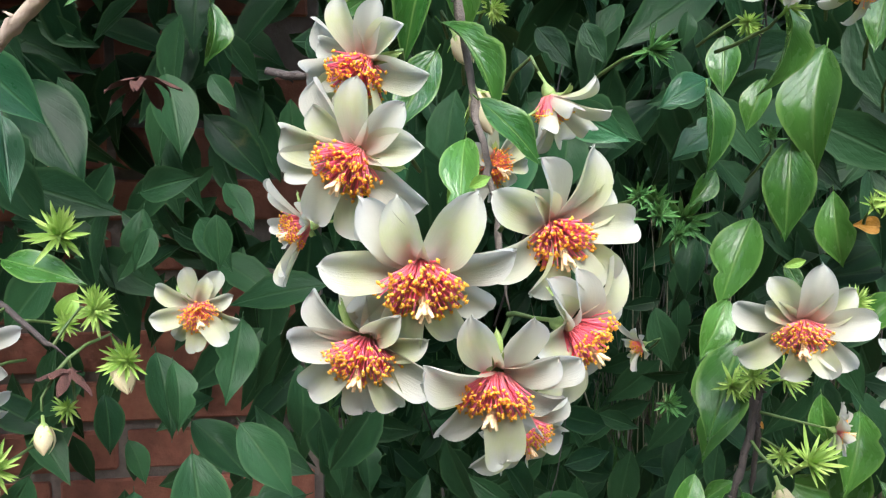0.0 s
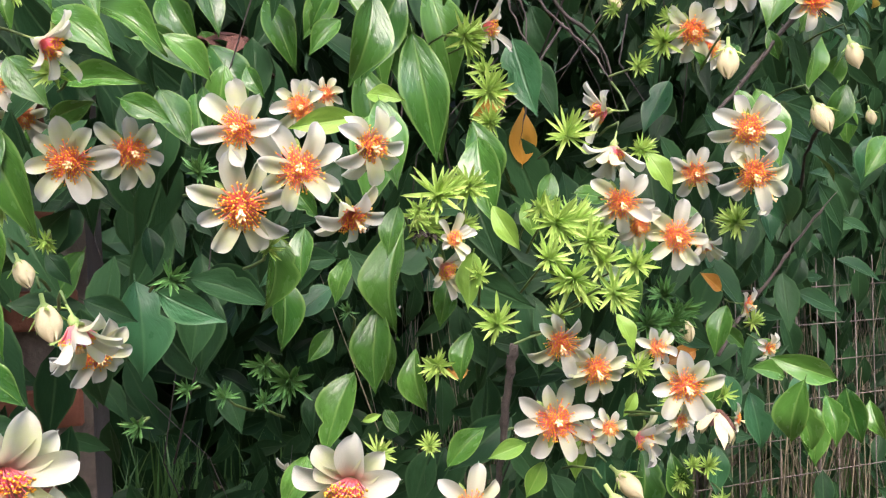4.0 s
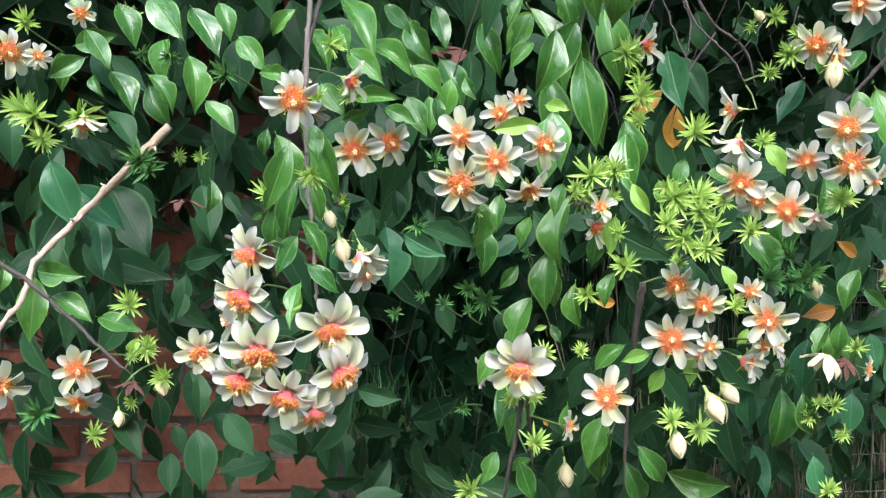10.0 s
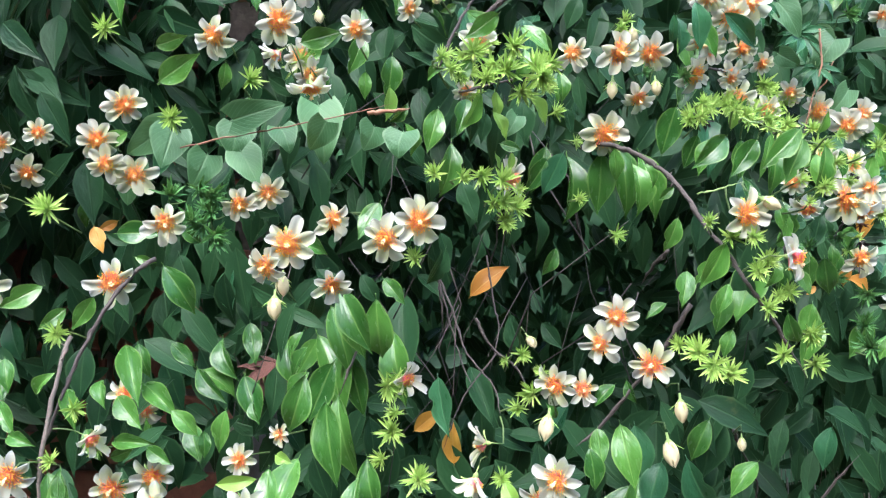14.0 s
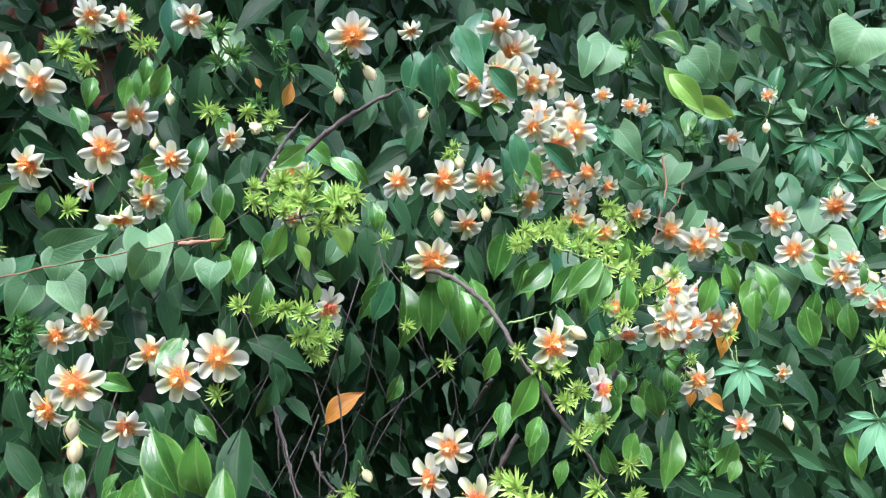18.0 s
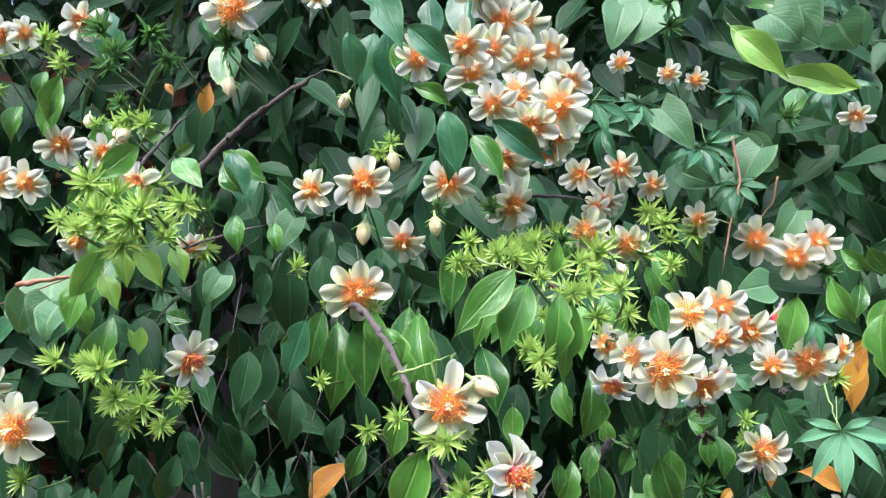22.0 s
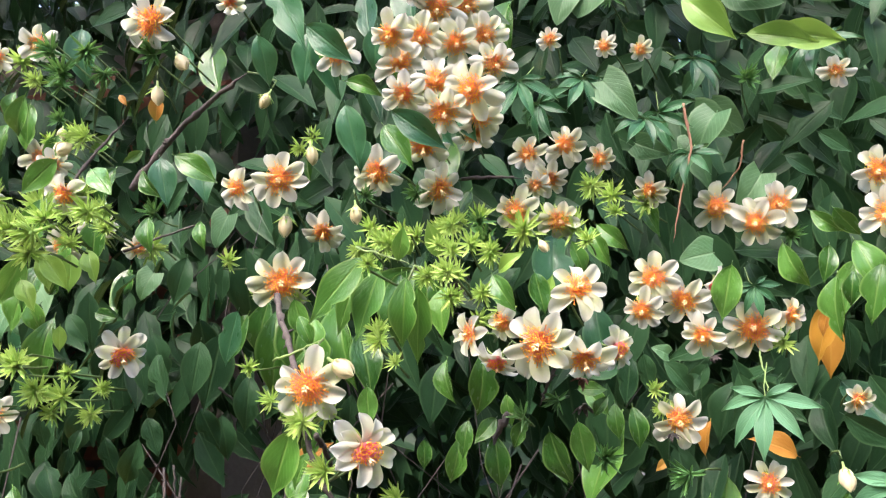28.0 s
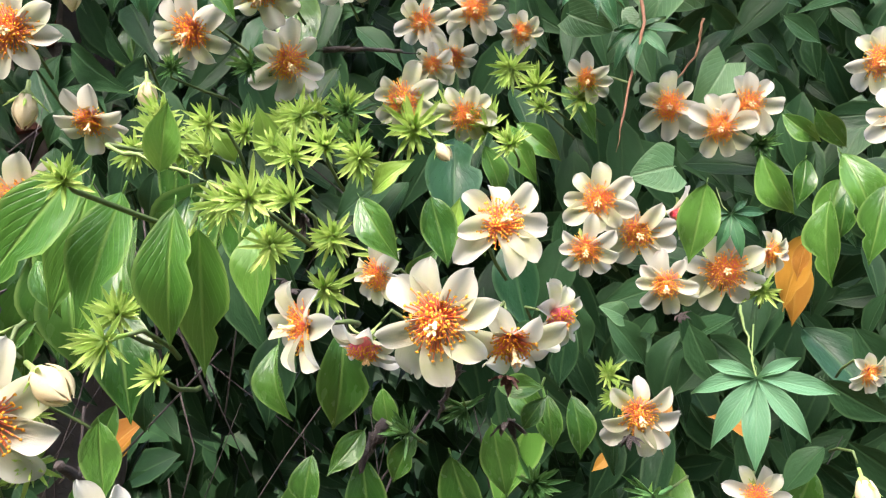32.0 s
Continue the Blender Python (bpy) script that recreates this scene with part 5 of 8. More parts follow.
leaf(0.12, 0.356, 1.142, 0.118, 0.351, 1.101, 0.017, 0.572, -0.746, 0.558, "n")
leaf(-0.166, 0.345, 1.319, -0.15, 0.34, 1.282, 0.017, 0.674, -0.744, -0.126, "n")
leaf(-0.16, 0.375, 1.258, -0.142, 0.375, 1.221, 0.017, 0.24, -0.995, -0.056, "n")
leaf(0.311, 0.348, 1.491, 0.299, 0.355, 1.445, 0.02, 0.501, -0.87, -0.249, "n")
leaf(0.129, 0.434, 1.724, 0.123, 0.44, 1.691, 0.014, 0.495, -0.715, -0.524, "n")
leaf(-0.171, 0.467, 1.072, -0.179, 0.457, 1.046, 0.012, 0.595, -0.817, 0.172, "d")
leaf(0.419, 0.409, 1.237, 0.423, 0.413, 1.2, 0.016, 0.259, -0.987, 0.534, "n")
leaf(-0.036, 0.333, 1.214, -0.025, 0.334, 1.168, 0.02, 0.634, -0.757, 0.234, "n")
leaf(0.196, 0.382, 1.706, 0.176, 0.394, 1.674, 0.016, 0.691, -0.89, -0.072, "n")
leaf(0.238, 0.41, 0.938, 0.253, 0.409, 0.899, 0.017, -0.131, -0.799, 0.72, "n")
leaf(0.892, 0.743, 1.466, 0.903, 0.738, 1.421, 0.019, -0.657, -0.875, 0.256, "d")
leaf(0.369, 0.323, 1.58, 0.392, 0.323, 1.557, 0.013, 0.567, -0.992, 0.036, "n")
leaf(0.242, 0.383, 1.382, 0.262, 0.383, 1.358, 0.013, 0.223, -0.984, 0.033, "n")
leaf(0.066, 0.349, 1.267, 0.088, 0.358, 1.244, 0.014, 0.241, -0.988, 0.473, "n")
leaf(0.229, 0.38, 1.226, 0.239, 0.382, 1.179, 0.02, -0.069, -1.017, 0.336, "n")
leaf(0.221, 0.406, 0.968, 0.21, 0.408, 0.918, 0.021, -0.44, -0.845, 0.515, "n")
leaf(0.147, 0.378, 0.947, 0.159, 0.379, 0.913, 0.014, 0.147, -0.884, 0.501, "n")
leaf(0.299, 0.336, 1.518, 0.29, 0.335, 1.48, 0.016, 0.351, -0.957, -0.058, "n")
leaf(0.128, 0.389, 0.952, 0.115, 0.381, 0.925, 0.013, -0.006, -0.975, 0.24, "n")
leaf(0.346, 0.515, 1.467, 0.34, 0.519, 1.419, 0.02, 0.667, -0.769, -0.227, "d")
leaf(0.171, 0.344, 1.411, 0.2, 0.36, 1.402, 0.014, 0.361, -0.962, 0.238, "n")
leaf(0.225, 0.532, 1.379, 0.235, 0.504, 1.28, 0.033, -0.064, -1.069, 0.07, "d")
leaf(0.034, 0.402, 1.324, 0.056, 0.409, 1.301, 0.013, 0.526, -0.92, 0.073, "n")
leaf(0.125, 0.473, 1.638, 0.173, 0.468, 1.645, 0.02, 0.876, -0.587, -0.106, "n")
leaf(-0.236, 0.458, 1.248, -0.207, 0.448, 1.209, 0.02, 0.697, -0.756, 0.168, "d")
leaf(0.381, 0.49, 1.521, 0.364, 0.502, 1.475, 0.021, 0.223, -0.964, -0.171, "n")
leaf(0.399, 0.346, 1.548, 0.401, 0.349, 1.522, 0.011, 0.396, -1.048, 0.162, "n")
leaf(0.173, 0.388, 1.72, 0.168, 0.392, 1.691, 0.012, 0.61, -0.947, -0.147, "n")
leaf(0.348, 0.355, 1.491, 0.366, 0.359, 1.486, 0.008, -0.211, -1.102, 0.073, "n")
leaf(-0.263, 0.372, 1.098, -0.264, 0.362, 1.042, 0.021, 0.548, -0.779, 0.545, "n")
leaf(0.275, 0.467, 1.293, 0.288, 0.456, 1.237, 0.024, -0.487, -0.922, -0.124, "g")
leaf(0.055, 0.345, 1.391, 0.077, 0.365, 1.348, 0.021, 0.478, -0.889, 0.067, "n")
leaf(0.345, 0.406, 1.208, 0.359, 0.401, 1.181, 0.013, -0.368, -0.962, 0.578, "b")
leaf(0.391, 0.42, 1.26, 0.382, 0.414, 1.274, 0.007, -0.059, -0.986, 0.483, "n")
leaf(0.304, 0.429, 1.184, 0.333, 0.436, 1.18, 0.012, 0.074, -0.944, 0.462, "n")
leaf(0.445, 0.446, 1.255, 0.457, 0.436, 1.198, 0.022, -0.059, -0.996, 0.113, "n")
leaf(0.484, 0.444, 1.31, 0.478, 0.446, 1.291, 0.008, -0.113, -0.996, 0.078, "n")
leaf(0.204, 0.375, 1.373, 0.234, 0.376, 1.315, 0.023, 0.187, -0.961, -0.238, "n")
leaf(0.176, 0.373, 1.296, 0.161, 0.376, 1.244, 0.022, 0.434, -0.921, 0.339, "n")
leaf(0.564, 0.695, 1.756, 0.583, 0.708, 1.751, 0.01, 0.24, -0.945, -0.297, "d")
leaf(-0.017, 0.354, 1.364, -0.036, 0.352, 1.334, 0.014, 0.781, -0.713, 0.115, "n")
leaf(0.781, 0.784, 1.376, 0.75, 0.785, 1.344, 0.018, -0.505, -0.928, 0.375, "d")
leaf(-0.257, 0.385, 1.082, -0.217, 0.38, 1.059, 0.019, 0.761, -0.682, 0.22, "n")
leaf(-0.299, 0.387, 1.106, -0.3, 0.38, 1.082, 0.01, 0.881, -0.603, 0.104, "n")
leaf(0.301, 0.347, 1.561, 0.285, 0.35, 1.547, 0.008, -0.093, -1.128, 0.039, "n")
leaf(0.483, 0.485, 1.218, 0.467, 0.475, 1.169, 0.022, -0.186, -0.947, 0.488, "g")
leaf(0.533, 0.696, 1.732, 0.564, 0.71, 1.731, 0.014, -0.093, -0.95, -0.451, "d")
leaf(0.549, 0.513, 1.653, 0.563, 0.514, 1.629, 0.011, 0.397, -0.992, -0.212, "g")
leaf(0.489, 0.461, 1.364, 0.47, 0.457, 1.349, 0.01, -0.588, -0.954, 0.225, "n")
leaf(0.785, 0.771, 1.52, 0.766, 0.801, 1.469, 0.02, -0.47, -0.948, -0.187, "y")
leaf(-0.101, 0.363, 1.18, -0.103, 0.359, 1.151, 0.012, 0.834, -0.551, 0.521, "n")
leaf(0.383, 0.549, 1.021, 0.399, 0.559, 0.973, 0.021, -0.52, -0.789, 0.625, "d")
leaf(0.813, 0.778, 1.558, 0.796, 0.776, 1.509, 0.022, -0.036, -1.07, 0.165, "n")
leaf(-0.042, 0.352, 1.354, -0.06, 0.339, 1.334, 0.012, 0.618, -0.772, -0.191, "n")
leaf(-0.268, 0.379, 1.102, -0.222, 0.375, 1.098, 0.019, 0.661, -0.769, -0.003, "n")
leaf(0.379, 0.354, 1.587, 0.392, 0.362, 1.566, 0.011, -0.202, -1.063, -0.144, "n")
leaf(0.6, 0.489, 1.467, 0.617, 0.482, 1.485, 0.01, 0.098, -1.08, -0.085, "n")
leaf(0.471, 0.459, 1.508, 0.484, 0.458, 1.439, 0.022, 0.189, -1.022, -0.186, "n")
leaf(0.156, 0.464, 1.329, 0.133, 0.468, 1.291, 0.018, -0.035, -1.061, 0.176, "n")
leaf(0.287, 0.493, 1.208, 0.287, 0.486, 1.249, 0.017, -0.171, -0.977, 0.573, "y")
leaf(0.12, 0.494, 1.625, 0.117, 0.496, 1.595, 0.013, 0.932, -0.533, -0.106, "n")
leaf(0.604, 0.434, 1.498, 0.617, 0.439, 1.473, 0.012, 0.09, -1.05, 0.001, "n")
leaf(0.226, 0.417, 1.363, 0.227, 0.441, 1.306, 0.026, 0.142, -1.018, 0.156, "n")
leaf(0.694, 0.611, 1.413, 0.687, 0.619, 1.387, 0.011, -0.545, -0.957, 0.375, "y")
leaf(0.802, 0.76, 1.603, 0.821, 0.783, 1.579, 0.015, -0.393, -1.007, -0.106, "n")
leaf(0.25, 0.483, 1.24, 0.277, 0.483, 1.262, 0.014, 0.553, -0.9, 0.427, "y")
leaf(0.089, 0.403, 1.262, 0.081, 0.409, 1.226, 0.015, 0.212, -0.987, 0.371, "n")
leaf(0.441, 0.462, 1.29, 0.422, 0.457, 1.269, 0.012, -0.502, -0.961, 0.136, "n")
leaf(-0.296, 0.511, 1.123, -0.305, 0.522, 1.069, 0.023, 0.214, -1.006, 0.387, "d")
leaf(-0.274, 0.417, 1.198, -0.253, 0.425, 1.134, 0.028, 0.27, -1.056, 0.109, "g")
leaf(-0.3, 0.5, 1.175, -0.33, 0.477, 1.108, 0.031, 0.527, -0.851, 0.281, "d")
leaf(0.192, 0.417, 1.37, 0.214, 0.435, 1.309, 0.025, 0.388, -0.924, 0.071, "n")
leaf(0.829, 0.713, 1.537, 0.813, 0.718, 1.488, 0.021, -0.133, -1.007, -0.072, "n")
leaf(0.368, 0.607, 1.349, 0.391, 0.604, 1.319, 0.015, -0.179, -1.033, 0.13, "d")
leaf(0.004, 0.381, 1.403, 0.022, 0.39, 1.398, 0.008, 0.142, -1.061, -0.133, "n")
leaf(0.6, 0.751, 1.788, 0.625, 0.761, 1.76, 0.016, 0.107, -0.875, -0.473, "d")
leaf(0.555, 0.433, 1.506, 0.553, 0.439, 1.471, 0.015, 0.237, -1.075, 0.107, "n")
leaf(0.632, 0.736, 1.792, 0.603, 0.73, 1.776, 0.014, 0.388, -0.895, -0.377, "d")
leaf(0.654, 0.563, 1.457, 0.646, 0.568, 1.423, 0.014, -0.065, -1.049, 0.286, "d")
leaf(0.223, 0.49, 1.338, 0.239, 0.487, 1.261, 0.027, -0.039, -1.069, 0.198, "n")
leaf(0.757, 0.689, 1.558, 0.773, 0.703, 1.519, 0.018, -0.488, -0.996, 0.153, "n")
leaf(0.65, 0.679, 1.67, 0.677, 0.691, 1.658, 0.021, -0.113, -0.957, -0.345, "v")
leaf(-0.07, 0.427, 1.44, -0.058, 0.427, 1.412, 0.013, 0.364, -1.029, 0.228, "y")
leaf(0.794, 0.778, 1.575, 0.784, 0.779, 1.54, 0.015, 0.253, -0.961, -0.381, "n")
leaf(0.329, 0.612, 1.357, 0.353, 0.61, 1.304, 0.024, -0.567, -0.871, -0.252, "d")
leaf(0.538, 0.46, 1.518, 0.519, 0.458, 1.481, 0.017, -0.516, -0.973, -0.063, "n")
leaf(0.171, 0.443, 1.272, 0.18, 0.444, 1.199, 0.025, 0.058, -1.019, 0.448, "n")
leaf(0.454, 0.483, 1.519, 0.459, 0.487, 1.446, 0.024, 0.232, -0.958, -0.377, "n")
leaf(0.895, 0.697, 1.447, 0.874, 0.72, 1.404, 0.022, -0.634, -0.858, 0.211, "d")
leaf(0.734, 0.624, 1.334, 0.721, 0.623, 1.31, 0.012, -0.313, -0.956, -0.031, "n")
leaf(0.186, 0.479, 1.347, 0.192, 0.482, 1.312, 0.014, -0.393, -1.042, 0.146, "n")
leaf(0.708, 0.67, 1.808, 0.745, 0.705, 1.773, 0.025, 0.097, -0.81, -0.586, "b")
leaf(0.782, 0.783, 1.611, 0.807, 0.793, 1.588, 0.014, -0.217, -0.953, -0.257, "n")
leaf(0.808, 0.725, 1.536, 0.801, 0.733, 1.507, 0.013, -0.014, -1.056, 0.039, "n")
leaf(0.461, 0.513, 1.798, 0.465, 0.516, 1.743, 0.022, -0.132, -1.082, -0.222, "g")
leaf(0.678, 0.584, 1.424, 0.66, 0.603, 1.378, 0.021, -0.552, -0.935, 0.407, "d")
leaf(-0.038, 0.413, 1.431, 0.009, 0.423, 1.431, 0.02, 0.28, -1.034, 0.058, "n")
leaf(0.485, 0.57, 1.091, 0.468, 0.561, 1.047, 0.018, -0.619, -0.784, 0.248, "n")
leaf(0.7, 0.713, 1.703, 0.731, 0.731, 1.681, 0.03, 0.302, -0.845, -0.537, "v")
leaf(0.041, 0.481, 1.33, 0.065, 0.473, 1.286, 0.021, -0.079, -1.045, -0.165, "n")
leaf(0.767, 0.878, 1.708, 0.796, 0.894, 1.682, 0.017, 0.323, -1.061, -0.068, "d")
leaf(0.615, 0.624, 1.826, 0.601, 0.623, 1.781, 0.032, 0.296, -0.947, -0.342, "v")
leaf(0.348, 0.417, 1.729, 0.359, 0.419, 1.699, 0.013, -0.212, -1.04, -0.279, "g")
leaf(0.174, 0.45, 1.362, 0.197, 0.446, 1.293, 0.024, 0.379, -0.97, 0.27, "n")
leaf(0.74, 0.854, 1.672, 0.726, 0.854, 1.649, 0.011, -0.006, -1.036, -0.064, "d")
leaf(0.311, 0.409, 1.753, 0.308, 0.42, 1.729, 0.011, 0.379, -1.024, -0.108, "g")
leaf(0.522, 0.465, 1.52, 0.51, 0.48, 1.491, 0.014, -0.092, -0.987, -0.152, "n")
leaf(0.512, 0.543, 1.209, 0.541, 0.558, 1.153, 0.027, -0.411, -0.946, 0.037, "g")
leaf(-0.298, 0.513, 1.122, -0.256, 0.516, 1.068, 0.028, 0.616, -0.794, -0.021, "d")
leaf(0.494, 0.497, 1.695, 0.514, 0.503, 1.69, 0.009, 0.019, -0.902, -0.439, "n")
leaf(0.714, 0.87, 1.695, 0.681, 0.854, 1.656, 0.022, 0.096, -0.918, -0.399, "d")
leaf(0.266, 0.424, 1.707, 0.271, 0.429, 1.697, 0.005, 0.637, -0.893, -0.145, "y")
leaf(0.19, 0.454, 1.315, 0.203, 0.471, 1.251, 0.021, 0.141, -1.001, 0.08, "n")
leaf(-0.274, 0.457, 1.176, -0.233, 0.474, 1.131, 0.026, 0.351, -0.978, 0.315, "g")
leaf(0.05, 0.418, 1.42, 0.032, 0.408, 1.436, 0.011, 0.202, -1.063, 0.11, "n")
leaf(0.16, 0.459, 1.336, 0.191, 0.451, 1.251, 0.026, 0.6, -0.881, 0.164, "n")
leaf(0.13, 0.512, 1.625, 0.142, 0.516, 1.597, 0.013, 0.702, -0.716, -0.22, "n")
leaf(-0.073, 0.493, 1.43, -0.098, 0.488, 1.442, 0.011, 0.298, -1.008, -0.107, "d")
leaf(0.013, 0.393, 1.575, 0.058, 0.385, 1.598, 0.021, 0.859, -0.724, 0.195, "n")
leaf(0.089, 0.379, 1.585, 0.082, 0.386, 1.56, 0.011, 0.723, -0.683, -0.297, "n")
leaf(0.529, 0.586, 1.189, 0.531, 0.568, 1.14, 0.021, 0.108, -1.054, 0.084, "g")
leaf(0.803, 0.88, 1.728, 0.832, 0.898, 1.703, 0.017, 0.145, -1.069, -0.062, "d")
leaf(0.561, 0.58, 1.016, 0.555, 0.595, 0.953, 0.027, -0.697, -0.673, 0.425, "n")
leaf(0.113, 0.457, 1.545, 0.125, 0.456, 1.517, 0.026, 0.57, -0.939, 0.058, "v")
leaf(0.022, 0.369, 1.601, 0.054, 0.37, 1.61, 0.014, 0.909, -0.557, -0.204, "n")
leaf(0.082, 0.408, 1.538, 0.136, 0.407, 1.551, 0.028, 0.128, -1.03, -0.299, "v")
leaf(-0.116, 0.416, 1.379, -0.153, 0.401, 1.356, 0.019, 0.344, -0.965, -0.19, "n")
leaf(-0.067, 0.463, 1.451, -0.086, 0.455, 1.439, 0.009, 0.868, -0.589, -0.171, "y")
leaf(0.901, 0.716, 1.566, 0.921, 0.729, 1.539, 0.015, -0.2, -1.022, 0, "n")
leaf(0.415, 0.525, 1.691, 0.4, 0.531, 1.656, 0.016, -0.039, -0.916, -0.416, "d")
leaf(0.503, 0.461, 1.548, 0.489, 0.479, 1.503, 0.021, -0.202, -1.082, 0.213, "n")
leaf(0.491, 0.586, 1.101, 0.468, 0.579, 1.118, 0.012, 0.18, -1.014, 0.193, "y")
leaf(0.161, 0.436, 1.56, 0.168, 0.438, 1.5, 0.038, 0.454, -0.952, 0.083, "v")
leaf(0.935, 0.739, 1.57, 0.925, 0.75, 1.521, 0.021, -0.318, -0.932, -0.184, "n")
leaf(0.071, 0.446, 1.544, 0.065, 0.448, 1.512, 0.034, 0.176, -0.924, -0.404, "v")
leaf(0.604, 0.603, 0.998, 0.602, 0.586, 0.952, 0.02, -0.325, -0.937, 0.278, "n")
leaf(-0.222, 0.494, 1.459, -0.241, 0.492, 1.434, 0.013, 0.395, -0.953, -0.128, "d")
leaf(0.019, 0.407, 1.592, 0.004, 0.405, 1.575, 0.009, 0.834, -0.685, -0.029, "n")
leaf(0.749, 0.717, 1.845, 0.775, 0.736, 1.817, 0.043, 0.446, -0.989, -0.34, "v")
leaf(0.295, 0.693, 1.467, 0.28, 0.702, 1.425, 0.019, 0.075, -1.029, -0.036, "d")
leaf(0.694, 0.718, 1.677, 0.682, 0.718, 1.666, 0.025, -0.199, -1.053, -0.021, "v")
leaf(0.028, 0.473, 1.299, 0.064, 0.487, 1.271, 0.02, 0.799, -0.742, 0.453, "n")
leaf(0.62, 0.6, 1.002, 0.628, 0.589, 0.949, 0.023, -0.853, -0.602, 0.223, "n")
leaf(0.709, 0.652, 1.794, 0.749, 0.664, 1.742, 0.024, 0.058, -0.944, -0.395, "b")
leaf(0.235, 0.438, 1.605, 0.227, 0.445, 1.561, 0.019, 0.548, -0.871, -0.157, "n")
leaf(0.074, 0.476, 1.293, 0.096, 0.467, 1.244, 0.022, 0.34, -0.945, 0.176, "n")
leaf(0.652, 0.612, 0.986, 0.657, 0.597, 0.95, 0.016, -0.874, -0.532, 0.402, "n")
leaf(0.772, 0.896, 1.776, 0.805, 0.924, 1.767, 0.018, -0.443, -1.007, -0.147, "d")
leaf(0.004, 0.439, 1.54, -0.002, 0.431, 1.499, 0.035, 0.632, -0.908, 0.143, "v")
leaf(0.081, 0.434, 1.515, 0.102, 0.432, 1.48, 0.03, 0.387, -0.984, 0.153, "v")
leaf(0.099, 0.394, 1.676, 0.11, 0.399, 1.641, 0.015, 0.807, -0.666, -0.258, "n")
leaf(0.447, 0.563, 0.897, 0.452, 0.557, 0.852, 0.019, -0.193, -0.966, 0.237, "g")
leaf(0.048, 0.43, 1.51, 0.034, 0.428, 1.477, 0.03, 0.715, -0.775, 0.083, "v")
leaf(0.807, 0.755, 1.452, 0.83, 0.769, 1.409, 0.021, -0.084, -1.017, -0.013, "d")
leaf(0.121, 0.54, 1.666, 0.112, 0.541, 1.637, 0.013, 0.376, -0.863, -0.366, "n")
leaf(0.209, 0.43, 1.587, 0.207, 0.437, 1.56, 0.011, 0.301, -0.968, -0.11, "n")
leaf(0.67, 0.622, 1.24, 0.66, 0.627, 1.193, 0.02, -0.519, -0.871, 0.26, "g")
leaf(0.57, 0.635, 1.028, 0.638, 0.626, 1.002, 0.023, -0.862, -0.609, 0.336, "n")
leaf(0.815, 0.757, 1.573, 0.829, 0.758, 1.518, 0.023, 0.094, -1.132, 0.195, "n")
leaf(0.877, 0.743, 1.6, 0.904, 0.756, 1.577, 0.015, -0.406, -0.87, -0.306, "n")
leaf(0.858, 0.793, 1.475, 0.832, 0.793, 1.424, 0.024, 0.131, -1.068, -0.203, "d")
leaf(0.433, 0.483, 1.755, 0.434, 0.512, 1.697, 0.027, -0.222, -1.01, -0.255, "g")
leaf(0.547, 0.705, 1.114, 0.517, 0.704, 1.047, 0.03, -0.123, -1.021, 0.2, "d")
leaf(-0.064, 0.42, 1.726, -0.046, 0.414, 1.647, 0.022, 0.386, -0.891, -0.34, "n")
leaf(0.711, 0.745, 1.717, 0.738, 0.765, 1.697, 0.031, -0.344, -1.092, 0.081, "v")
leaf(0.088, 0.439, 1.732, 0.085, 0.438, 1.693, 0.016, 0.509, -0.868, -0.204, "n")
leaf(0.454, 0.572, 1.035, 0.449, 0.563, 1.008, 0.012, -0.348, -0.897, 0.324, "n")
leaf(0.305, 0.454, 1.653, 0.336, 0.476, 1.628, 0.018, 0.591, -0.964, -0.002, "n")
leaf(0.688, 0.706, 1.661, 0.669, 0.706, 1.644, 0.022, -0.45, -1.009, -0.064, "v")
leaf(-0.013, 0.454, 1.547, -0.059, 0.459, 1.521, 0.032, 0.759, -0.753, 0.112, "v")
leaf(0.474, 0.576, 1.035, 0.471, 0.578, 0.999, 0.015, -0.304, -0.905, 0.382, "n")
leaf(0.158, 0.456, 1.827, 0.16, 0.471, 1.764, 0.027, 0.516, -0.743, -0.46, "g")
leaf(0.482, 0.603, 1.019, 0.471, 0.6, 0.978, 0.017, -0.622, -0.84, 0.389, "m")
leaf(-0.054, 0.45, 1.543, -0.086, 0.452, 1.527, 0.015, 0.574, -0.889, 0.17, "n")
leaf(0.194, 0.476, 1.643, 0.178, 0.475, 1.6, 0.019, 0.763, -0.894, 0.141, "n")
leaf(0.458, 0.626, 1.007, 0.452, 0.622, 0.947, 0.025, -0.464, -0.901, 0.286, "g")
leaf(0.297, 0.671, 1.411, 0.276, 0.68, 1.382, 0.015, 0.443, -0.924, 0.184, "y")
leaf(0.524, 0.664, 0.938, 0.518, 0.657, 0.889, 0.02, -0.015, -0.905, 0.531, "g")
leaf(0.522, 0.533, 1.653, 0.53, 0.533, 1.596, 0.022, 0.276, -1.071, -0.026, "n")
leaf(-0.066, 0.479, 1.519, -0.069, 0.481, 1.471, 0.033, 0.285, -0.996, -0.222, "v")
leaf(0.752, 0.784, 1.813, 0.818, 0.806, 1.794, 0.023, -0.327, -1.102, -0.055, "b")
leaf(0.895, 0.702, 1.508, 0.897, 0.712, 1.461, 0.02, -0.548, -0.901, 0.129, "n")
leaf(0.189, 0.486, 1.679, 0.179, 0.484, 1.634, 0.019, 0.351, -0.976, -0.097, "n")
leaf(0.447, 0.602, 0.951, 0.461, 0.604, 0.902, 0.021, -0.459, -0.82, 0.429, "n")
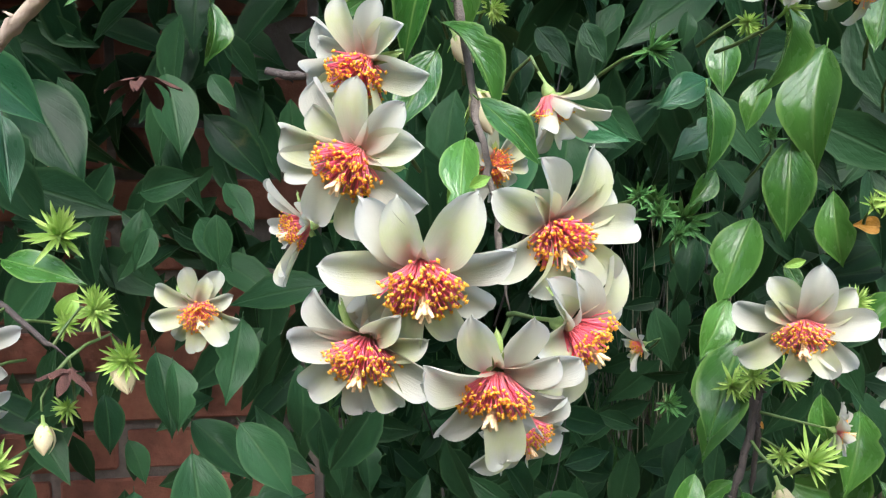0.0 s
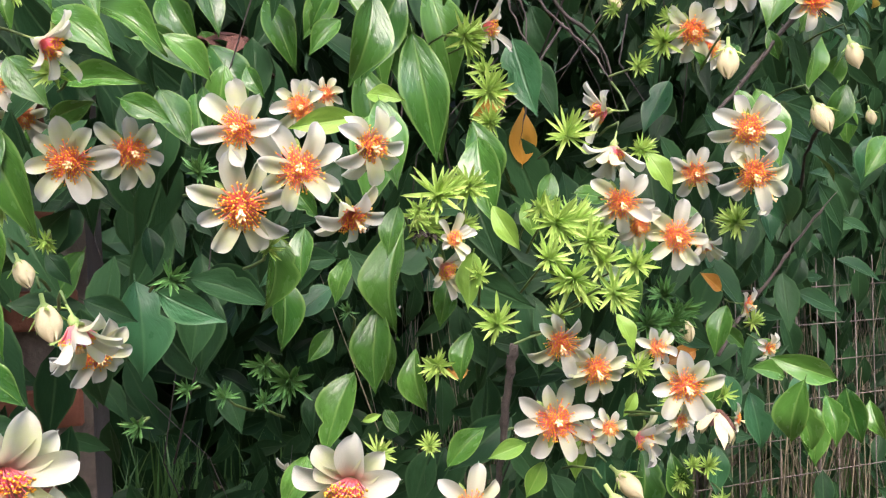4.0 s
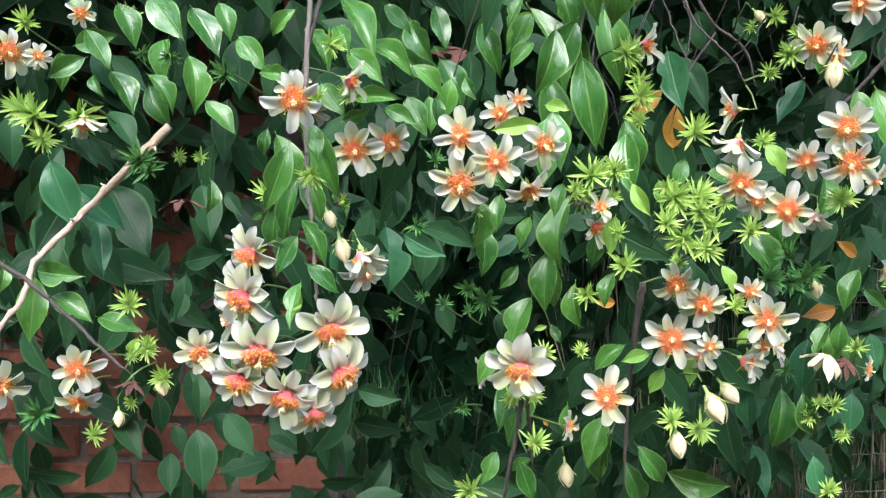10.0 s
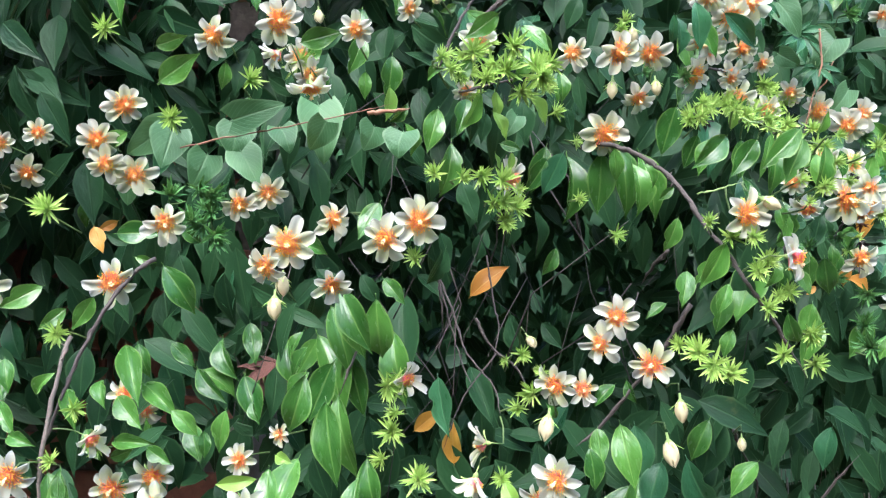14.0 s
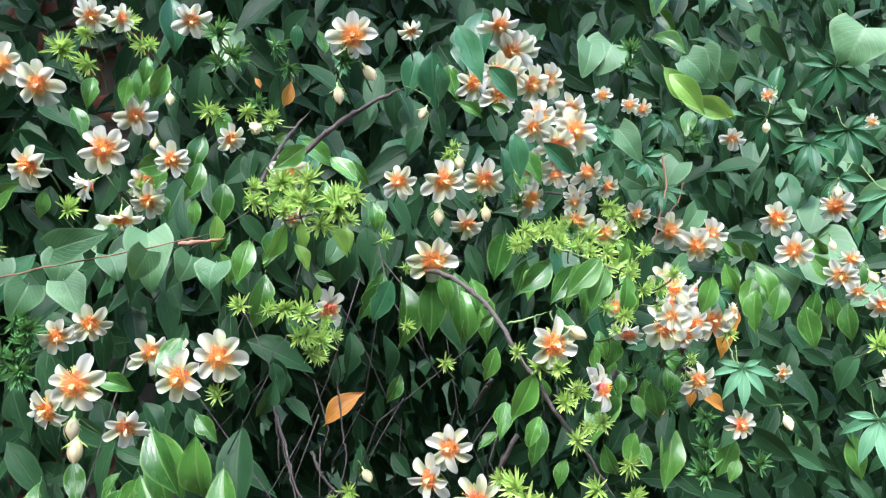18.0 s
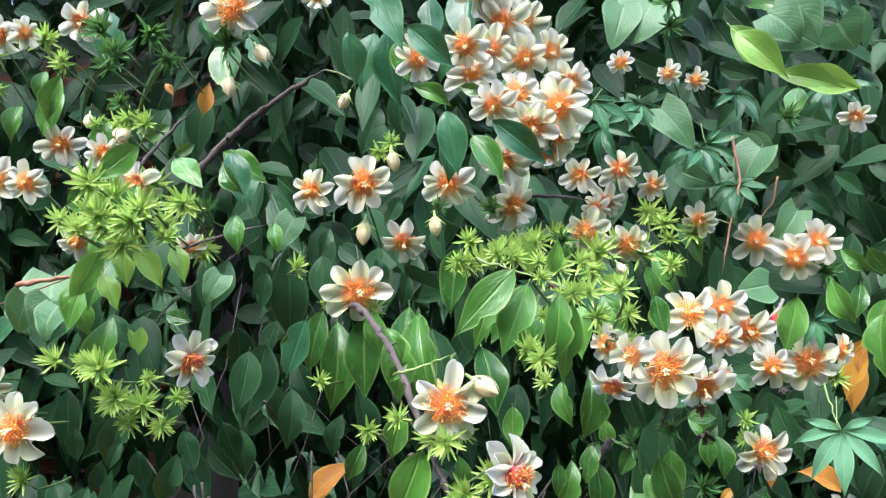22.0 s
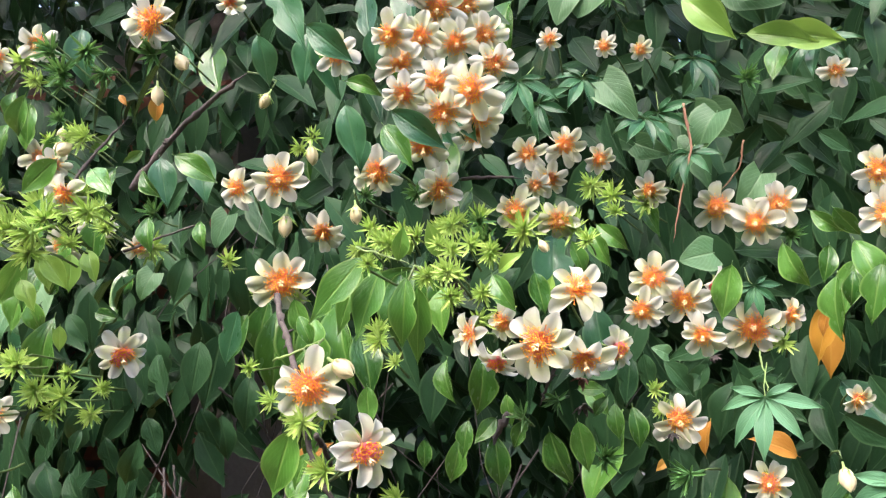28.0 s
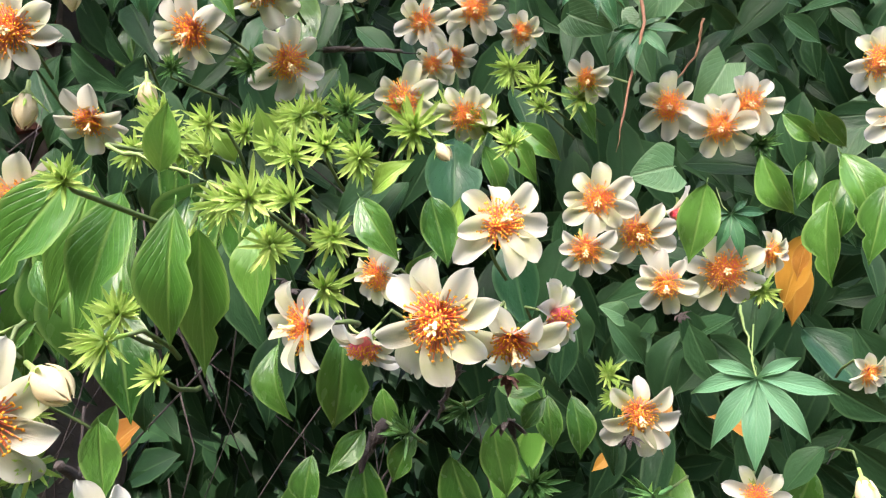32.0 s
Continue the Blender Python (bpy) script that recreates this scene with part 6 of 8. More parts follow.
leaf(0.873, 0.871, 1.685, 0.905, 0.882, 1.664, 0.016, -0.021, -1.008, -0.228, "d")
leaf(0.532, 0.564, 1.612, 0.517, 0.552, 1.571, 0.018, -0.182, -1.019, -0.054, "n")
leaf(0.508, 0.65, 1.01, 0.509, 0.636, 0.97, 0.017, -0.232, -0.843, 0.695, "n")
leaf(0.457, 0.649, 0.926, 0.464, 0.655, 0.88, 0.019, -0.523, -0.865, 0.372, "g")
leaf(0.748, 0.749, 1.645, 0.721, 0.75, 1.61, 0.026, 0.265, -1.018, -0.274, "v")
leaf(0.782, 0.735, 1.419, 0.821, 0.745, 1.392, 0.02, -0.541, -0.882, -0.045, "d")
leaf(0.553, 0.693, 1.002, 0.559, 0.686, 0.959, 0.018, -0.01, -0.975, 0.342, "g")
leaf(0.577, 0.69, 0.984, 0.581, 0.676, 0.925, 0.025, -0.268, -0.895, 0.403, "g")
leaf(0.534, 0.667, 1.057, 0.558, 0.665, 1.033, 0.014, -0.481, -0.851, 0.475, "n")
leaf(0.494, 0.642, 1.039, 0.455, 0.634, 1.03, 0.017, -0.242, -0.975, 0.094, "y")
leaf(0.868, 0.719, 1.526, 0.863, 0.74, 1.486, 0.019, -0.436, -0.926, -0.004, "n")
leaf(0.482, 0.565, 1.85, 0.479, 0.562, 1.77, 0.033, -0.287, -1.078, -0.134, "g")
leaf(0.613, 0.691, 0.979, 0.61, 0.695, 0.927, 0.022, -0.058, -0.922, 0.551, "g")
leaf(0.725, 0.614, 1.528, 0.711, 0.626, 1.487, 0.019, 0.163, -1.131, 0.195, "n")
leaf(0.443, 0.685, 0.927, 0.432, 0.691, 0.871, 0.023, 0.272, -0.887, 0.66, "g")
leaf(0.774, 0.776, 1.881, 0.793, 0.786, 1.841, 0.049, -0.077, -0.884, -0.473, "v")
leaf(0.64, 0.632, 1.829, 0.618, 0.631, 1.788, 0.05, 0.009, -1.099, -0.121, "v")
leaf(0.633, 0.698, 0.972, 0.651, 0.692, 0.911, 0.026, -0.197, -0.907, 0.439, "n")
leaf(0.659, 0.703, 0.959, 0.653, 0.698, 0.896, 0.026, -0.418, -0.847, 0.374, "n")
leaf(0.892, 0.738, 1.522, 0.898, 0.755, 1.486, 0.016, -0.157, -1.032, 0.044, "n")
leaf(0.711, 0.752, 1.77, 0.682, 0.761, 1.745, 0.016, -0.152, -0.962, -0.275, "d")
leaf(0.572, 0.672, 1.013, 0.616, 0.682, 1, 0.019, -0.247, -0.896, 0.45, "n")
leaf(-0.108, 0.704, 0.883, -0.09, 0.714, 0.791, 0.038, 0.667, -0.696, 0.685, "d")
leaf(0.447, 0.654, 0.944, 0.433, 0.643, 0.875, 0.029, 0.056, -1.029, 0.287, "n")
leaf(0.685, 0.764, 0.984, 0.665, 0.758, 0.944, 0.018, -0.309, -0.882, 0.417, "g")
leaf(0.604, 0.726, 1.029, 0.636, 0.729, 1.017, 0.014, 0.019, -0.962, 0.546, "m")
leaf(0.717, 0.699, 1.695, 0.696, 0.708, 1.658, 0.035, -0.547, -0.924, -0.178, "v")
leaf(0.783, 0.751, 1.511, 0.775, 0.759, 1.487, 0.011, -0.52, -0.968, 0.275, "y")
leaf(0.639, 0.621, 1.712, 0.663, 0.634, 1.673, 0.029, 0.144, -1.127, 0.032, "v")
leaf(0.28, 0.655, 1.384, 0.326, 0.66, 1.42, 0.024, -0.254, -1.073, 0.312, "y")
leaf(0.851, 0.712, 1.507, 0.86, 0.723, 1.454, 0.023, -0.517, -0.903, 0.097, "n")
leaf(0.772, 0.854, 1.846, 0.847, 0.875, 1.823, 0.029, -0.184, -0.959, -0.289, "b")
leaf(0.792, 0.701, 1.529, 0.788, 0.712, 1.476, 0.022, -0.704, -0.818, -0.162, "n")
leaf(0.869, 0.722, 1.572, 0.901, 0.731, 1.536, 0.02, -0.368, -0.908, -0.2, "n")
leaf(0.987, 0.813, 1.669, 1.025, 0.797, 1.691, 0.025, -0.379, -0.969, -0.014, "v")
leaf(0.949, 0.881, 1.729, 0.931, 0.888, 1.692, 0.017, -0.572, -0.835, -0.221, "d")
leaf(1.002, 0.897, 1.748, 1.033, 0.916, 1.712, 0.021, -0.179, -0.973, -0.26, "d")
leaf(0.752, 0.742, 1.847, 0.792, 0.754, 1.818, 0.043, 0.045, -0.949, -0.4, "v")
leaf(0.955, 1.041, 1.848, 1.022, 1.07, 1.826, 0.031, -0.575, -0.776, -0.403, "d")
leaf(1.165, 1.091, 1.895, 1.125, 1.099, 1.851, 0.025, -0.268, -1.055, -0.017, "d")
leaf(0.841, 0.931, 1.945, 0.857, 0.943, 1.911, 0.058, -0.66, -0.849, -0.217, "v")
leaf(1.136, 1.064, 2.058, 1.1, 1.092, 1.993, 0.093, -0.252, -1.036, -0.159, "v")
leaf(0.98, 1.143, 2.122, 1.018, 1.155, 2.091, 0.053, -0.525, -0.943, -0.159, "v")

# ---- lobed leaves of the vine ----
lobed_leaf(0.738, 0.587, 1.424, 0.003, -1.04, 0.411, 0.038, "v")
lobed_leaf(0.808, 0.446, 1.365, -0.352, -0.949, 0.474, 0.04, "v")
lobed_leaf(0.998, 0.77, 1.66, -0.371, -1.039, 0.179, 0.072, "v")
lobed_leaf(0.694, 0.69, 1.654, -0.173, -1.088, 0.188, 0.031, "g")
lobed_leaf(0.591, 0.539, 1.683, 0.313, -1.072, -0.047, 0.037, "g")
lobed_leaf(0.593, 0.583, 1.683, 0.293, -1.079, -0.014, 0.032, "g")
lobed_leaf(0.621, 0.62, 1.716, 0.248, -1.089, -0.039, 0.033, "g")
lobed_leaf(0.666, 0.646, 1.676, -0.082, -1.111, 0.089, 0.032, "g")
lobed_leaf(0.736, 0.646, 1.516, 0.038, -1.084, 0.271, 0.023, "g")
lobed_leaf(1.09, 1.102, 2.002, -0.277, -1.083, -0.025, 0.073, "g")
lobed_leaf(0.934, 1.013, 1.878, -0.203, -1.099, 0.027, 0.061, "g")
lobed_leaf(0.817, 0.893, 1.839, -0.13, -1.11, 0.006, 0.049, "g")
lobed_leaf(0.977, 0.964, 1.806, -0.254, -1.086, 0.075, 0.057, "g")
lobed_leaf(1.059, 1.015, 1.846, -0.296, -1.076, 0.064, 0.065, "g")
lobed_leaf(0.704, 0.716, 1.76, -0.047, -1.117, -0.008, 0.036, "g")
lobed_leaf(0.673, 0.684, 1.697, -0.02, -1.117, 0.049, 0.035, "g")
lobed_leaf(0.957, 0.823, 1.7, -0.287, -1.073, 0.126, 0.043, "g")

# ---- open flowers ----
bloom(-0.005, 0.188, 1.079, 0.03, -1.07, -0.264, 0.0232, "p")
bloom(-0.023, 0.215, 1.107, -0.516, -0.935, -0.242, 0.02278, "p")
bloom(-0.019, 0.194, 1.06, -0.338, -0.963, -0.3031, 0.02088, "p")
bloom(0.012, 0.181, 1.055, 0.11, -0.81, -0.4318, 0.02088, "p")
bloom(0.03, 0.216, 1.087, 0.496, -0.986, -0.203, 0.02278, "p")
bloom(0.034, 0.214, 1.06, 0.845, -0.693, -0.115, 0.02278, "p")
bloom(-0.022, 0.227, 1.133, -0.607, -0.751, -0.3151, 0.02088, "p")
bloom(-0.042, 0.248, 1.086, -0.882, -0.46, -0.098, 0.0168, "c")
bloom(0.037, 0.279, 1.129, 0.391, -0.266, -0.881, 0.01932, "c")
bloom(0.022, 0.362, 1.107, 0.5, -0.8, -0.33, 0.021, "o")
bloom(0.02, 0.205, 1.037, 0.435, -0.772, -0.3822, 0.01709, "p")
bloom(-0.106, 0.339, 1.045, 0.282, -1.151, -0.0704, 0.02016, "p")
bloom(0.15, 0.326, 1.04, -0.34, -1.048, -0.2238, 0.0272, "p")
bloom(0.003, 0.236, 1.229, 0.265, -0.914, -0.306, 0.02184, "o")
bloom(0.02, 0.342, 1.202, 0.201, -0.963, -0.18, 0.02268, "o")
bloom(0.043, 0.365, 1.209, 0.417, -0.889, -0.187, 0.021, "o")
bloom(0.109, 0.257, 1.206, -0.198, -0.978, -0.062, 0.01848, "o")
bloom(0.131, 0.25, 1.189, 0.028, -0.999, -0.034, 0.01932, "o")
bloom(0.161, 0.287, 1.202, 0.306, -0.918, -0.253, 0.01932, "o")
bloom(0.107, 0.261, 1.176, 0.066, -0.911, -0.407, 0.02184, "o")
bloom(0.152, 0.292, 1.172, 0.461, -0.581, -0.671, 0.01848, "o")
bloom(0.131, 0.347, 1.228, 0.023, -0.996, -0.09, 0.01596, "o")
bloom(0.024, 0.296, 1.249, 0.932, -0.046, -0.36, 0.01596, "c")
bloom(-0.225, 0.293, 1.272, 0.648, -0.713, -0.267, 0.02016, "o")
bloom(-0.191, 0.31, 1.035, 0.483, -0.873, -0.065, 0.021, "o")
bloom(-0.203, 0.332, 1.005, 0.182, -0.758, -0.626, 0.01932, "o")
bloom(-0.266, 0.326, 1.017, 0.758, -0.506, -0.411, 0.02184, "o")
bloom(-0.196, 0.342, 1.309, 0.482, -0.855, -0.193, 0.0126, "o")
bloom(-0.162, 0.28, 1.222, 0.128, -0.171, -0.977, 0.01596, "c")
bloom(-0.201, 0.291, 1.268, 0.525, -0.839, -0.145, 0.01092, "o")
bloom(0.214, 0.352, 1.011, -0.104, -0.987, 0.121, 0.02352, "o")
bloom(0.262, 0.347, 1.057, -0.185, -0.965, 0.183, 0.02352, "o")
bloom(0.281, 0.336, 1.087, -0.063, -0.962, -0.266, 0.01932, "o")
bloom(0.262, 0.335, 1.102, -0.17, -0.941, -0.293, 0.01932, "o")
bloom(0.322, 0.316, 1.079, -0.21, -0.971, -0.112, 0.02016, "o")
bloom(0.323, 0.382, 1.036, 0.674, -0.695, -0.249, 0.01848, "c")
bloom(0.286, 0.33, 1.056, -0.215, -0.973, -0.082, 0.01092, "o")
bloom(0.184, 0.363, 0.983, 0.909, -0.395, -0.131, 0.01344, "o")
bloom(0.119, 0.467, 1.002, -0.905, -0.374, -0.201, 0.01428, "c")
bloom(0.201, 0.34, 1.144, 0.467, -0.815, -0.341, 0.01512, "c")
bloom(0.322, 0.395, 1.177, -0.251, -0.928, -0.274, 0.02268, "o")
bloom(0.339, 0.41, 1.162, -0.267, -0.93, -0.254, 0.01764, "o")
bloom(0.362, 0.405, 1.154, -0.306, -0.946, -0.108, 0.02268, "o")
bloom(0.376, 0.405, 1.194, -0.324, -0.932, -0.164, 0.01848, "o")
bloom(0.393, 0.371, 1.217, -0.362, -0.911, -0.199, 0.02352, "o")
bloom(0.398, 0.374, 1.191, -0.357, -0.887, -0.293, 0.02352, "o")
bloom(0.434, 0.423, 1.179, 0.576, -0.706, -0.412, 0.01512, "o")
bloom(0.392, 0.424, 1.151, -0.094, -0.301, -0.949, 0.01596, "c")
bloom(0.39, 0.431, 1.29, -0.328, -0.899, -0.288, 0.02184, "o")
bloom(0.249, 0.439, 1.294, 0.886, -0.405, -0.225, 0.01848, "c")
bloom(0.327, 0.429, 1.237, -0.999, -0.038, 0.008, 0.01932, "c")
bloom(0.321, 0.402, 1.211, -0.29, -0.169, -0.942, 0.02016, "c")
bloom(0.431, 0.451, 1.326, -0.364, -0.91, -0.197, 0.021, "o")
bloom(0.29, 0.375, 1.042, -0.32, -0.934, -0.159, 0.01428, "c")
bloom(0.537, 0.629, 1.082, 0.671, -0.728, -0.144, 0.01764, "o")
bloom(0.592, 0.684, 1.031, 0.207, -0.91, -0.358, 0.01848, "o")
bloom(0.518, 0.618, 0.977, 0.719, -0.666, -0.198, 0.01428, "o")
bloom(0.313, 0.329, 1.097, 0.032, -0.996, -0.082, 0.0126, "o")
bloom(0.32, 0.321, 1.059, 0.431, -0.888, -0.164, 0.01092, "o")
bloom(0.341, 0.363, 1.05, 0.932, -0.345, -0.107, 0.01344, "c")
bloom(-0.157, 0.438, 1.502, 0.277, -0.723, -0.634, 0.02016, "o")
bloom(-0.082, 0.441, 1.534, 0.519, -0.805, -0.288, 0.02208, "o")
bloom(-0.047, 0.457, 1.498, 0.488, -0.836, -0.252, 0.02392, "o")
bloom(0.035, 0.376, 1.434, 0.564, -0.759, -0.325, 0.02208, "o")
bloom(0.084, 0.429, 1.46, 0.353, -0.801, -0.483, 0.01932, "o")
bloom(0.109, 0.441, 1.473, 0.319, -0.807, -0.498, 0.02024, "o")
bloom(-0.183, 0.401, 1.484, 0.59, -0.651, -0.478, 0.01656, "o")
bloom(0.008, 0.341, 1.377, 0.51, -0.836, -0.201, 0.02484, "o")
bloom(0.19, 0.288, 1.401, 0.311, -0.929, -0.203, 0.02208, "o")
bloom(0.178, 0.279, 1.384, -0.243, -0.873, -0.423, 0.0184, "o")
bloom(0.217, 0.316, 1.372, 0.335, -0.68, -0.652, 0.0184, "o")
bloom(0.266, 0.296, 1.405, 0.048, -0.939, -0.34, 0.02024, "o")
bloom(0.288, 0.313, 1.421, 0.276, -0.933, -0.231, 0.02116, "o")
bloom(-0.188, 0.423, 1.381, 0.628, -0.77, -0.113, 0.02392, "o")
bloom(-0.163, 0.401, 1.466, 0.208, -0.845, -0.494, 0.01564, "o")
bloom(-0.072, 0.503, 1.269, 0.2, -0.9, 0.0, 0.021, "o")
bloom(-0.060, 0.526, 1.251, 0.3, -0.8, -0.3, 0.019, "o")
bloom(-0.169, 0.408, 1.525, 0.604, -0.749, -0.272, 0.01656, "o")
bloom(-0.128, 0.411, 1.535, 0.571, -0.769, -0.289, 0.01564, "o")
bloom(-0.064, 0.432, 1.506, 0.561, -0.71, -0.426, 0.02116, "o")
bloom(0.472, 0.422, 1.308, -0.136, -0.99, -0.041, 0.023, "o")
bloom(0.445, 0.471, 1.351, -0.092, -0.991, -0.095, 0.02392, "o")
bloom(0.412, 0.453, 1.285, 0.221, -0.965, -0.139, 0.01748, "o")
bloom(0.607, 0.433, 1.446, -0.453, -0.527, -0.719, 0.01564, "p")
bloom(0.602, 0.457, 1.472, -0.288, -0.926, -0.246, 0.0138, "o")
bloom(0.569, 0.342, 1.392, 0.88, -0.46, -0.1, 0.0195, "p")
bloom(0.146, 0.398, 1.243, -0.233, -0.972, 0.044, 0.01196, "o")
bloom(0.435, 0.444, 1.52, 0.499, -0.797, -0.342, 0.02576, "o")
bloom(-0.005, 0.424, 1.743, 0.514, -0.752, -0.412, 0.02392, "o")
bloom(0.059, 0.397, 1.703, 0.215, -0.815, -0.537, 0.02392, "o")
bloom(0.127, 0.457, 1.691, 0.502, -0.717, -0.484, 0.02116, "o")
bloom(0.092, 0.349, 1.599, -0.007, -0.826, -0.564, 0.02208, "o")
bloom(0.133, 0.395, 1.629, 0.427, -0.838, -0.338, 0.02576, "o")
bloom(0.157, 0.339, 1.576, -0.625, -0.43, -0.652, 0.01564, "c")
bloom(0.095, 0.553, 1.653, 0.52, -0.785, -0.336, 0.023, "o")
bloom(0.134, 0.485, 1.608, 0.333, -0.686, -0.647, 0.02024, "o")
bloom(0.187, 0.338, 1.544, 0.058, 0, -0.998, 0.02024, "o")
bloom(-0.04, 0.42, 1.563, 0.681, -0.7, -0.217, 0.023, "o")
bloom(-0.027, 0.397, 1.753, 0.745, -0.562, -0.36, 0.01748, "o")
bloom(0.107, 0.395, 1.772, 0.383, -0.615, -0.689, 0.0184, "o")
bloom(0.219, 0.377, 1.747, 0.285, -0.656, -0.699, 0.0184, "o")
bloom(0.408, 0.423, 1.591, 0.081, -0.902, -0.424, 0.0184, "o")
bloom(0.448, 0.421, 1.589, 0.494, -0.776, -0.393, 0.023, "o")
bloom(0.484, 0.499, 1.615, -0.023, -0.83, -0.557, 0.023, "o")
bloom(0.467, 0.448, 1.555, 0.304, -0.54, -0.785, 0.01748, "o")
bloom(0.537, 0.34, 1.425, 0.462, -0.866, -0.19, 0.02116, "o")
bloom(0.379, 0.356, 1.705, 0.147, -0.924, -0.353, 0.02392, "o")
bloom(0.575, 0.483, 1.655, 0.154, -0.913, -0.378, 0.02484, "o")
bloom(0.331, 0.336, 1.574, 0.194, -0.801, -0.566, 0.01656, "o")
bloom(0.515, 0.55, 1.784, 0.252, -0.696, -0.672, 0.02668, "o")
bloom(0.504, 0.526, 1.804, 0.234, -0.573, -0.785, 0.02392, "o")
bloom(0.843, 0.748, 1.628, -0.154, -0.894, -0.421, 0.02484, "o")
bloom(0.84, 0.692, 1.572, -0.301, -0.88, -0.367, 0.02392, "o")
bloom(0.883, 0.676, 1.537, -0.348, -0.818, -0.458, 0.02116, "o")
bloom(0.939, 0.804, 1.657, -0.345, -0.894, -0.284, 0.02484, "o")
bloom(0.907, 0.704, 1.561, 0.2, -0.944, -0.263, 0.01564, "o")
bloom(0.91, 0.704, 1.523, -0.333, -0.655, -0.679, 0.01564, "o")
bloom(0.928, 0.692, 1.504, 0.035, -0.815, -0.578, 0.0184, "o")
bloom(0.829, 0.855, 1.782, -0.167, -0.749, -0.642, 0.0184, "o")
bloom(0.955, 1.062, 1.937, -0.276, -0.867, -0.416, 0.0184, "o")
bloom(0.95, 0.703, 1.536, -0.398, -0.897, -0.194, 0.01472, "o")
bloom(0.979, 0.757, 1.605, -0.397, -0.884, -0.246, 0.01288, "o")
bloom(0.854, 0.523, 1.404, 0.023, -0.932, -0.362, 0.01196, "o")
bloom(0.649, 0.601, 1.732, -0.098, -0.89, -0.445, 0.01196, "o")
bloom(0.615, 0.558, 1.726, -0.061, -0.885, -0.461, 0.01196, "o")
bloom(1.085, 0.986, 1.847, -0.383, -0.848, -0.366, 0.01288, "o")
bloom(1.179, 1.036, 2.006, -0.409, -0.8, -0.438, 0.01748, "o")
bloom(0.525, 0.586, 1.805, 0.464, -0.582, -0.667, 0.02576, "o")
bloom(0.499, 0.508, 1.711, 0.521, -0.844, -0.127, 0.02392, "o")
bloom(0.539, 0.494, 1.676, 0.467, -0.85, -0.245, 0.023, "o")
bloom(0.534, 0.453, 1.65, 0.137, -0.708, -0.693, 0.0184, "o")
bloom(0.532, 0.485, 1.623, 0.147, -0.441, -0.885, 0.02208, "o")
bloom(0.556, 0.524, 1.643, 0.475, -0.294, -0.829, 0.02024, "o")
bloom(0.556, 0.473, 1.639, 0.32, -0.662, -0.678, 0.02208, "o")
bloom(0.527, 0.518, 1.598, 0.559, -0.576, -0.597, 0.02208, "o")
bloom(0.476, 0.449, 1.698, 0.625, -0.595, -0.506, 0.01932, "o")
bloom(0.561, 0.634, 1.664, 0.067, -0.86, -0.506, 0.0184, "o")
bloom(0.597, 0.632, 1.663, 0.305, -0.857, -0.416, 0.02116, "o")
bloom(0.622, 0.65, 1.651, 0.37, -0.769, -0.52, 0.01564, "o")
bloom(0.584, 0.625, 1.632, -0.017, -0.718, -0.696, 0.0184, "o")
bloom(0.659, 0.677, 1.623, 0.04, -0.815, -0.579, 0.01748, "o")
bloom(0.576, 0.558, 1.582, 0.106, -0.94, -0.324, 0.02024, "o")
bloom(0.606, 0.57, 1.573, 0.418, -0.786, -0.456, 0.0184, "o")
bloom(0.706, 0.739, 1.616, 0.021, -0.951, -0.309, 0.02484, "o")
bloom(0.738, 0.738, 1.596, -0.039, -0.911, -0.411, 0.02392, "o")
bloom(0.757, 0.745, 1.611, 0.223, -0.916, -0.333, 0.023, "o")
bloom(0.65, 0.458, 1.486, 0.56, -0.824, 0.092, 0.02116, "o")
bloom(0.637, 0.425, 1.45, 0.112, -0.948, -0.297, 0.02392, "o")
bloom(0.669, 0.601, 1.523, 0.077, -0.95, -0.303, 0.02116, "o")
bloom(0.686, 0.62, 1.507, 0.175, -0.921, -0.347, 0.023, "o")
bloom(0.666, 0.565, 1.492, 0.066, -0.888, -0.456, 0.01656, "o")
bloom(0.73, 0.663, 1.487, 0.055, -0.983, -0.173, 0.02576, "o")
bloom(0.704, 0.638, 1.519, 0.939, -0.204, -0.278, 0.01564, "c")
bloom(0.7, 0.605, 1.476, 0.005, -0.875, -0.485, 0.0184, "o")
bloom(0.655, 0.448, 1.444, 0.235, -0.495, -0.837, 0.01932, "o")
bloom(0.63, 0.348, 1.444, -0.543, -0.835, -0.093, 0.01196, "o")
bloom(0.661, 0.493, 1.455, 0.855, -0.439, -0.277, 0.01656, "p")
bloom(0.685, 0.553, 1.412, 0.252, -0.906, -0.339, 0.02024, "o")
bloom(0.755, 0.686, 1.498, 0.763, -0.563, -0.318, 0.01656, "o")
bloom(0.352, 0.376, 1.467, 0.86, -0.44, -0.24, 0.0195, "p")
bloom(0.264, 0.371, 1.622, 0.68, -0.532, -0.505, 0.01472, "o")
bloom(0.223, 0.348, 1.596, 0.452, -0.807, -0.381, 0.01656, "o")
bloom(0.67, 0.645, 1.745, 0.07, -0.867, -0.494, 0.01196, "o")
bloom(0.307, 0.423, 1.562, 0.6, -0.586, -0.544, 0.01288, "o")
bloom(0.14, 0.39, 1.763, 0.804, -0.392, -0.448, 0.01472, "o")
bloom(0.426, 0.384, 1.723, 0.278, -0.262, -0.924, 0.01196, "o")
bloom(0.227, 0.371, 1.434, 0.773, 0.579, -0.259, 0.01288, "o")
bloom(0.188, 0.399, 1.437, 0.792, -0.603, -0.095, 0.02024, "o")
bloom(0.732, 0.596, 1.369, 0.087, -0.987, -0.137, 0.01748, "o")
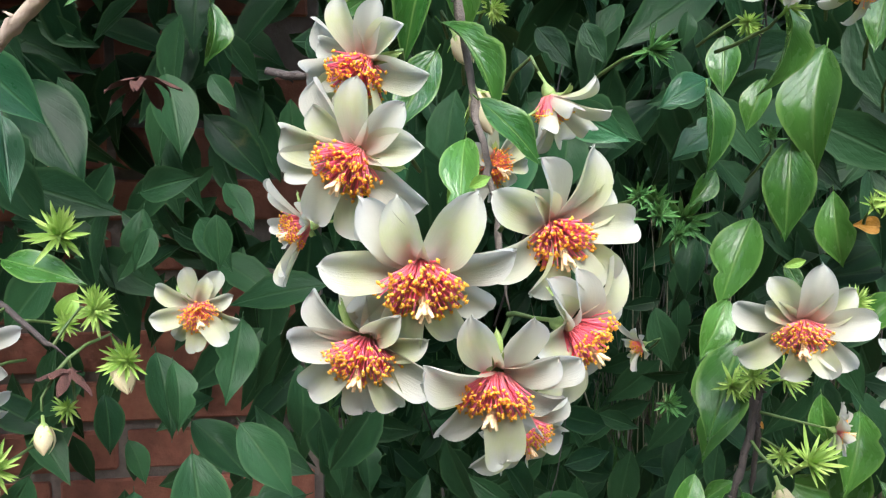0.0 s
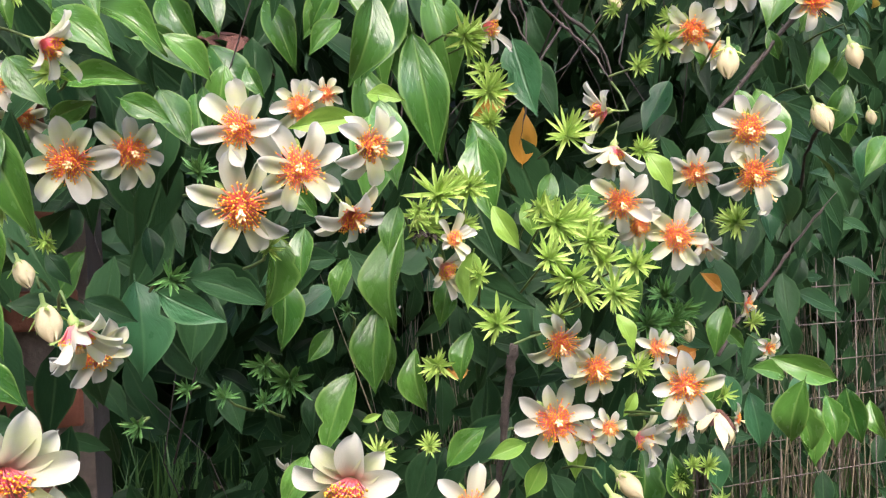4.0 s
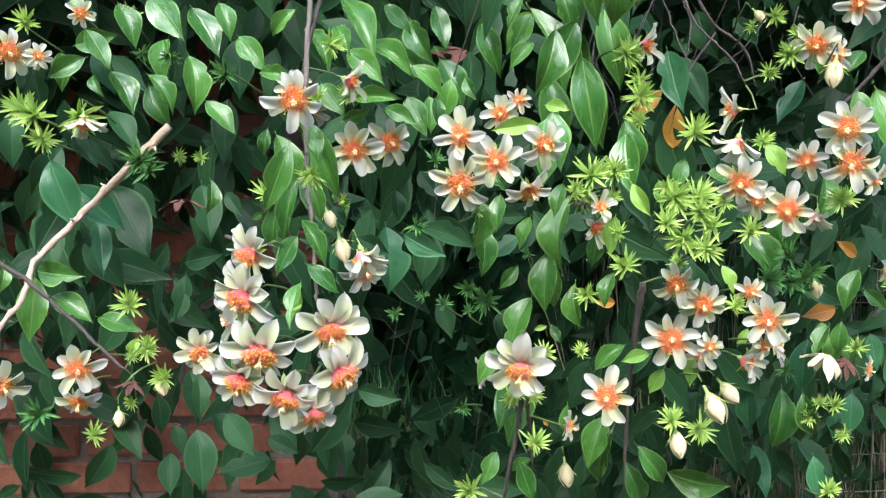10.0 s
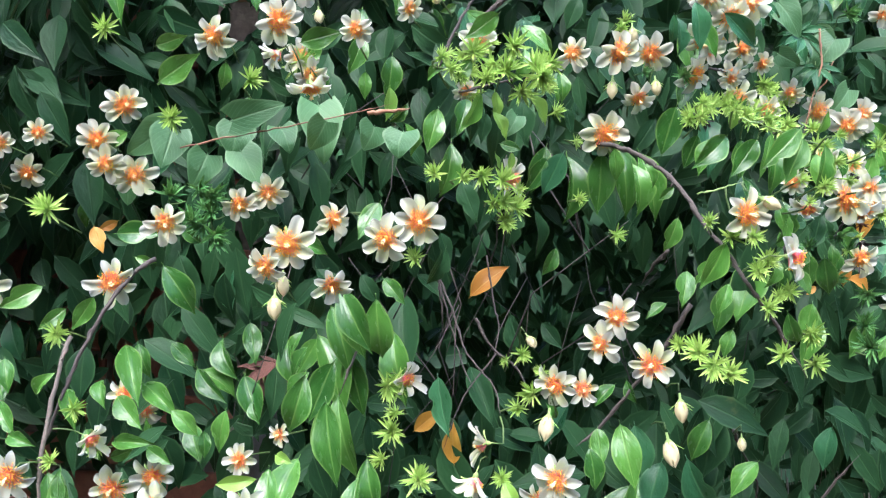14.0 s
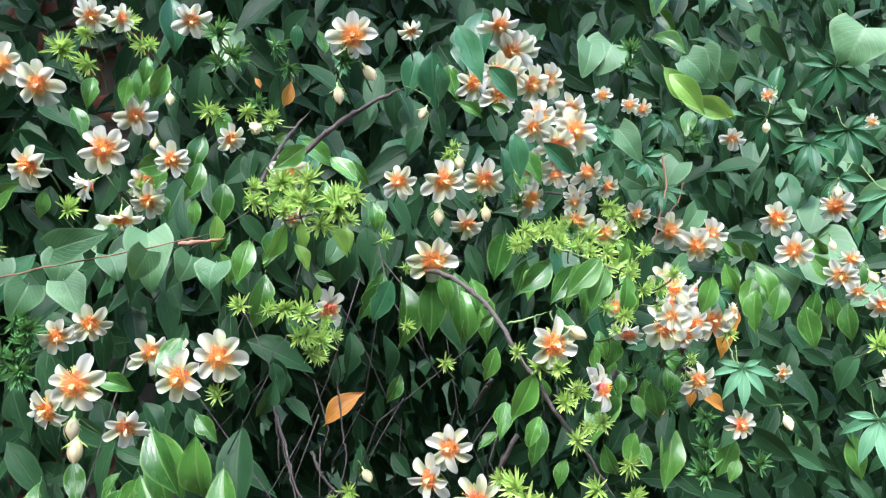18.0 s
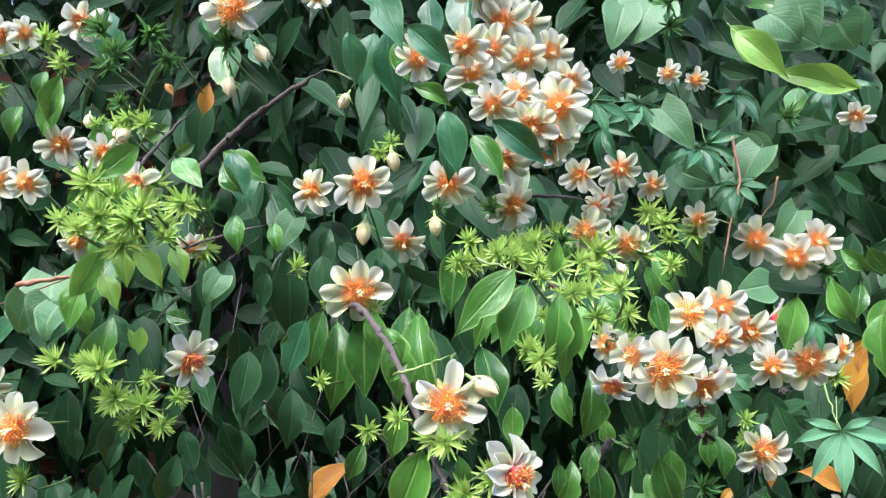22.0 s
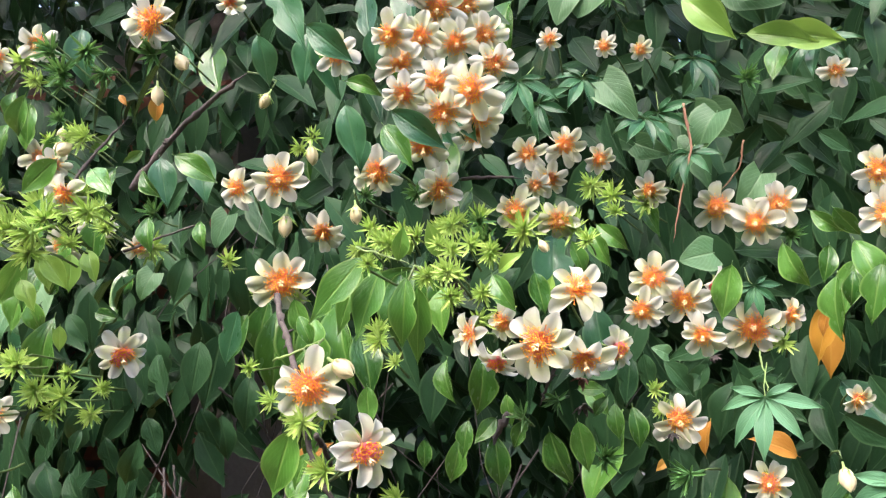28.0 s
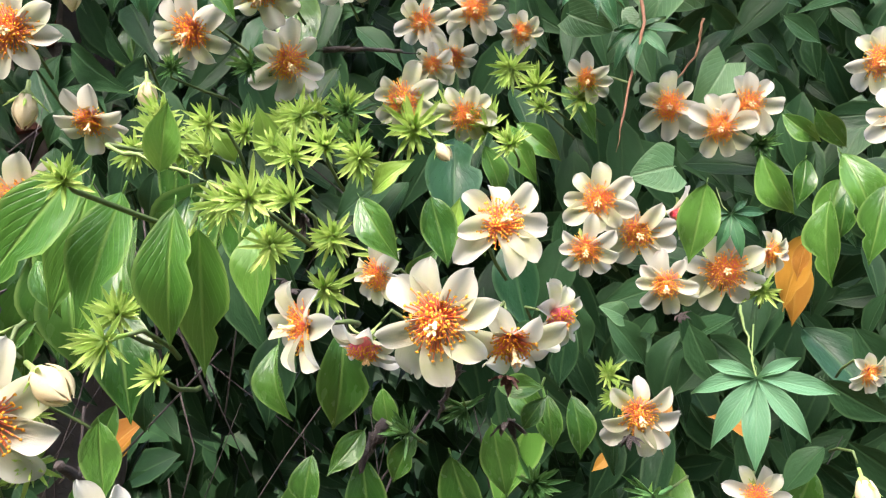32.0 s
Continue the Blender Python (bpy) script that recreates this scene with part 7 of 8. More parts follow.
bloom(0.794, 0.646, 1.425, 0.363, -0.784, -0.505, 0.01288, "o")
bloom(0.578, 0.6, 1.618, 0.243, -0.76, -0.603, 0.0138, "o")
bloom(0.565, 0.515, 1.65, 0.654, -0.523, -0.547, 0.02116, "o")
bloom(0.502, 0.49, 1.728, 0.139, -0.767, -0.627, 0.02116, "o")
bloom(0.575, 0.528, 1.7, 0.517, -0.597, -0.613, 0.02116, "o")
bloom(0.513, 0.519, 1.739, 0.356, -0.678, -0.644, 0.02208, "o")
bloom(0.536, 0.539, 1.737, 0.436, -0.635, -0.638, 0.02208, "o")
bloom(0.554, 0.558, 1.749, 0.557, -0.64, -0.53, 0.02208, "o")
bloom(0.204, 0.327, 1.158, 0.292, -0.915, 0.278, 0.01196, "c")

# ---- buds ----
closed_bud(0.283, 0.319, 1.022, 0.33, -0.656, -0.744, 0.023)
closed_bud(0.305, 0.368, 1.018, 0.411, -0.597, -0.456, 0.0197)
closed_bud(0.267, 0.353, 0.983, 0.109, -0.663, -0.833, 0.0205)
closed_bud(0.187, 0.428, 0.929, 0.11, -0.677, -0.813, 0.0205)
closed_bud(0.385, 0.377, 1.266, -0.135, -0.213, -0.836, 0.0205)
closed_bud(-0.149, 0.359, 1.017, 0.342, -0.397, -0.615, 0.0172)
closed_bud(-0.168, 0.326, 0.997, 0.267, -0.479, -0.687, 0.0131)
closed_bud(0.494, 0.414, 1.278, 0.049, -0.377, -0.994, 0.0189)
closed_bud(0.486, 0.441, 1.241, 0.164, -0.446, -0.968, 0.023)
closed_bud(0.179, 0.308, 1.377, 0.1, -0.239, -0.645, 0.0172)
closed_bud(0.15, 0.364, 1.364, 0.103, -0.214, -1.033, 0.0205)
closed_bud(0.553, 0.474, 1.242, -0.062, -0.402, -0.978, 0.0123)
closed_bud(0.438, 0.554, 1.079, 0.029, -0.587, -0.882, 0.0189)
closed_bud(0.013, 0.318, 1.134, 0.315, -0.463, -0.905, 0.0197)
closed_bud(0.005, 0.313, 1.155, 0.389, -0.338, -0.733, 0.0139)
closed_bud(0.291, 0.363, 1.629, 0.083, -0.275, -0.224, 0.0172)
closed_bud(0.359, 0.382, 1.669, 0.099, -0.012, -0.783, 0.0164)
closed_bud(0.386, 0.375, 1.684, 0.396, -0.039, -0.611, 0.0164)
closed_bud(0.36, 0.502, 1.332, 0.437, -0.31, -0.596, 0.0139)
closed_bud(0.444, 0.434, 1.566, -0.044, -0.067, -1.056, 0.0172)
closed_bud(0.17, 0.443, 1.705, 0.086, -0.096, -0.597, 0.0139)
closed_bud(0.15, 0.458, 1.665, 0.097, -0.124, -0.59, 0.0156)
closed_bud(0.434, 0.421, 1.661, -0.26, -0.142, -0.612, 0.0131)
closed_bud(0.779, 0.6, 1.376, 0.076, -0.368, -0.618, 0.0164)
closed_bud(0.904, 0.929, 1.832, -0.137, -0.059, -0.678, 0.018)
closed_bud(0.937, 0.783, 1.676, -0.159, -0.106, -0.668, 0.018)
closed_bud(0.895, 0.721, 1.588, 0.029, -0.189, -0.785, 0.0139)
closed_bud(0.93, 0.711, 1.545, 0.204, -0.32, -0.706, 0.0172)
closed_bud(0.485, 0.463, 1.574, 0.097, 0.03, -0.966, 0.0148)
closed_bud(0.551, 0.343, 1.437, 0.576, -0.057, -0.357, 0.0156)
closed_bud(0.602, 0.534, 1.546, 0.391, -0.099, -0.608, 0.0115)
closed_bud(0.463, 0.436, 1.617, 0.062, 0.151, -1.052, 0.0148)

# ---- tufts ----
tuft(0.012, 0.243, 1.181, -0.029, -0.972, -0.408, 0.0131, "B")
tuft(-0.003, 0.315, 1.182, 0.148, -0.992, -0.177, 0.018, "B")
tuft(-0.143, 0.326, 1.194, 0.051, -1.09, 0.025, 0.022, "D")
tuft(0.279, 0.366, 1.214, 0.204, -1.091, 0.345, 0.019, "B")
tuft(0.257, 0.321, 1.165, 0.072, -1.033, -0.088, 0.019, "B")
tuft(0.276, 0.326, 1.155, -0.181, -0.985, -0.022, 0.017, "B")
tuft(0.26, 0.305, 1.137, -0.518, -0.926, -0.149, 0.019, "B")
tuft(0.286, 0.331, 1.144, -0.51, -0.881, 0.576, 0.016, "B")
tuft(0.248, 0.305, 1.147, 0.144, -1.023, 0.472, 0.015, "B")
tuft(0.269, 0.276, 1.132, 0.07, -1.048, -0.046, 0.016, "B")
tuft(0.22, 0.298, 1.118, -0.321, -0.937, 0.355, 0.016, "B")
tuft(0.198, 0.331, 1.181, 0.145, -1.024, 0.452, 0.02, "B")
tuft(0.192, 0.339, 1.165, 0.301, -1.029, -0.21, 0.016, "B")
tuft(0.332, 0.398, 1.137, -0.171, -0.973, 0.358, 0.017, "B")
tuft(0.429, 0.538, 1.091, -0.326, -0.955, -0.043, 0.022, "D")
tuft(0.398, 0.5, 1.084, -0.336, -0.961, -0.11, 0.019, "D")
tuft(0.158, 0.334, 0.978, 0.402, -0.806, 0.779, 0.017, "B")
tuft(0.14, 0.377, 1.001, 0.056, -0.973, 0.231, 0.013, "B")
tuft(0.157, 0.359, 1.009, 0.386, -0.917, 0.473, 0.013, "B")
tuft(0.166, 0.367, 1.041, 0.343, -0.894, 0.666, 0.013, "B")
tuft(0.243, 0.449, 1.288, -0.125, -0.991, -0.088, 0.021, "B")
tuft(0.245, 0.411, 1.247, -0.047, -1.007, -0.025, 0.02, "B")
tuft(0.241, 0.392, 1.226, -0.479, -0.936, -0.099, 0.014, "B")
tuft(-0.173, 0.293, 1.225, 0.764, -0.687, -0.332, 0.021, "B")
tuft(-0.181, 0.252, 1.222, 0.154, -1.107, 0.164, 0.02, "B")
tuft(-0.202, 0.269, 1.229, 0.364, -0.971, 0.081, 0.017, "B")
tuft(-0.194, 0.281, 1.208, 0.505, -0.862, -0.049, 0.015, "B")
tuft(-0.15, 0.347, 1.278, 0.878, -0.655, -0.25, 0.013, "D")
tuft(-0.129, 0.35, 1.276, 0.322, -0.918, -0.273, 0.014, "D")
tuft(-0.162, 0.353, 1.31, 0.556, -0.809, -0.238, 0.013, "B")
tuft(-0.224, 0.314, 1.297, 0.417, -0.977, 0.173, 0.016, "B")
tuft(-0.187, 0.386, 1.073, 0.29, -0.933, 0.346, 0.019, "B")
tuft(-0.154, 0.347, 1.042, 0.801, -0.751, -0.046, 0.013, "B")
tuft(-0.236, 0.329, 0.994, 0.155, -1.064, 0.21, 0.021, "D")
tuft(-0.191, 0.328, 0.977, 0.703, -0.636, 0.486, 0.014, "B")
tuft(0.369, 0.43, 1.282, -0.554, -0.862, -0.134, 0.018, "B")
tuft(0.378, 0.438, 1.3, -0.615, -0.859, -0.034, 0.012, "B")
tuft(0.404, 0.405, 1.161, -0.787, -0.762, 0.341, 0.017, "B")
tuft(0.475, 0.59, 0.943, 0.008, -0.886, 0.828, 0.016, "B")
tuft(0.459, 0.587, 0.946, -0.128, -0.835, 0.812, 0.013, "B")
tuft(0.481, 0.576, 0.917, -0.807, -0.744, 0.171, 0.013, "B")
tuft(0.444, 0.516, 0.88, 0.088, -0.879, 0.771, 0.016, "B")
tuft(0.088, 0.285, 1.191, 0.019, -1.022, 0.515, 0.011, "D")
tuft(0.116, 0.273, 1.158, 0.176, -0.98, 0.462, 0.01, "B")
tuft(0.198, 0.348, 1.091, -0.29, -0.987, 0, 0.014, "B")
tuft(0.287, 0.359, 0.985, -0.263, -0.976, 0.108, 0.017, "B")
tuft(0.264, 0.35, 0.993, -0.313, -0.763, 0.809, 0.016, "B")
tuft(0.343, 0.452, 1.31, -0.431, -0.848, -0.457, 0.009, "B")
tuft(0.108, 0.374, 0.924, -0.395, -1.012, 0.221, 0.02, "B")
tuft(0.302, 0.328, 1.087, 0.02, -1.024, 0.178, 0.011, "B")
tuft(0.119, 0.396, 1.079, -0.167, -1.028, -0.072, 0.022, "D")
tuft(0.074, 0.288, 1.146, 0.607, -0.924, 0.127, 0.012, "D")
tuft(0.105, 0.394, 1.089, -0.227, -1.039, -0.12, 0.015, "D")
tuft(-0.144, 0.356, 1.018, 0.012, -1.099, 0.112, 0.015, "B")
tuft(0.253, 0.333, 1.173, -0.004, -1.015, -0.167, 0.013, "B")
tuft(0.359, 0.406, 1.048, -0.74, -0.777, 0.281, 0.013, "B")
tuft(0.008, 0.274, 1.233, 0.011, -1.09, 0.481, 0.012, "B")
tuft(0.024, 0.31, 1.239, -0.161, -1.07, 0.058, 0.013, "B")
tuft(0.354, 0.438, 1.268, -0.019, -1.036, -0.077, 0.013, "B")
tuft(0.214, 0.343, 1.165, 0.373, -1.047, 0.142, 0.011, "B")
tuft(-0.154, 0.362, 1.188, 0.2, -1.015, 0.045, 0.019, "D")
tuft(-0.051, 0.263, 1.249, -0.086, -1.099, -0.074, 0.015, "D")
tuft(-0.051, 0.33, 1.441, 0.38, -1.053, 0.246, 0.022, "B")
tuft(0.058, 0.421, 1.466, 0.715, -0.784, -0.073, 0.022, "D")
tuft(0.054, 0.413, 1.438, -0.009, -1.064, -0.304, 0.02, "D")
tuft(-0.032, 0.327, 1.332, 0.351, -0.958, -0.196, 0.016, "B")
tuft(-0.034, 0.295, 1.167, 0.344, -0.872, 0.653, 0.017, "B")
tuft(0.346, 0.323, 1.435, 0.542, -0.953, -0.205, 0.015, "B")
tuft(0.514, 0.361, 1.31, -0.219, -0.964, -0.263, 0.018, "B")
tuft(0.506, 0.379, 1.319, -0.477, -0.953, 0.43, 0.019, "B")
tuft(0.528, 0.377, 1.302, 0.16, -1.082, 0.496, 0.018, "B")
tuft(0.493, 0.401, 1.325, -0.331, -0.975, 0.226, 0.013, "B")
tuft(0.556, 0.356, 1.39, 0.022, -1.077, 0.083, 0.014, "B")
tuft(0.574, 0.368, 1.367, 0.011, -1.063, 0.025, 0.012, "B")
tuft(0.511, 0.342, 1.42, -0.048, -1.057, 0.076, 0.01, "B")
tuft(0.299, 0.323, 1.46, -0.081, -1.131, 0.22, 0.014, "B")
tuft(0.235, 0.433, 1.286, 0.646, -0.888, -0.238, 0.022, "B")
tuft(0.283, 0.374, 1.164, 0.585, -0.808, 0.739, 0.022, "B")
tuft(0.595, 0.392, 1.335, -0.155, -0.976, -0.344, 0.016, "B")
tuft(0.014, 0.289, 1.272, 0.881, -0.623, -0.172, 0.014, "B")
tuft(0.543, 0.627, 1.065, 0.267, -0.959, 0.565, 0.016, "B")
tuft(0.216, 0.339, 1.185, -0.168, -1.09, 0.003, 0.016, "B")
tuft(0.368, 0.262, 1.539, 0.337, -0.968, -0.112, 0.016, "B")
tuft(0.36, 0.279, 1.527, 0.474, -1.035, 0.225, 0.018, "B")
tuft(0.387, 0.276, 1.52, -0.139, -0.914, -0.56, 0.018, "B")
tuft(0.31, 0.434, 1.564, 0.615, -0.763, -0.549, 0.018, "B")
tuft(0.371, 0.287, 1.513, 0.538, -0.827, -0.455, 0.016, "B")
tuft(0.355, 0.299, 1.448, 0.527, -0.961, 0.241, 0.016, "B")
tuft(0.363, 0.326, 1.432, 0.564, -0.926, 0.065, 0.015, "B")
tuft(0.352, 0.357, 1.424, 0.56, -0.89, -0.229, 0.012, "B")
tuft(0.219, 0.427, 1.676, 0.478, -0.809, -0.383, 0.019, "B")
tuft(0.114, 0.377, 1.566, 0.836, -0.77, 0.141, 0.018, "B")
tuft(0.076, 0.4, 1.741, 0.446, -0.866, -0.286, 0.022, "B")
tuft(0.101, 0.406, 1.726, -0.013, -0.878, -0.726, 0.019, "B")
tuft(0.25, 0.368, 1.725, 0.395, -0.869, -0.343, 0.022, "D")
tuft(0.264, 0.369, 1.702, 0.65, -0.853, -0.21, 0.022, "D")
tuft(0.141, 0.434, 1.758, 0.049, -0.954, -0.467, 0.017, "B")
tuft(0.126, 0.424, 1.78, 0.653, -0.767, -0.293, 0.022, "B")
tuft(0.541, 0.33, 1.406, 0.22, -1.003, -0.319, 0.012, "B")
tuft(0.546, 0.343, 1.382, -0.061, -1, -0.001, 0.013, "B")
tuft(0.552, 0.343, 1.354, 0.17, -1.026, -0.025, 0.014, "B")
tuft(0.566, 0.361, 1.318, -0.395, -0.946, 0.196, 0.015, "B")
tuft(0.596, 0.391, 1.311, 0.287, -1.076, -0.151, 0.015, "B")
tuft(0.518, 0.465, 1.537, -0.42, -1.019, 0.041, 0.018, "B")
tuft(0.586, 0.543, 1.559, 0.267, -1.044, -0.114, 0.022, "B")
tuft(0.615, 0.582, 1.567, -0.188, -1.068, 0.228, 0.022, "B")
tuft(0.619, 0.629, 1.619, 0.112, -0.916, -0.532, 0.019, "B")
tuft(0.674, 0.5, 1.324, -0.555, -0.873, 0.527, 0.022, "D")
tuft(0.689, 0.549, 1.376, -0.562, -0.886, -0.179, 0.019, "D")
tuft(0.016, 0.414, 1.545, 0.534, -0.817, -0.217, 0.019, "B")
tuft(0.016, 0.419, 1.468, 0.601, -0.873, 0.377, 0.022, "D")
tuft(0.088, 0.372, 1.421, 0.681, -0.725, -0.377, 0.022, "D")
tuft(-0.051, 0.397, 1.635, 0.445, -0.922, -0.156, 0.019, "B")
tuft(0.656, 0.601, 1.801, -0.159, -1.037, -0.137, 0.022, "D")
tuft(0.359, 0.443, 1.316, 0.145, -1, -0.179, 0.014, "B")
tuft(0.282, 0.328, 1.393, 0.078, -1.053, 0.406, 0.012, "B")
tuft(0.305, 0.366, 1.635, 0.13, -1.075, -0.027, 0.014, "B")
tuft(0.442, 0.454, 1.508, 0.548, -1.002, 0.035, 0.012, "B")
tuft(0.337, 0.346, 1.576, 0.557, -0.875, -0.132, 0.016, "B")
tuft(0.32, 0.347, 1.565, 0.265, -1.106, 0.113, 0.016, "B")
tuft(0.345, 0.282, 1.523, 0.418, -1.035, 0.157, 0.013, "B")
tuft(0.384, 0.317, 1.543, 0.175, -1.109, 0.085, 0.014, "B")
tuft(0.389, 0.3, 1.519, 0.619, -0.871, -0.07, 0.012, "B")
tuft(0.338, 0.311, 1.455, 0.36, -0.876, -0.37, 0.014, "B")
tuft(0.355, 0.313, 1.435, 0.645, -0.8, -0.132, 0.014, "B")
tuft(0.354, 0.327, 1.423, 0.531, -0.824, -0.313, 0.011, "B")
tuft(0.445, 0.444, 1.425, 0.489, -0.897, -0.267, 0.013, "B")
tuft(0.541, 0.352, 1.412, 0.448, -0.975, -0.102, 0.011, "B")
tuft(0.561, 0.349, 1.363, 0.084, -0.999, -0.016, 0.009, "B")
tuft(0.514, 0.452, 1.533, 0.187, -0.883, -0.496, 0.013, "B")
tuft(0.575, 0.567, 1.575, -0.079, -1.116, 0.229, 0.021, "B")
tuft(0.54, 0.499, 1.556, -0.267, -1.056, -0.007, 0.017, "B")
tuft(0.891, 0.626, 1.449, 0.058, -1.148, 0.282, 0.022, "B")
tuft(0.366, 0.37, 1.689, 0.618, -0.936, -0.12, 0.021, "D")
tuft(0.248, 0.377, 1.649, 0.846, -0.511, -0.503, 0.013, "B")
tuft(0.296, 0.35, 1.645, 0.499, -0.825, -0.314, 0.013, "D")
tuft(0.688, 0.558, 1.346, -0.078, -0.999, 0.545, 0.02, "D")
tuft(0.752, 0.616, 1.329, 0.037, -1.023, 0.589, 0.019, "D")
tuft(1.168, 1.042, 1.98, -0.733, -0.829, -0.076, 0.022, "D")
tuft(0.16, 0.415, 1.746, 0.679, -0.829, -0.139, 0.013, "B")
tuft(0.652, 0.688, 1.614, 0.046, -1.094, 0.121, 0.02, "B")
tuft(0.33, 0.319, 1.558, 0.679, -0.921, 0.13, 0.019, "B")
tuft(0.315, 0.296, 1.537, 0.74, -0.713, -0.094, 0.013, "B")
tuft(0.123, 0.484, 1.622, 1.048, -0.408, 0.059, 0.02, "B")
tuft(0.088, 0.561, 1.646, 0.565, -0.745, -0.414, 0.022, "B")
tuft(0.318, 0.382, 1.564, 0.598, -0.857, -0.091, 0.013, "B")
tuft(0.295, 0.388, 1.582, 1.123, -0.454, 0.197, 0.014, "B")
tuft(0.365, 0.326, 1.446, 0.66, -0.755, -0.092, 0.009, "B")
tuft(0.366, 0.351, 1.439, 0.922, -0.475, -0.164, 0.01, "B")
tuft(0.518, 0.418, 1.524, 0.294, -0.819, -0.578, 0.012, "B")
tuft(0.549, 0.421, 1.531, 0.091, -1.052, -0.139, 0.012, "B")
tuft(0.596, 0.305, 1.475, 0.572, -0.878, -0.052, 0.008, "B")
tuft(0.551, 0.391, 1.517, 0.332, -1.082, 0.217, 0.011, "B")
tuft(0.595, 0.457, 1.52, 0.349, -0.846, -0.451, 0.014, "B")
tuft(0.604, 0.387, 1.487, -0.063, -1.191, 0.31, 0.012, "B")
tuft(0.598, 0.464, 1.481, 0.775, -0.917, 0.273, 0.013, "B")
tuft(0.626, 0.371, 1.47, 0.338, -0.909, -0.264, 0.01, "B")
tuft(0.591, 0.324, 1.442, -0.023, -1.054, -0.247, 0.011, "B")
tuft(0.586, 0.348, 1.434, 0.138, -1.097, 0.376, 0.008, "B")
tuft(0.558, 0.522, 1.569, 0.713, -0.897, 0.022, 0.016, "B")
tuft(0.553, 0.485, 1.554, -0.035, -0.987, -0.394, 0.015, "B")
tuft(0.629, 0.656, 1.616, 0.024, -1.143, 0.197, 0.019, "B")
tuft(0.633, 0.649, 1.598, -0.139, -1.119, 0.101, 0.014, "B")
tuft(0.411, 0.438, 1.458, 0.73, -0.732, 0.039, 0.011, "B")
tuft(0.409, 0.446, 1.514, 0.923, -0.525, -0.297, 0.01, "B")
tuft(0.308, 0.356, 1.702, 0.626, -0.473, -0.64, 0.018, "D")
tuft(0.317, 0.367, 1.686, 0.282, -0.728, -0.792, 0.016, "D")
tuft(0.276, 0.379, 1.651, 0.517, -0.642, -0.624, 0.014, "B")
tuft(0.313, 0.431, 1.591, 0.407, -1.162, 0.172, 0.018, "D")
tuft(0.516, 0.522, 1.597, 0.225, -1.111, 0.106, 0.015, "D")
tuft(0.476, 0.491, 1.593, 0.653, -0.861, -0.035, 0.012, "D")
tuft(0.456, 0.447, 1.63, 0.697, -0.919, 0.067, 0.012, "B")
tuft(0.748, 0.741, 1.74, 0.413, -1.024, -0.213, 0.022, "D")
tuft(0.653, 0.624, 1.793, 0.23, -0.984, -0.295, 0.019, "D")
tuft(0.676, 0.532, 1.43, 0.32, -0.99, 0.079, 0.01, "B")
tuft(0.675, 0.555, 1.42, 0.078, -0.98, -0.243, 0.011, "B")
tuft(0.763, 0.763, 1.586, 0.309, -1.003, -0.188, 0.02, "D")
tuft(0.636, 0.451, 1.42, -0.248, -1.046, -0.23, 0.012, "D")
tuft(0.646, 0.505, 1.387, 0.516, -0.931, -0.106, 0.016, "D")
tuft(0.582, 0.366, 1.472, 0.68, -0.776, -0.256, 0.008, "B")
tuft(0.749, 0.673, 1.474, -0.144, -0.998, -0.057, 0.016, "B")
tuft(0.612, 0.455, 1.412, -0.208, -1.123, 0.496, 0.012, "D")
tuft(0.453, 0.437, 1.619, 0.138, -0.887, -0.583, 0.011, "B")
tuft(0.269, 0.31, 1.128, 0.062, -1.015, 0.53, 0.012, "B")
tuft(0.312, 0.402, 1.16, -0.564, -0.858, 0.236, 0.014, "B")
tuft(0.219, 0.332, 1.139, -0.186, -0.952, 0.423, 0.01, "B")
tuft(0.265, 0.343, 1.115, -0.544, -0.821, 0.571, 0.011, "B")
tuft(0.365, 0.46, 1.091, 0.118, -1.066, 0.457, 0.018, "D")
tuft(0.418, 0.531, 1.084, 0.025, -1.019, 0.659, 0.02, "D")
tuft(0.427, 0.45, 1.162, -0.539, -0.837, 0.487, 0.016, "B")
tuft(0.343, 0.412, 1.21, -0.042, -1.068, 0.145, 0.013, "B")
tuft(0.246, 0.423, 1.262, -0.577, -0.934, 0.123, 0.014, "B")
tuft(0.186, 0.328, 1.17, 0.291, -1.041, -0.035, 0.012, "B")
tuft(0.301, 0.334, 1.561, 0.766, -0.821, 0.132, 0.013, "B")
tuft(0.317, 0.326, 1.542, 0.638, -0.59, -0.571, 0.012, "B")
tuft(0.376, 0.332, 1.552, 0.6, -0.696, -0.423, 0.013, "B")
tuft(0.321, 0.32, 1.456, 0.914, -0.601, 0.134, 0.011, "B")
tuft(0.528, 0.478, 1.547, 0.02, -1.123, 0.176, 0.014, "B")
tuft(0.544, 0.516, 1.566, 0.248, -0.921, -0.326, 0.015, "B")
tuft(0.578, 0.434, 1.517, 0.456, -1.061, 0.171, 0.013, "B")
tuft(0.593, 0.431, 1.518, 0.488, -1.067, 0.15, 0.013, "B")
tuft(0.587, 0.399, 1.492, 0.253, -1.033, 0.047, 0.012, "B")
tuft(0.596, 0.576, 1.576, 0.156, -0.997, -0.155, 0.017, "B")
tuft(-0.146, 0.399, 1.2, 0.826, -0.732, -0.139, 0.011, "B")
tuft(-0.117, 0.38, 1.198, -0.064, -1.13, 0.106, 0.01, "B")
tuft(-0.164, 0.37, 1.042, 0.437, -0.847, 0.358, 0.012, "B")
tuft(-0.175, 0.364, 1.033, 0.546, -0.84, 0.107, 0.009, "B")
tuft(-0.165, 0.342, 1, 0.183, -1.049, 0.104, 0.009, "B")
tuft(0.196, 0.362, 1.088, -0.17, -0.987, 0.586, 0.008, "B")
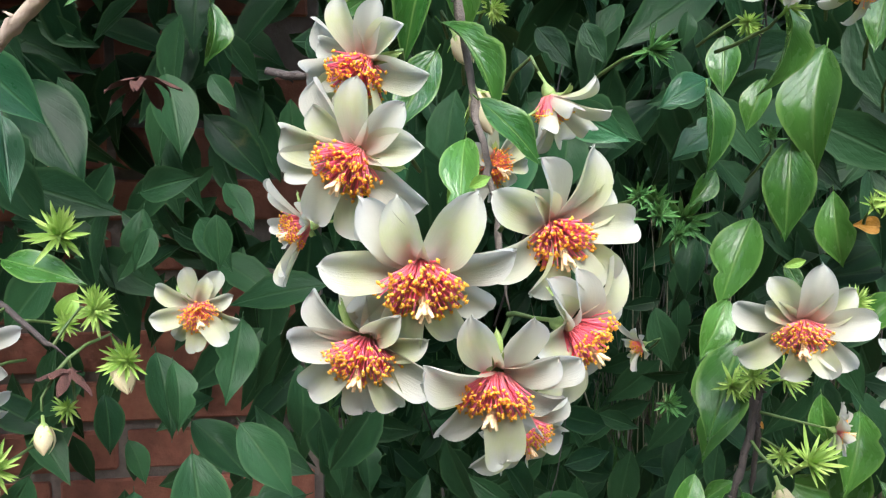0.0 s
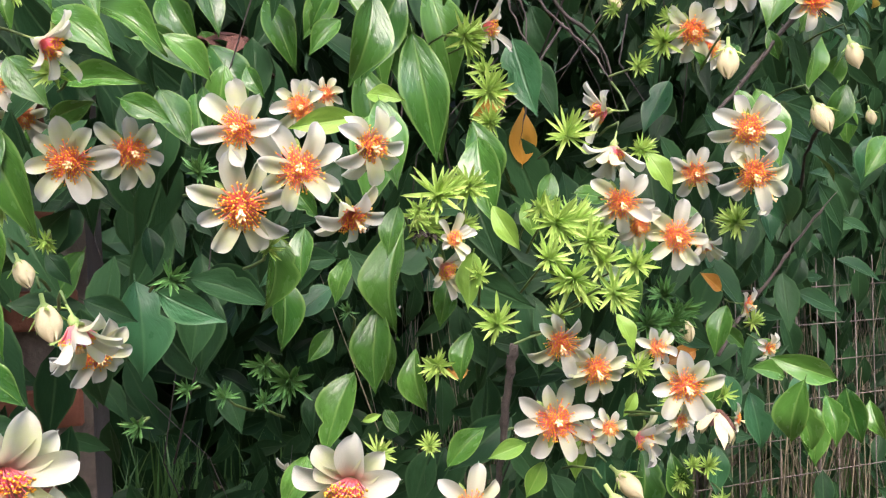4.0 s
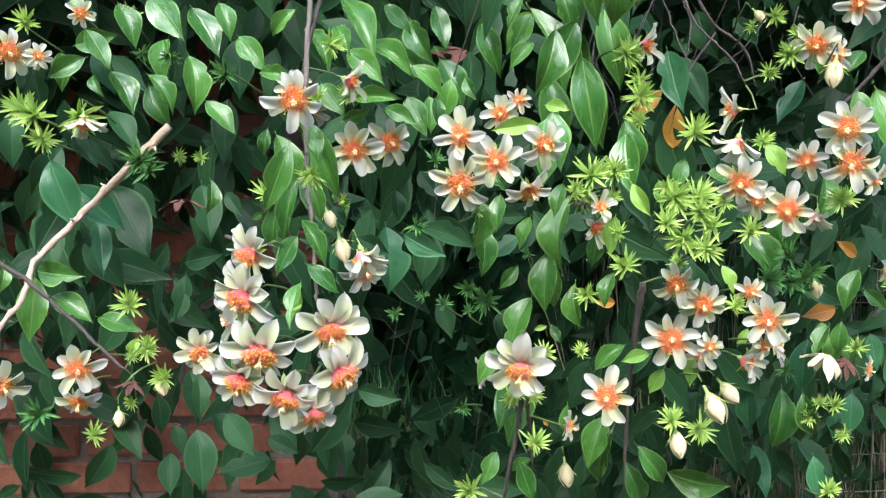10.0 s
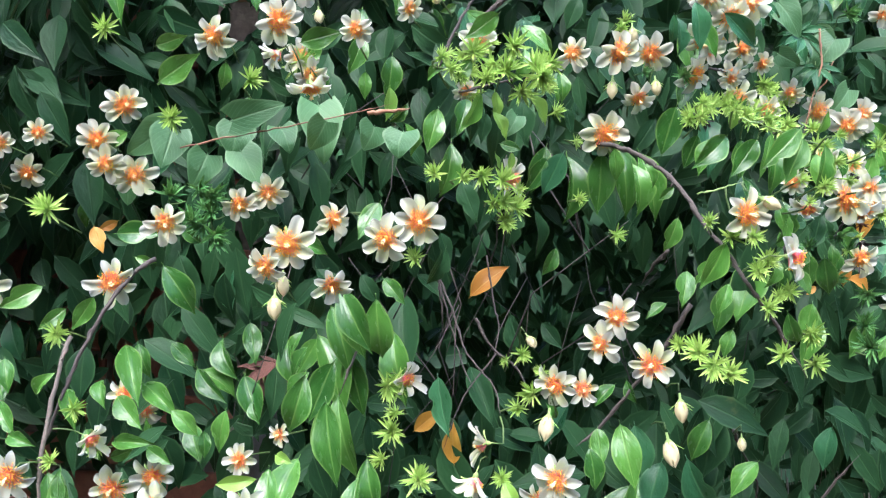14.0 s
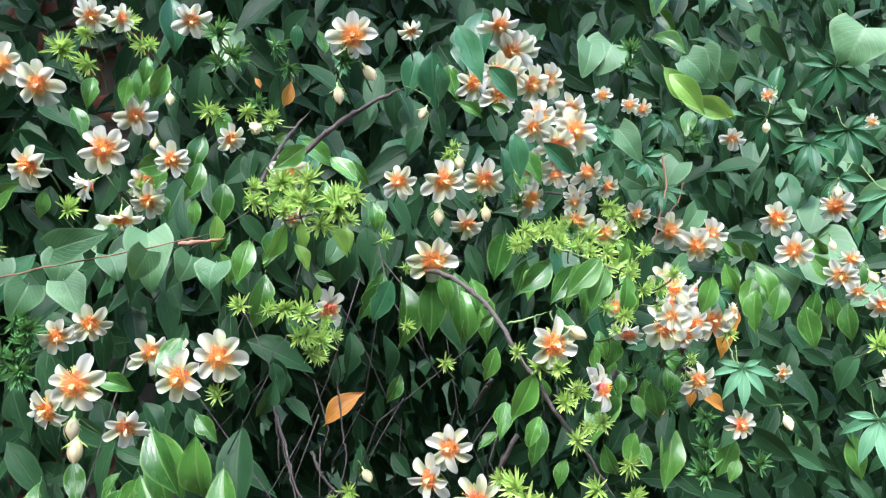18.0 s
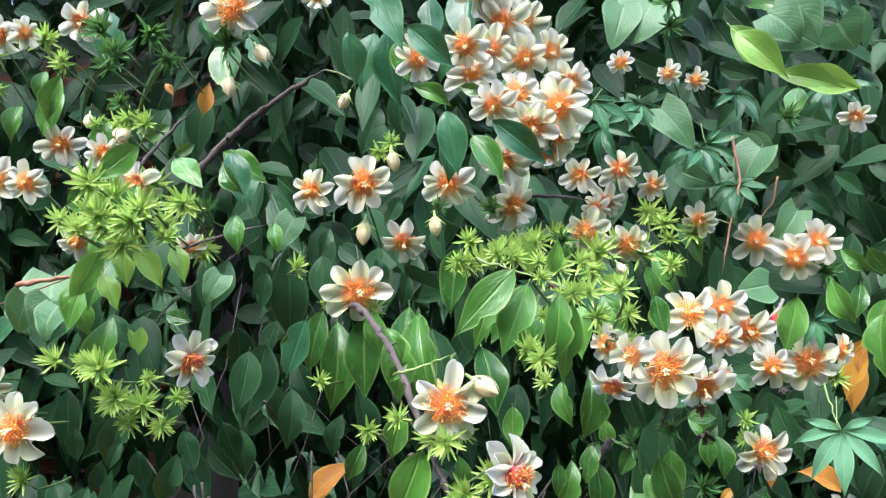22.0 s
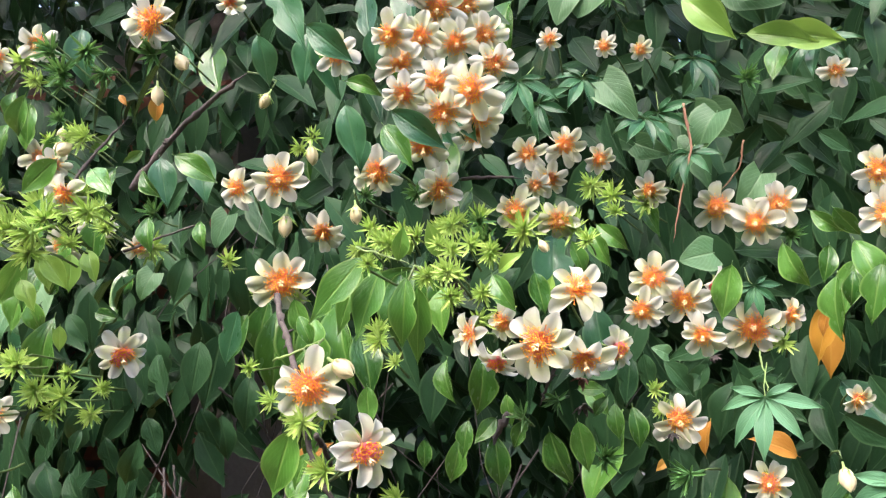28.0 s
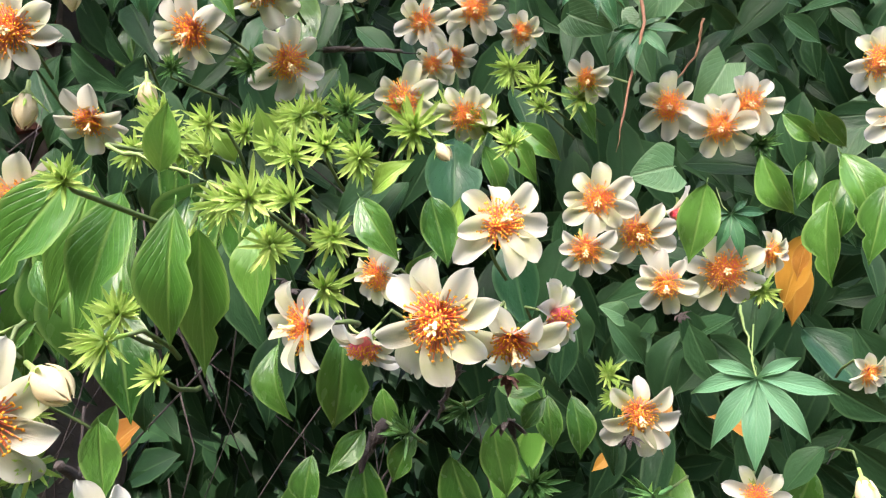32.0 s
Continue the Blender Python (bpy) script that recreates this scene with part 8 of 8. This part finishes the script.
tuft(0.145, 0.365, 1.008, -0.123, -1.027, 0.088, 0.011, "B")
tuft(0.195, 0.372, 1.042, 0.028, -1.009, 0.638, 0.01, "B")
tuft(0.16, 0.365, 0.97, -0.328, -0.989, 0.066, 0.011, "B")
tuft(0.186, 0.31, 1.173, -0.151, -1.077, 0.063, 0.009, "B")
tuft(0.019, 0.305, 1.164, 0.126, -0.941, -0.44, 0.008, "B")
tuft(0.119, 0.317, 1.161, -0.067, -0.974, -0.416, 0.008, "B")
tuft(0.062, 0.271, 1.087, -0.17, -0.998, -0.07, 0.009, "D")
tuft(0.09, 0.33, 1.085, -0.333, -0.906, 0.583, 0.01, "D")
tuft(0.106, 0.359, 1.075, 0.019, -0.979, 0.54, 0.009, "D")
tuft(0.076, 0.308, 1.094, -0.373, -0.944, 0.113, 0.008, "D")
tuft(0.103, 0.356, 0.998, -0.115, -1.033, 0.047, 0.011, "D")
tuft(0.153, 0.374, 1.119, -0.407, -0.924, 0.567, 0.008, "D")
tuft(0.391, 0.433, 1.539, 0.911, -0.653, 0.187, 0.013, "B")
tuft(0.522, 0.427, 1.54, 0.384, -0.998, -0.022, 0.013, "B")
tuft(0.564, 0.378, 1.51, 0.787, -0.759, 0.006, 0.012, "B")
tuft(0.601, 0.356, 1.48, 0.37, -0.849, -0.407, 0.011, "B")
tuft(0.629, 0.325, 1.471, 0.064, -1.196, 0.217, 0.011, "B")
tuft(0.622, 0.373, 1.456, 0.784, -0.704, -0.281, 0.011, "B")
tuft(0.611, 0.363, 1.468, 0.663, -0.771, -0.187, 0.011, "B")
tuft(0.579, 0.341, 1.45, 0.673, -0.845, 0.243, 0.01, "B")
tuft(0.573, 0.498, 1.543, 0.256, -1.015, -0.056, 0.015, "D")
tuft(0.567, 0.504, 1.559, 0.185, -1.011, -0.168, 0.015, "D")
tuft(0.517, 0.5, 1.59, 0.019, -1.025, -0.416, 0.014, "D")
tuft(0.564, 0.443, 1.526, 0.325, -1.083, 0.199, 0.01, "B")
tuft(0.527, 0.349, 1.409, 0.328, -1.044, 0.29, 0.015, "B")
tuft(0.101, 0.4, 1.755, 0.126, -0.815, -0.692, 0.015, "B")
tuft(0.244, 0.385, 1.704, 0.083, -1.169, 0.023, 0.017, "D")
tuft(0.382, 0.286, 1.531, 0.378, -1.05, 0.188, 0.016, "B")
tuft(0.392, 0.307, 1.541, 0.148, -0.884, -0.486, 0.015, "B")
tuft(0.35, 0.291, 1.535, 0.082, -0.998, -0.187, 0.014, "B")
tuft(0.045, 0.421, 1.474, 0.939, -0.555, -0.272, 0.022, "D")
tuft(0.057, 0.425, 1.452, 0.32, -1.031, 0.332, 0.022, "D")
tuft(0.052, 0.397, 1.439, 0.237, -1.101, 0.459, 0.019, "D")
tuft(0.64, 0.529, 1.539, 0.013, -1.105, 0.269, 0.013, "B")
tuft(0.376, 0.478, 1.09, -0.505, -0.884, 0.599, 0.02, "D")
tuft(0.423, 0.543, 1.069, -0.45, -0.881, 0.495, 0.02, "D")
tuft(0.392, 0.488, 1.109, -0.568, -0.895, 0.501, 0.018, "D")
tuft(0.456, 0.604, 0.929, -0.452, -0.939, 0.169, 0.016, "B")
tuft(0.425, 0.588, 0.98, -0.574, -0.916, 0.219, 0.016, "D")
tuft(0.508, 0.619, 0.999, -0.394, -0.779, 0.781, 0.016, "B")

# ---- dried bits ----
dried(0.093, 0.515, 1.303, 0.03, "r")
dried(0.078, 0.512, 1.296, 0.027, "r")
dried(-0.183, 0.49, 1.161, 0.025, "r")
dried(-0.16, 0.334, 1.018, 0.013, "r")
dried(0.476, 0.562, 0.997, 0.018, "r")
dried(0.535, 0.495, 1.541, 0.008, "k")
dried(0.586, 0.377, 1.492, 0.005, "r")
dried(0.583, 0.429, 1.492, 0.008, "k")
dried(0.623, 0.353, 1.454, 0.004, "k")
dried(0.653, 0.446, 1.415, 0.007, "k")
dried(0.654, 0.444, 1.43, 0.007, "r")
dried(0.62, 0.355, 1.457, 0.003, "k")
dried(0.705, 0.607, 1.459, 0.006, "k")
dried(0.681, 0.546, 1.402, 0.007, "k")
dried(0.422, 0.471, 1.021, 0.025, "y")
dried(0.189, 0.327, 1.163, 0.007, "k")
dried(0.195, 0.329, 1.161, 0.006, "k")

# ---- thin green stalks that carry flowers, buds and tufts ----
stalk_pieces = []
twig_points = np.concatenate([q for _, q in twigs])
for ob in [o for o in scene.objects if o.parent is None and o.get("category") in ("flower", "flower bud", "leaf tuft")]:
    m = ob.matrix_basis
    size = m.to_scale().x
    back = (m.to_3x3() @ Vector((0, 0, -1))).normalized()
    a = m.translation + back * size * (0.6 if ob["category"] == "leaf tuft" else 0.5)
    d2 = ((twig_points - np.array(tuple(a))) ** 2).sum(1)
    reach = Vector(twig_points[int(d2.argmin())]) - a
    if reach.length > 0.03:
        reach = reach.normalized() * 0.012 + Vector((0, 0.03, -0.006))
    stalk_pieces.append(tube([a, a + back * 0.006, a + reach * 0.6 + back * 0.004, a + reach], [0.0006, 0.0007, 0.0008, 0.0008], 5))
tagged(new("flower_stalks", make_mesh("flower_stalks", *merge(stalk_pieces), [M_STALK])), "thin green stalks carrying flowers and tufts", "stalks", "", "stuff")

# ---- the shrub's mass of leaves behind the flowers ----
def shrub_face(x, z):
    return 1.542 + 0.514 * x - 2.055 * z + 0.8 * x * x - 0.524 * x * z + 0.848 * z * z


def mass_leaf(r, p, length, width, droop, nu=2, nv=5):
    """One leaf of the joined mass: hangs from p."""
    a = r.gauss(0, 0.75)
    yv = Vector((math.sin(a), r.uniform(-0.45, 0.3), -math.cos(a))).normalized()
    zv = Vector((r.uniform(-0.9, 0.9), -1, r.uniform(-0.4, 1.1)))
    zv = (zv - yv * zv.dot(yv)).normalized()
    xv = yv.cross(zv)
    bend = r.uniform(0.05, 0.3)
    def fn(u, v):
        w = leaf_outline(v, 0.25, 0.86) * width
        q = p + xv * (u * w * 0.5) + yv * (v * length) + zv * ((0.2 * abs(u) * w) - bend * length * v * v)
        return q
    return sheet(fn, nu, nv)


def foliage(name, label, mat, seed, count, place, size, droop=0.5):
    r = random.Random(seed)
    pieces = []
    for k in range(count):
        p = place(r)
        if p is None:
            continue
        s = size * r.uniform(0.7, 1.25)
        pieces.append(mass_leaf(r, Vector(p), s, s * r.uniform(0.34, 0.47), droop))
    v, f, t = merge(pieces)
    return tagged(new(name, make_mesh(name, v, f, t, [mat])), label, "foliage", "", "stuff")


HOLLOWS = ((0.42, 1.33, 0.10), (0.12, 1.48, 0.06), (0.10, 0.98, 0.17), (0.33, 1.42, 0.12), (0.22, 1.30, 0.06), (0.47, 1.38, 0.12), (0.30, 1.47, 0.13), (0.26, 1.36, 0.10), (0.41, 1.39, 0.10), (0.03, 1.05, 0.08), (0.18, 1.55, 0.07), (0.26, 1.56, 0.07))


def in_hollow(x, z):
    return any((x - a) ** 2 + (z - b) ** 2 < c * c for a, b, c in HOLLOWS)


def near_layer(r):
    x, z = r.uniform(-0.6, 1.35), r.uniform(0.72, 2.3)
    if in_hollow(x, z) or (x < -0.1 and z < 1.0) or (x < -0.1 and z < 1.34 and r.random() < 0.65):
        return None
    return x, shrub_face(max(x, -0.3), min(z, 1.75)) + r.uniform(0.15, 0.3), z


def mid_layer(r):
    x, z = r.uniform(-1.3, 1.8), r.uniform(0.5, 2.8)
    if in_hollow(x, z) and r.random() < 0.99:
        return None
    if x < -0.12 and z < 1.0 and r.random() < 0.35 or x > 0.55 and z < 1.1 and r.random() < 0.75:
        return None
    return x, min(1.0, shrub_face(max(x, -0.3), min(z, 1.75))) + r.uniform(0.24, 0.6), z


def deep_layer(r):
    x, z = r.uniform(-0.15, 2.6), r.uniform(0.25, 3.0)
    if z < 1.15 and x > 0.3 and r.random() < 0.85:
        return None
    y = 1.2 + 0.2 * x + r.uniform(0.0, 0.7)
    if in_hollow(x * 0.75, 1.05 + (z - 1.05) * 0.75) and y < 1.6:
        return None
    if y < 1.75 and ((x - 0.2) ** 2 + (z - 1.38) ** 2 < 0.05 or (x + 0.02) ** 2 + (z - 0.9) ** 2 < 0.05):
        return None
    if (x - 0.5) ** 2 + (z - 1.62) ** 2 < 0.02 and r.random() < 0.4:
        return None
    return x, y, z


def over_wall(r):
    return r.uniform(-2.4, 0.3), 0.62 + r.uniform(0.0, 0.9), r.uniform(1.5, 3.2)


def wall_cover(r):
    x, z = r.uniform(-1.3, 0.0), r.uniform(0.85, 1.95)
    if z < 1.0 and x < -0.2 and r.random() < 0.6:
        return None
    if x > -0.12 and z < 1.05:
        return None
    return x, 0.86 + 0.14 * x + r.uniform(-0.14, 0.1), z


# added roof of leaves, keeps light from above off the inner layers
def top_layer(r):
    x = r.uniform(-1.2, 0.7)
    y = r.uniform(0.3, 2.3)
    return x, y, 2.05 + 0.35 * y + r.uniform(0.0, 0.5) + 0.1 * x


# left and low leaves take kind "d", whose colour holds the shade there
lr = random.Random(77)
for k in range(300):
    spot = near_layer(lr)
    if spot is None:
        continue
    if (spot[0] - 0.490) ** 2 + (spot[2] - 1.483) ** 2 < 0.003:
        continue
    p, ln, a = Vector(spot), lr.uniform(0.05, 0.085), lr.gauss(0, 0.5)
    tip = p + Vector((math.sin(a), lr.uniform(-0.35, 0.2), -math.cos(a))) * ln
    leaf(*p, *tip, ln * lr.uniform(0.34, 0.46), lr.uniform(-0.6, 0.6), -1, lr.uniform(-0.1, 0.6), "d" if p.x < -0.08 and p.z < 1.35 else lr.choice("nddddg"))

for k in range(70):
    x, z = lr.uniform(0.9, 1.8), lr.uniform(1.55, 2.3)
    p, ln, a = Vector((x, shrub_face(x, min(z, 1.75)) * 0.75 + 0.45 + lr.uniform(-0.1, 0.2), z)), lr.uniform(0.05, 0.09), lr.gauss(0, 0.6)
    tip = p + Vector((math.sin(a), lr.uniform(-0.5, 0.1), -math.cos(a))) * ln
    leaf(*p, *tip, ln * lr.uniform(0.6, 0.9), lr.uniform(-0.6, 0.6), -1, lr.uniform(0.0, 0.9), "v")

# all these leaf masses have shade painted into their near-black green
foliage("shrub_foliage", "dense mass of hanging glossy green leaves", M_SHADED, 301, 1300, near_layer, 0.068)
foliage("inner_foliage", "green leaves inside the shrub, shade put into their colour", M_SHADED, 302, 6000, mid_layer, 0.074)
foliage("hedge_foliage", "leafy hedge behind the flowering shrub, shade put into its colour", M_SHADED, 303, 19000, deep_layer, 0.086)
foliage("wall_climber", "climbing leaves in front of the brick wall, shade put into their colour", M_SHADED, 307, 620, wall_cover, 0.085)
foliage("canopy_foliage", "leafy canopy added above the shrub to shade its inside", M_SHADED, 306, 5500, top_layer, 0.095)
# boughs added high over the wall, so bricks and climber fall into shade
def overhang(r):
    return r.uniform(-1.1, -0.16), r.uniform(0.3, 0.95), r.uniform(1.52, 2.05)


foliage("overhang_foliage", "leafy boughs added above the brick wall to shade it", M_SHADED, 309, 2300, overhang, 0.075)
foliage("wall_foliage", "leaves hanging over the top of the wall, shade put into their colour", M_SHADED, 305, 4500, over_wall, 0.085)


def far_layer(r):
    return r.uniform(-5, 7), 3.4 + r.uniform(0, 1.8), r.uniform(0.0, 5.0)


foliage("far_trees", "green trees beyond the hedge, dimness put into their colour", M_SHADED, 304, 15000, far_layer, 0.38)

# unseen ring of leaves behind the camera, added to block light near the horizon
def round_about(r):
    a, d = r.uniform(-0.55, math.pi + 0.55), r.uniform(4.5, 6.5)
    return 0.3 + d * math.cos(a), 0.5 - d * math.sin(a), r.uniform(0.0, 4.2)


foliage("garden_trees", "leafy trees added out of view to hold back low sky light", M_SHADED, 308, 6500, round_about, 0.5)

# ---- bare thin twigs inside the hollows ----
hr = random.Random(41)
bare = []
for k in range(44):
    hx, hz, hrad = HOLLOWS[k % len(HOLLOWS)]
    q = Vector((hx + hr.gauss(0, hrad), 0, hz + hr.gauss(0, hrad)))
    q.y = shrub_face(q.x, min(q.z, 1.75)) + hr.uniform(0.14, 0.6)
    way = Vector((hr.gauss(0, 0.45), hr.gauss(0, 0.3), hr.choice((-1, 1, 1)))).normalized()
    ln, kink = hr.uniform(0.1, 0.35), Vector((hr.gauss(0, 0.02), 0, 0))
    rad = hr.uniform(0.0004, 0.001)
    bare.append(tube([q - way * ln * 0.5, q + kink, q + way * ln * 0.5 + Vector((hr.gauss(0, 0.03), 0, 0))], [rad * 1.2, rad, rad * 0.6], 5))
tagged(new("bare_twigs", make_mesh("bare_twigs", *merge(bare), [M_BARKD])), "thin dark leafless twigs inside the shrub", "twigs", "", "stuff")

# ---- wire fence beyond the shrub ----
fence = tagged(new("wire_fence", make_mesh("fence_post", *tube([Vector((1.05, 0, 0)), Vector((1.05, 0, 0.6)), Vector((1.05, 0, 1.15))], [0.022, 0.021, 0.02], 8, 0.1), [M_TAN])), "old rusty wire mesh fence behind the shrub", "fence")
fence.matrix_basis = pose(0.62, 1.3, 0, 0, 0, 10)
up_wire = make_mesh("wire_up", *tube([Vector((0, 0, 0.02)), Vector((0.003, 0, 0.5)), Vector((0, 0, 1.08))], [0.0011] * 3, 5), [M_WIRE])
side_wire = make_mesh("wire_side", *tube([Vector((0.1, 0, 0)), Vector((0.9, 0, -0.006)), Vector((1.8, 0, 0))], [0.0012] * 3, 5), [M_WIRE])
for k in range(34):
    part("wire", up_wire, fence, "", pose(0.12 + 0.05 * k, 0.002 * (k % 2), 0))
for k in range(14):
    part("wire", side_wire, fence, "", pose(0, -0.004, 0.05 + 0.075 * k))

# ---- ground and grass ----
gv = [(-40, -40, 0), (60, -40, 0), (60, 60, 0), (-40, 60, 0)]
tagged(new("ground", make_mesh("ground", gv, [(0, 1, 2, 3)], None, [M_SOIL], smooth=False)), "dark soil covered with leaf litter", "ground", "", "structure")
gr = random.Random(5)
blades = []
for k in range(2600):
    p = Vector((gr.uniform(-1.2, 2.4), gr.uniform(0.9, 3.4), 0))
    h, w = gr.uniform(0.15, 0.5), gr.uniform(0.004, 0.008)
    lean, turn = gr.uniform(0, 0.5), gr.uniform(0, 6.3)
    dx, dy = math.cos(turn) * lean * h, math.sin(turn) * lean * h
    def fn(u, v):
        ww = w * (1 - v) ** 0.6
        return p.x + dx * v * v + u * ww * math.sin(turn), p.y + dy * v * v - u * ww * math.cos(turn), h * v * (1 - 0.25 * lean * v)
    blades.append(sheet(fn, 1, 4))
tagged(new("grass", make_mesh("grass", *merge(blades), [M_GRASS])), "thin dark green grass under the shrub", "grass", "", "stuff")

# ---- dry stems standing along the fence ----
dr = random.Random(23)
stems = []
for k in range(700):
    p = Vector((dr.uniform(0.35, 2.6), dr.uniform(1.25, 3.0), 0))
    h, lean, turn = dr.uniform(0.5, 1.25), dr.gauss(0, 0.18), dr.uniform(0, 6.3)
    top = p + Vector((math.cos(turn) * lean * h, math.sin(turn) * lean * h, h))
    rad = dr.uniform(0.0012, 0.0028)
    stems.append(tube([p, p.lerp(top, 0.55) + Vector((dr.gauss(0, 0.02), 0, 0)), top], [rad, rad * 0.8, rad * 0.3], 4))
tagged(new("dry_grass", make_mesh("dry_grass", *merge(stems), [M_STRAW])), "pale dry grass stems standing along the wire fence", "grass", "", "stuff")

# ---- brick wall behind the shrub ----
WALL = pose(-0.28, 1.02, 0, 0, 0, 8)
wall = tagged(new("wall_north", make_mesh("mortar", [(-2.2, 0.012, 0), (0.12, 0.012, 0), (0.12, 0.2, 0), (-2.2, 0.2, 0), (-2.2, 0.012, 2.3), (0.12, 0.012, 2.3), (0.12, 0.2, 2.3), (-2.2, 0.2, 2.3)],
              [(0, 1, 5, 4), (1, 2, 6, 5), (2, 3, 7, 6), (3, 0, 4, 7), (4, 5, 6, 7)], None, [M_MORTAR], smooth=False)), "old red brick wall with grey mortar joints", "wall", "", "structure")
wall.matrix_basis = WALL


def brick_mesh(seed, length):
    r = random.Random(seed)
    bm = bmesh.new()
    bmesh.ops.create_cube(bm, size=1)
    bmesh.ops.scale(bm, vec=(length, 0.06, 0.052), verts=bm.verts)
    bmesh.ops.bevel(bm, geom=list(bm.edges), offset=0.003, segments=1, affect="EDGES")
    for v in bm.verts:
        v.co += Vector((r.uniform(-1, 1), r.uniform(-1, 1), r.uniform(-1, 1))) * 0.0012
    me = bpy.data.meshes.new("brick")
    bm.to_mesh(me)
    bm.free()
    me.materials.append(M_BRICK)
    return me


BRICKS = [brick_mesh(k, 0.155) for k in range(4)]
br = random.Random(9)
for row in range(8, 34):
    for k in range(6):
        x = 0.03 - k * 0.168 - (0.084 if row % 2 else 0)
        part("brick", BRICKS[(row * 3 + k) % 4], wall, "", pose(x, 0.034 + br.uniform(-0.003, 0.003), 0.034 + row * 0.065, 0, 0, br.uniform(-0.6, 0.6)))
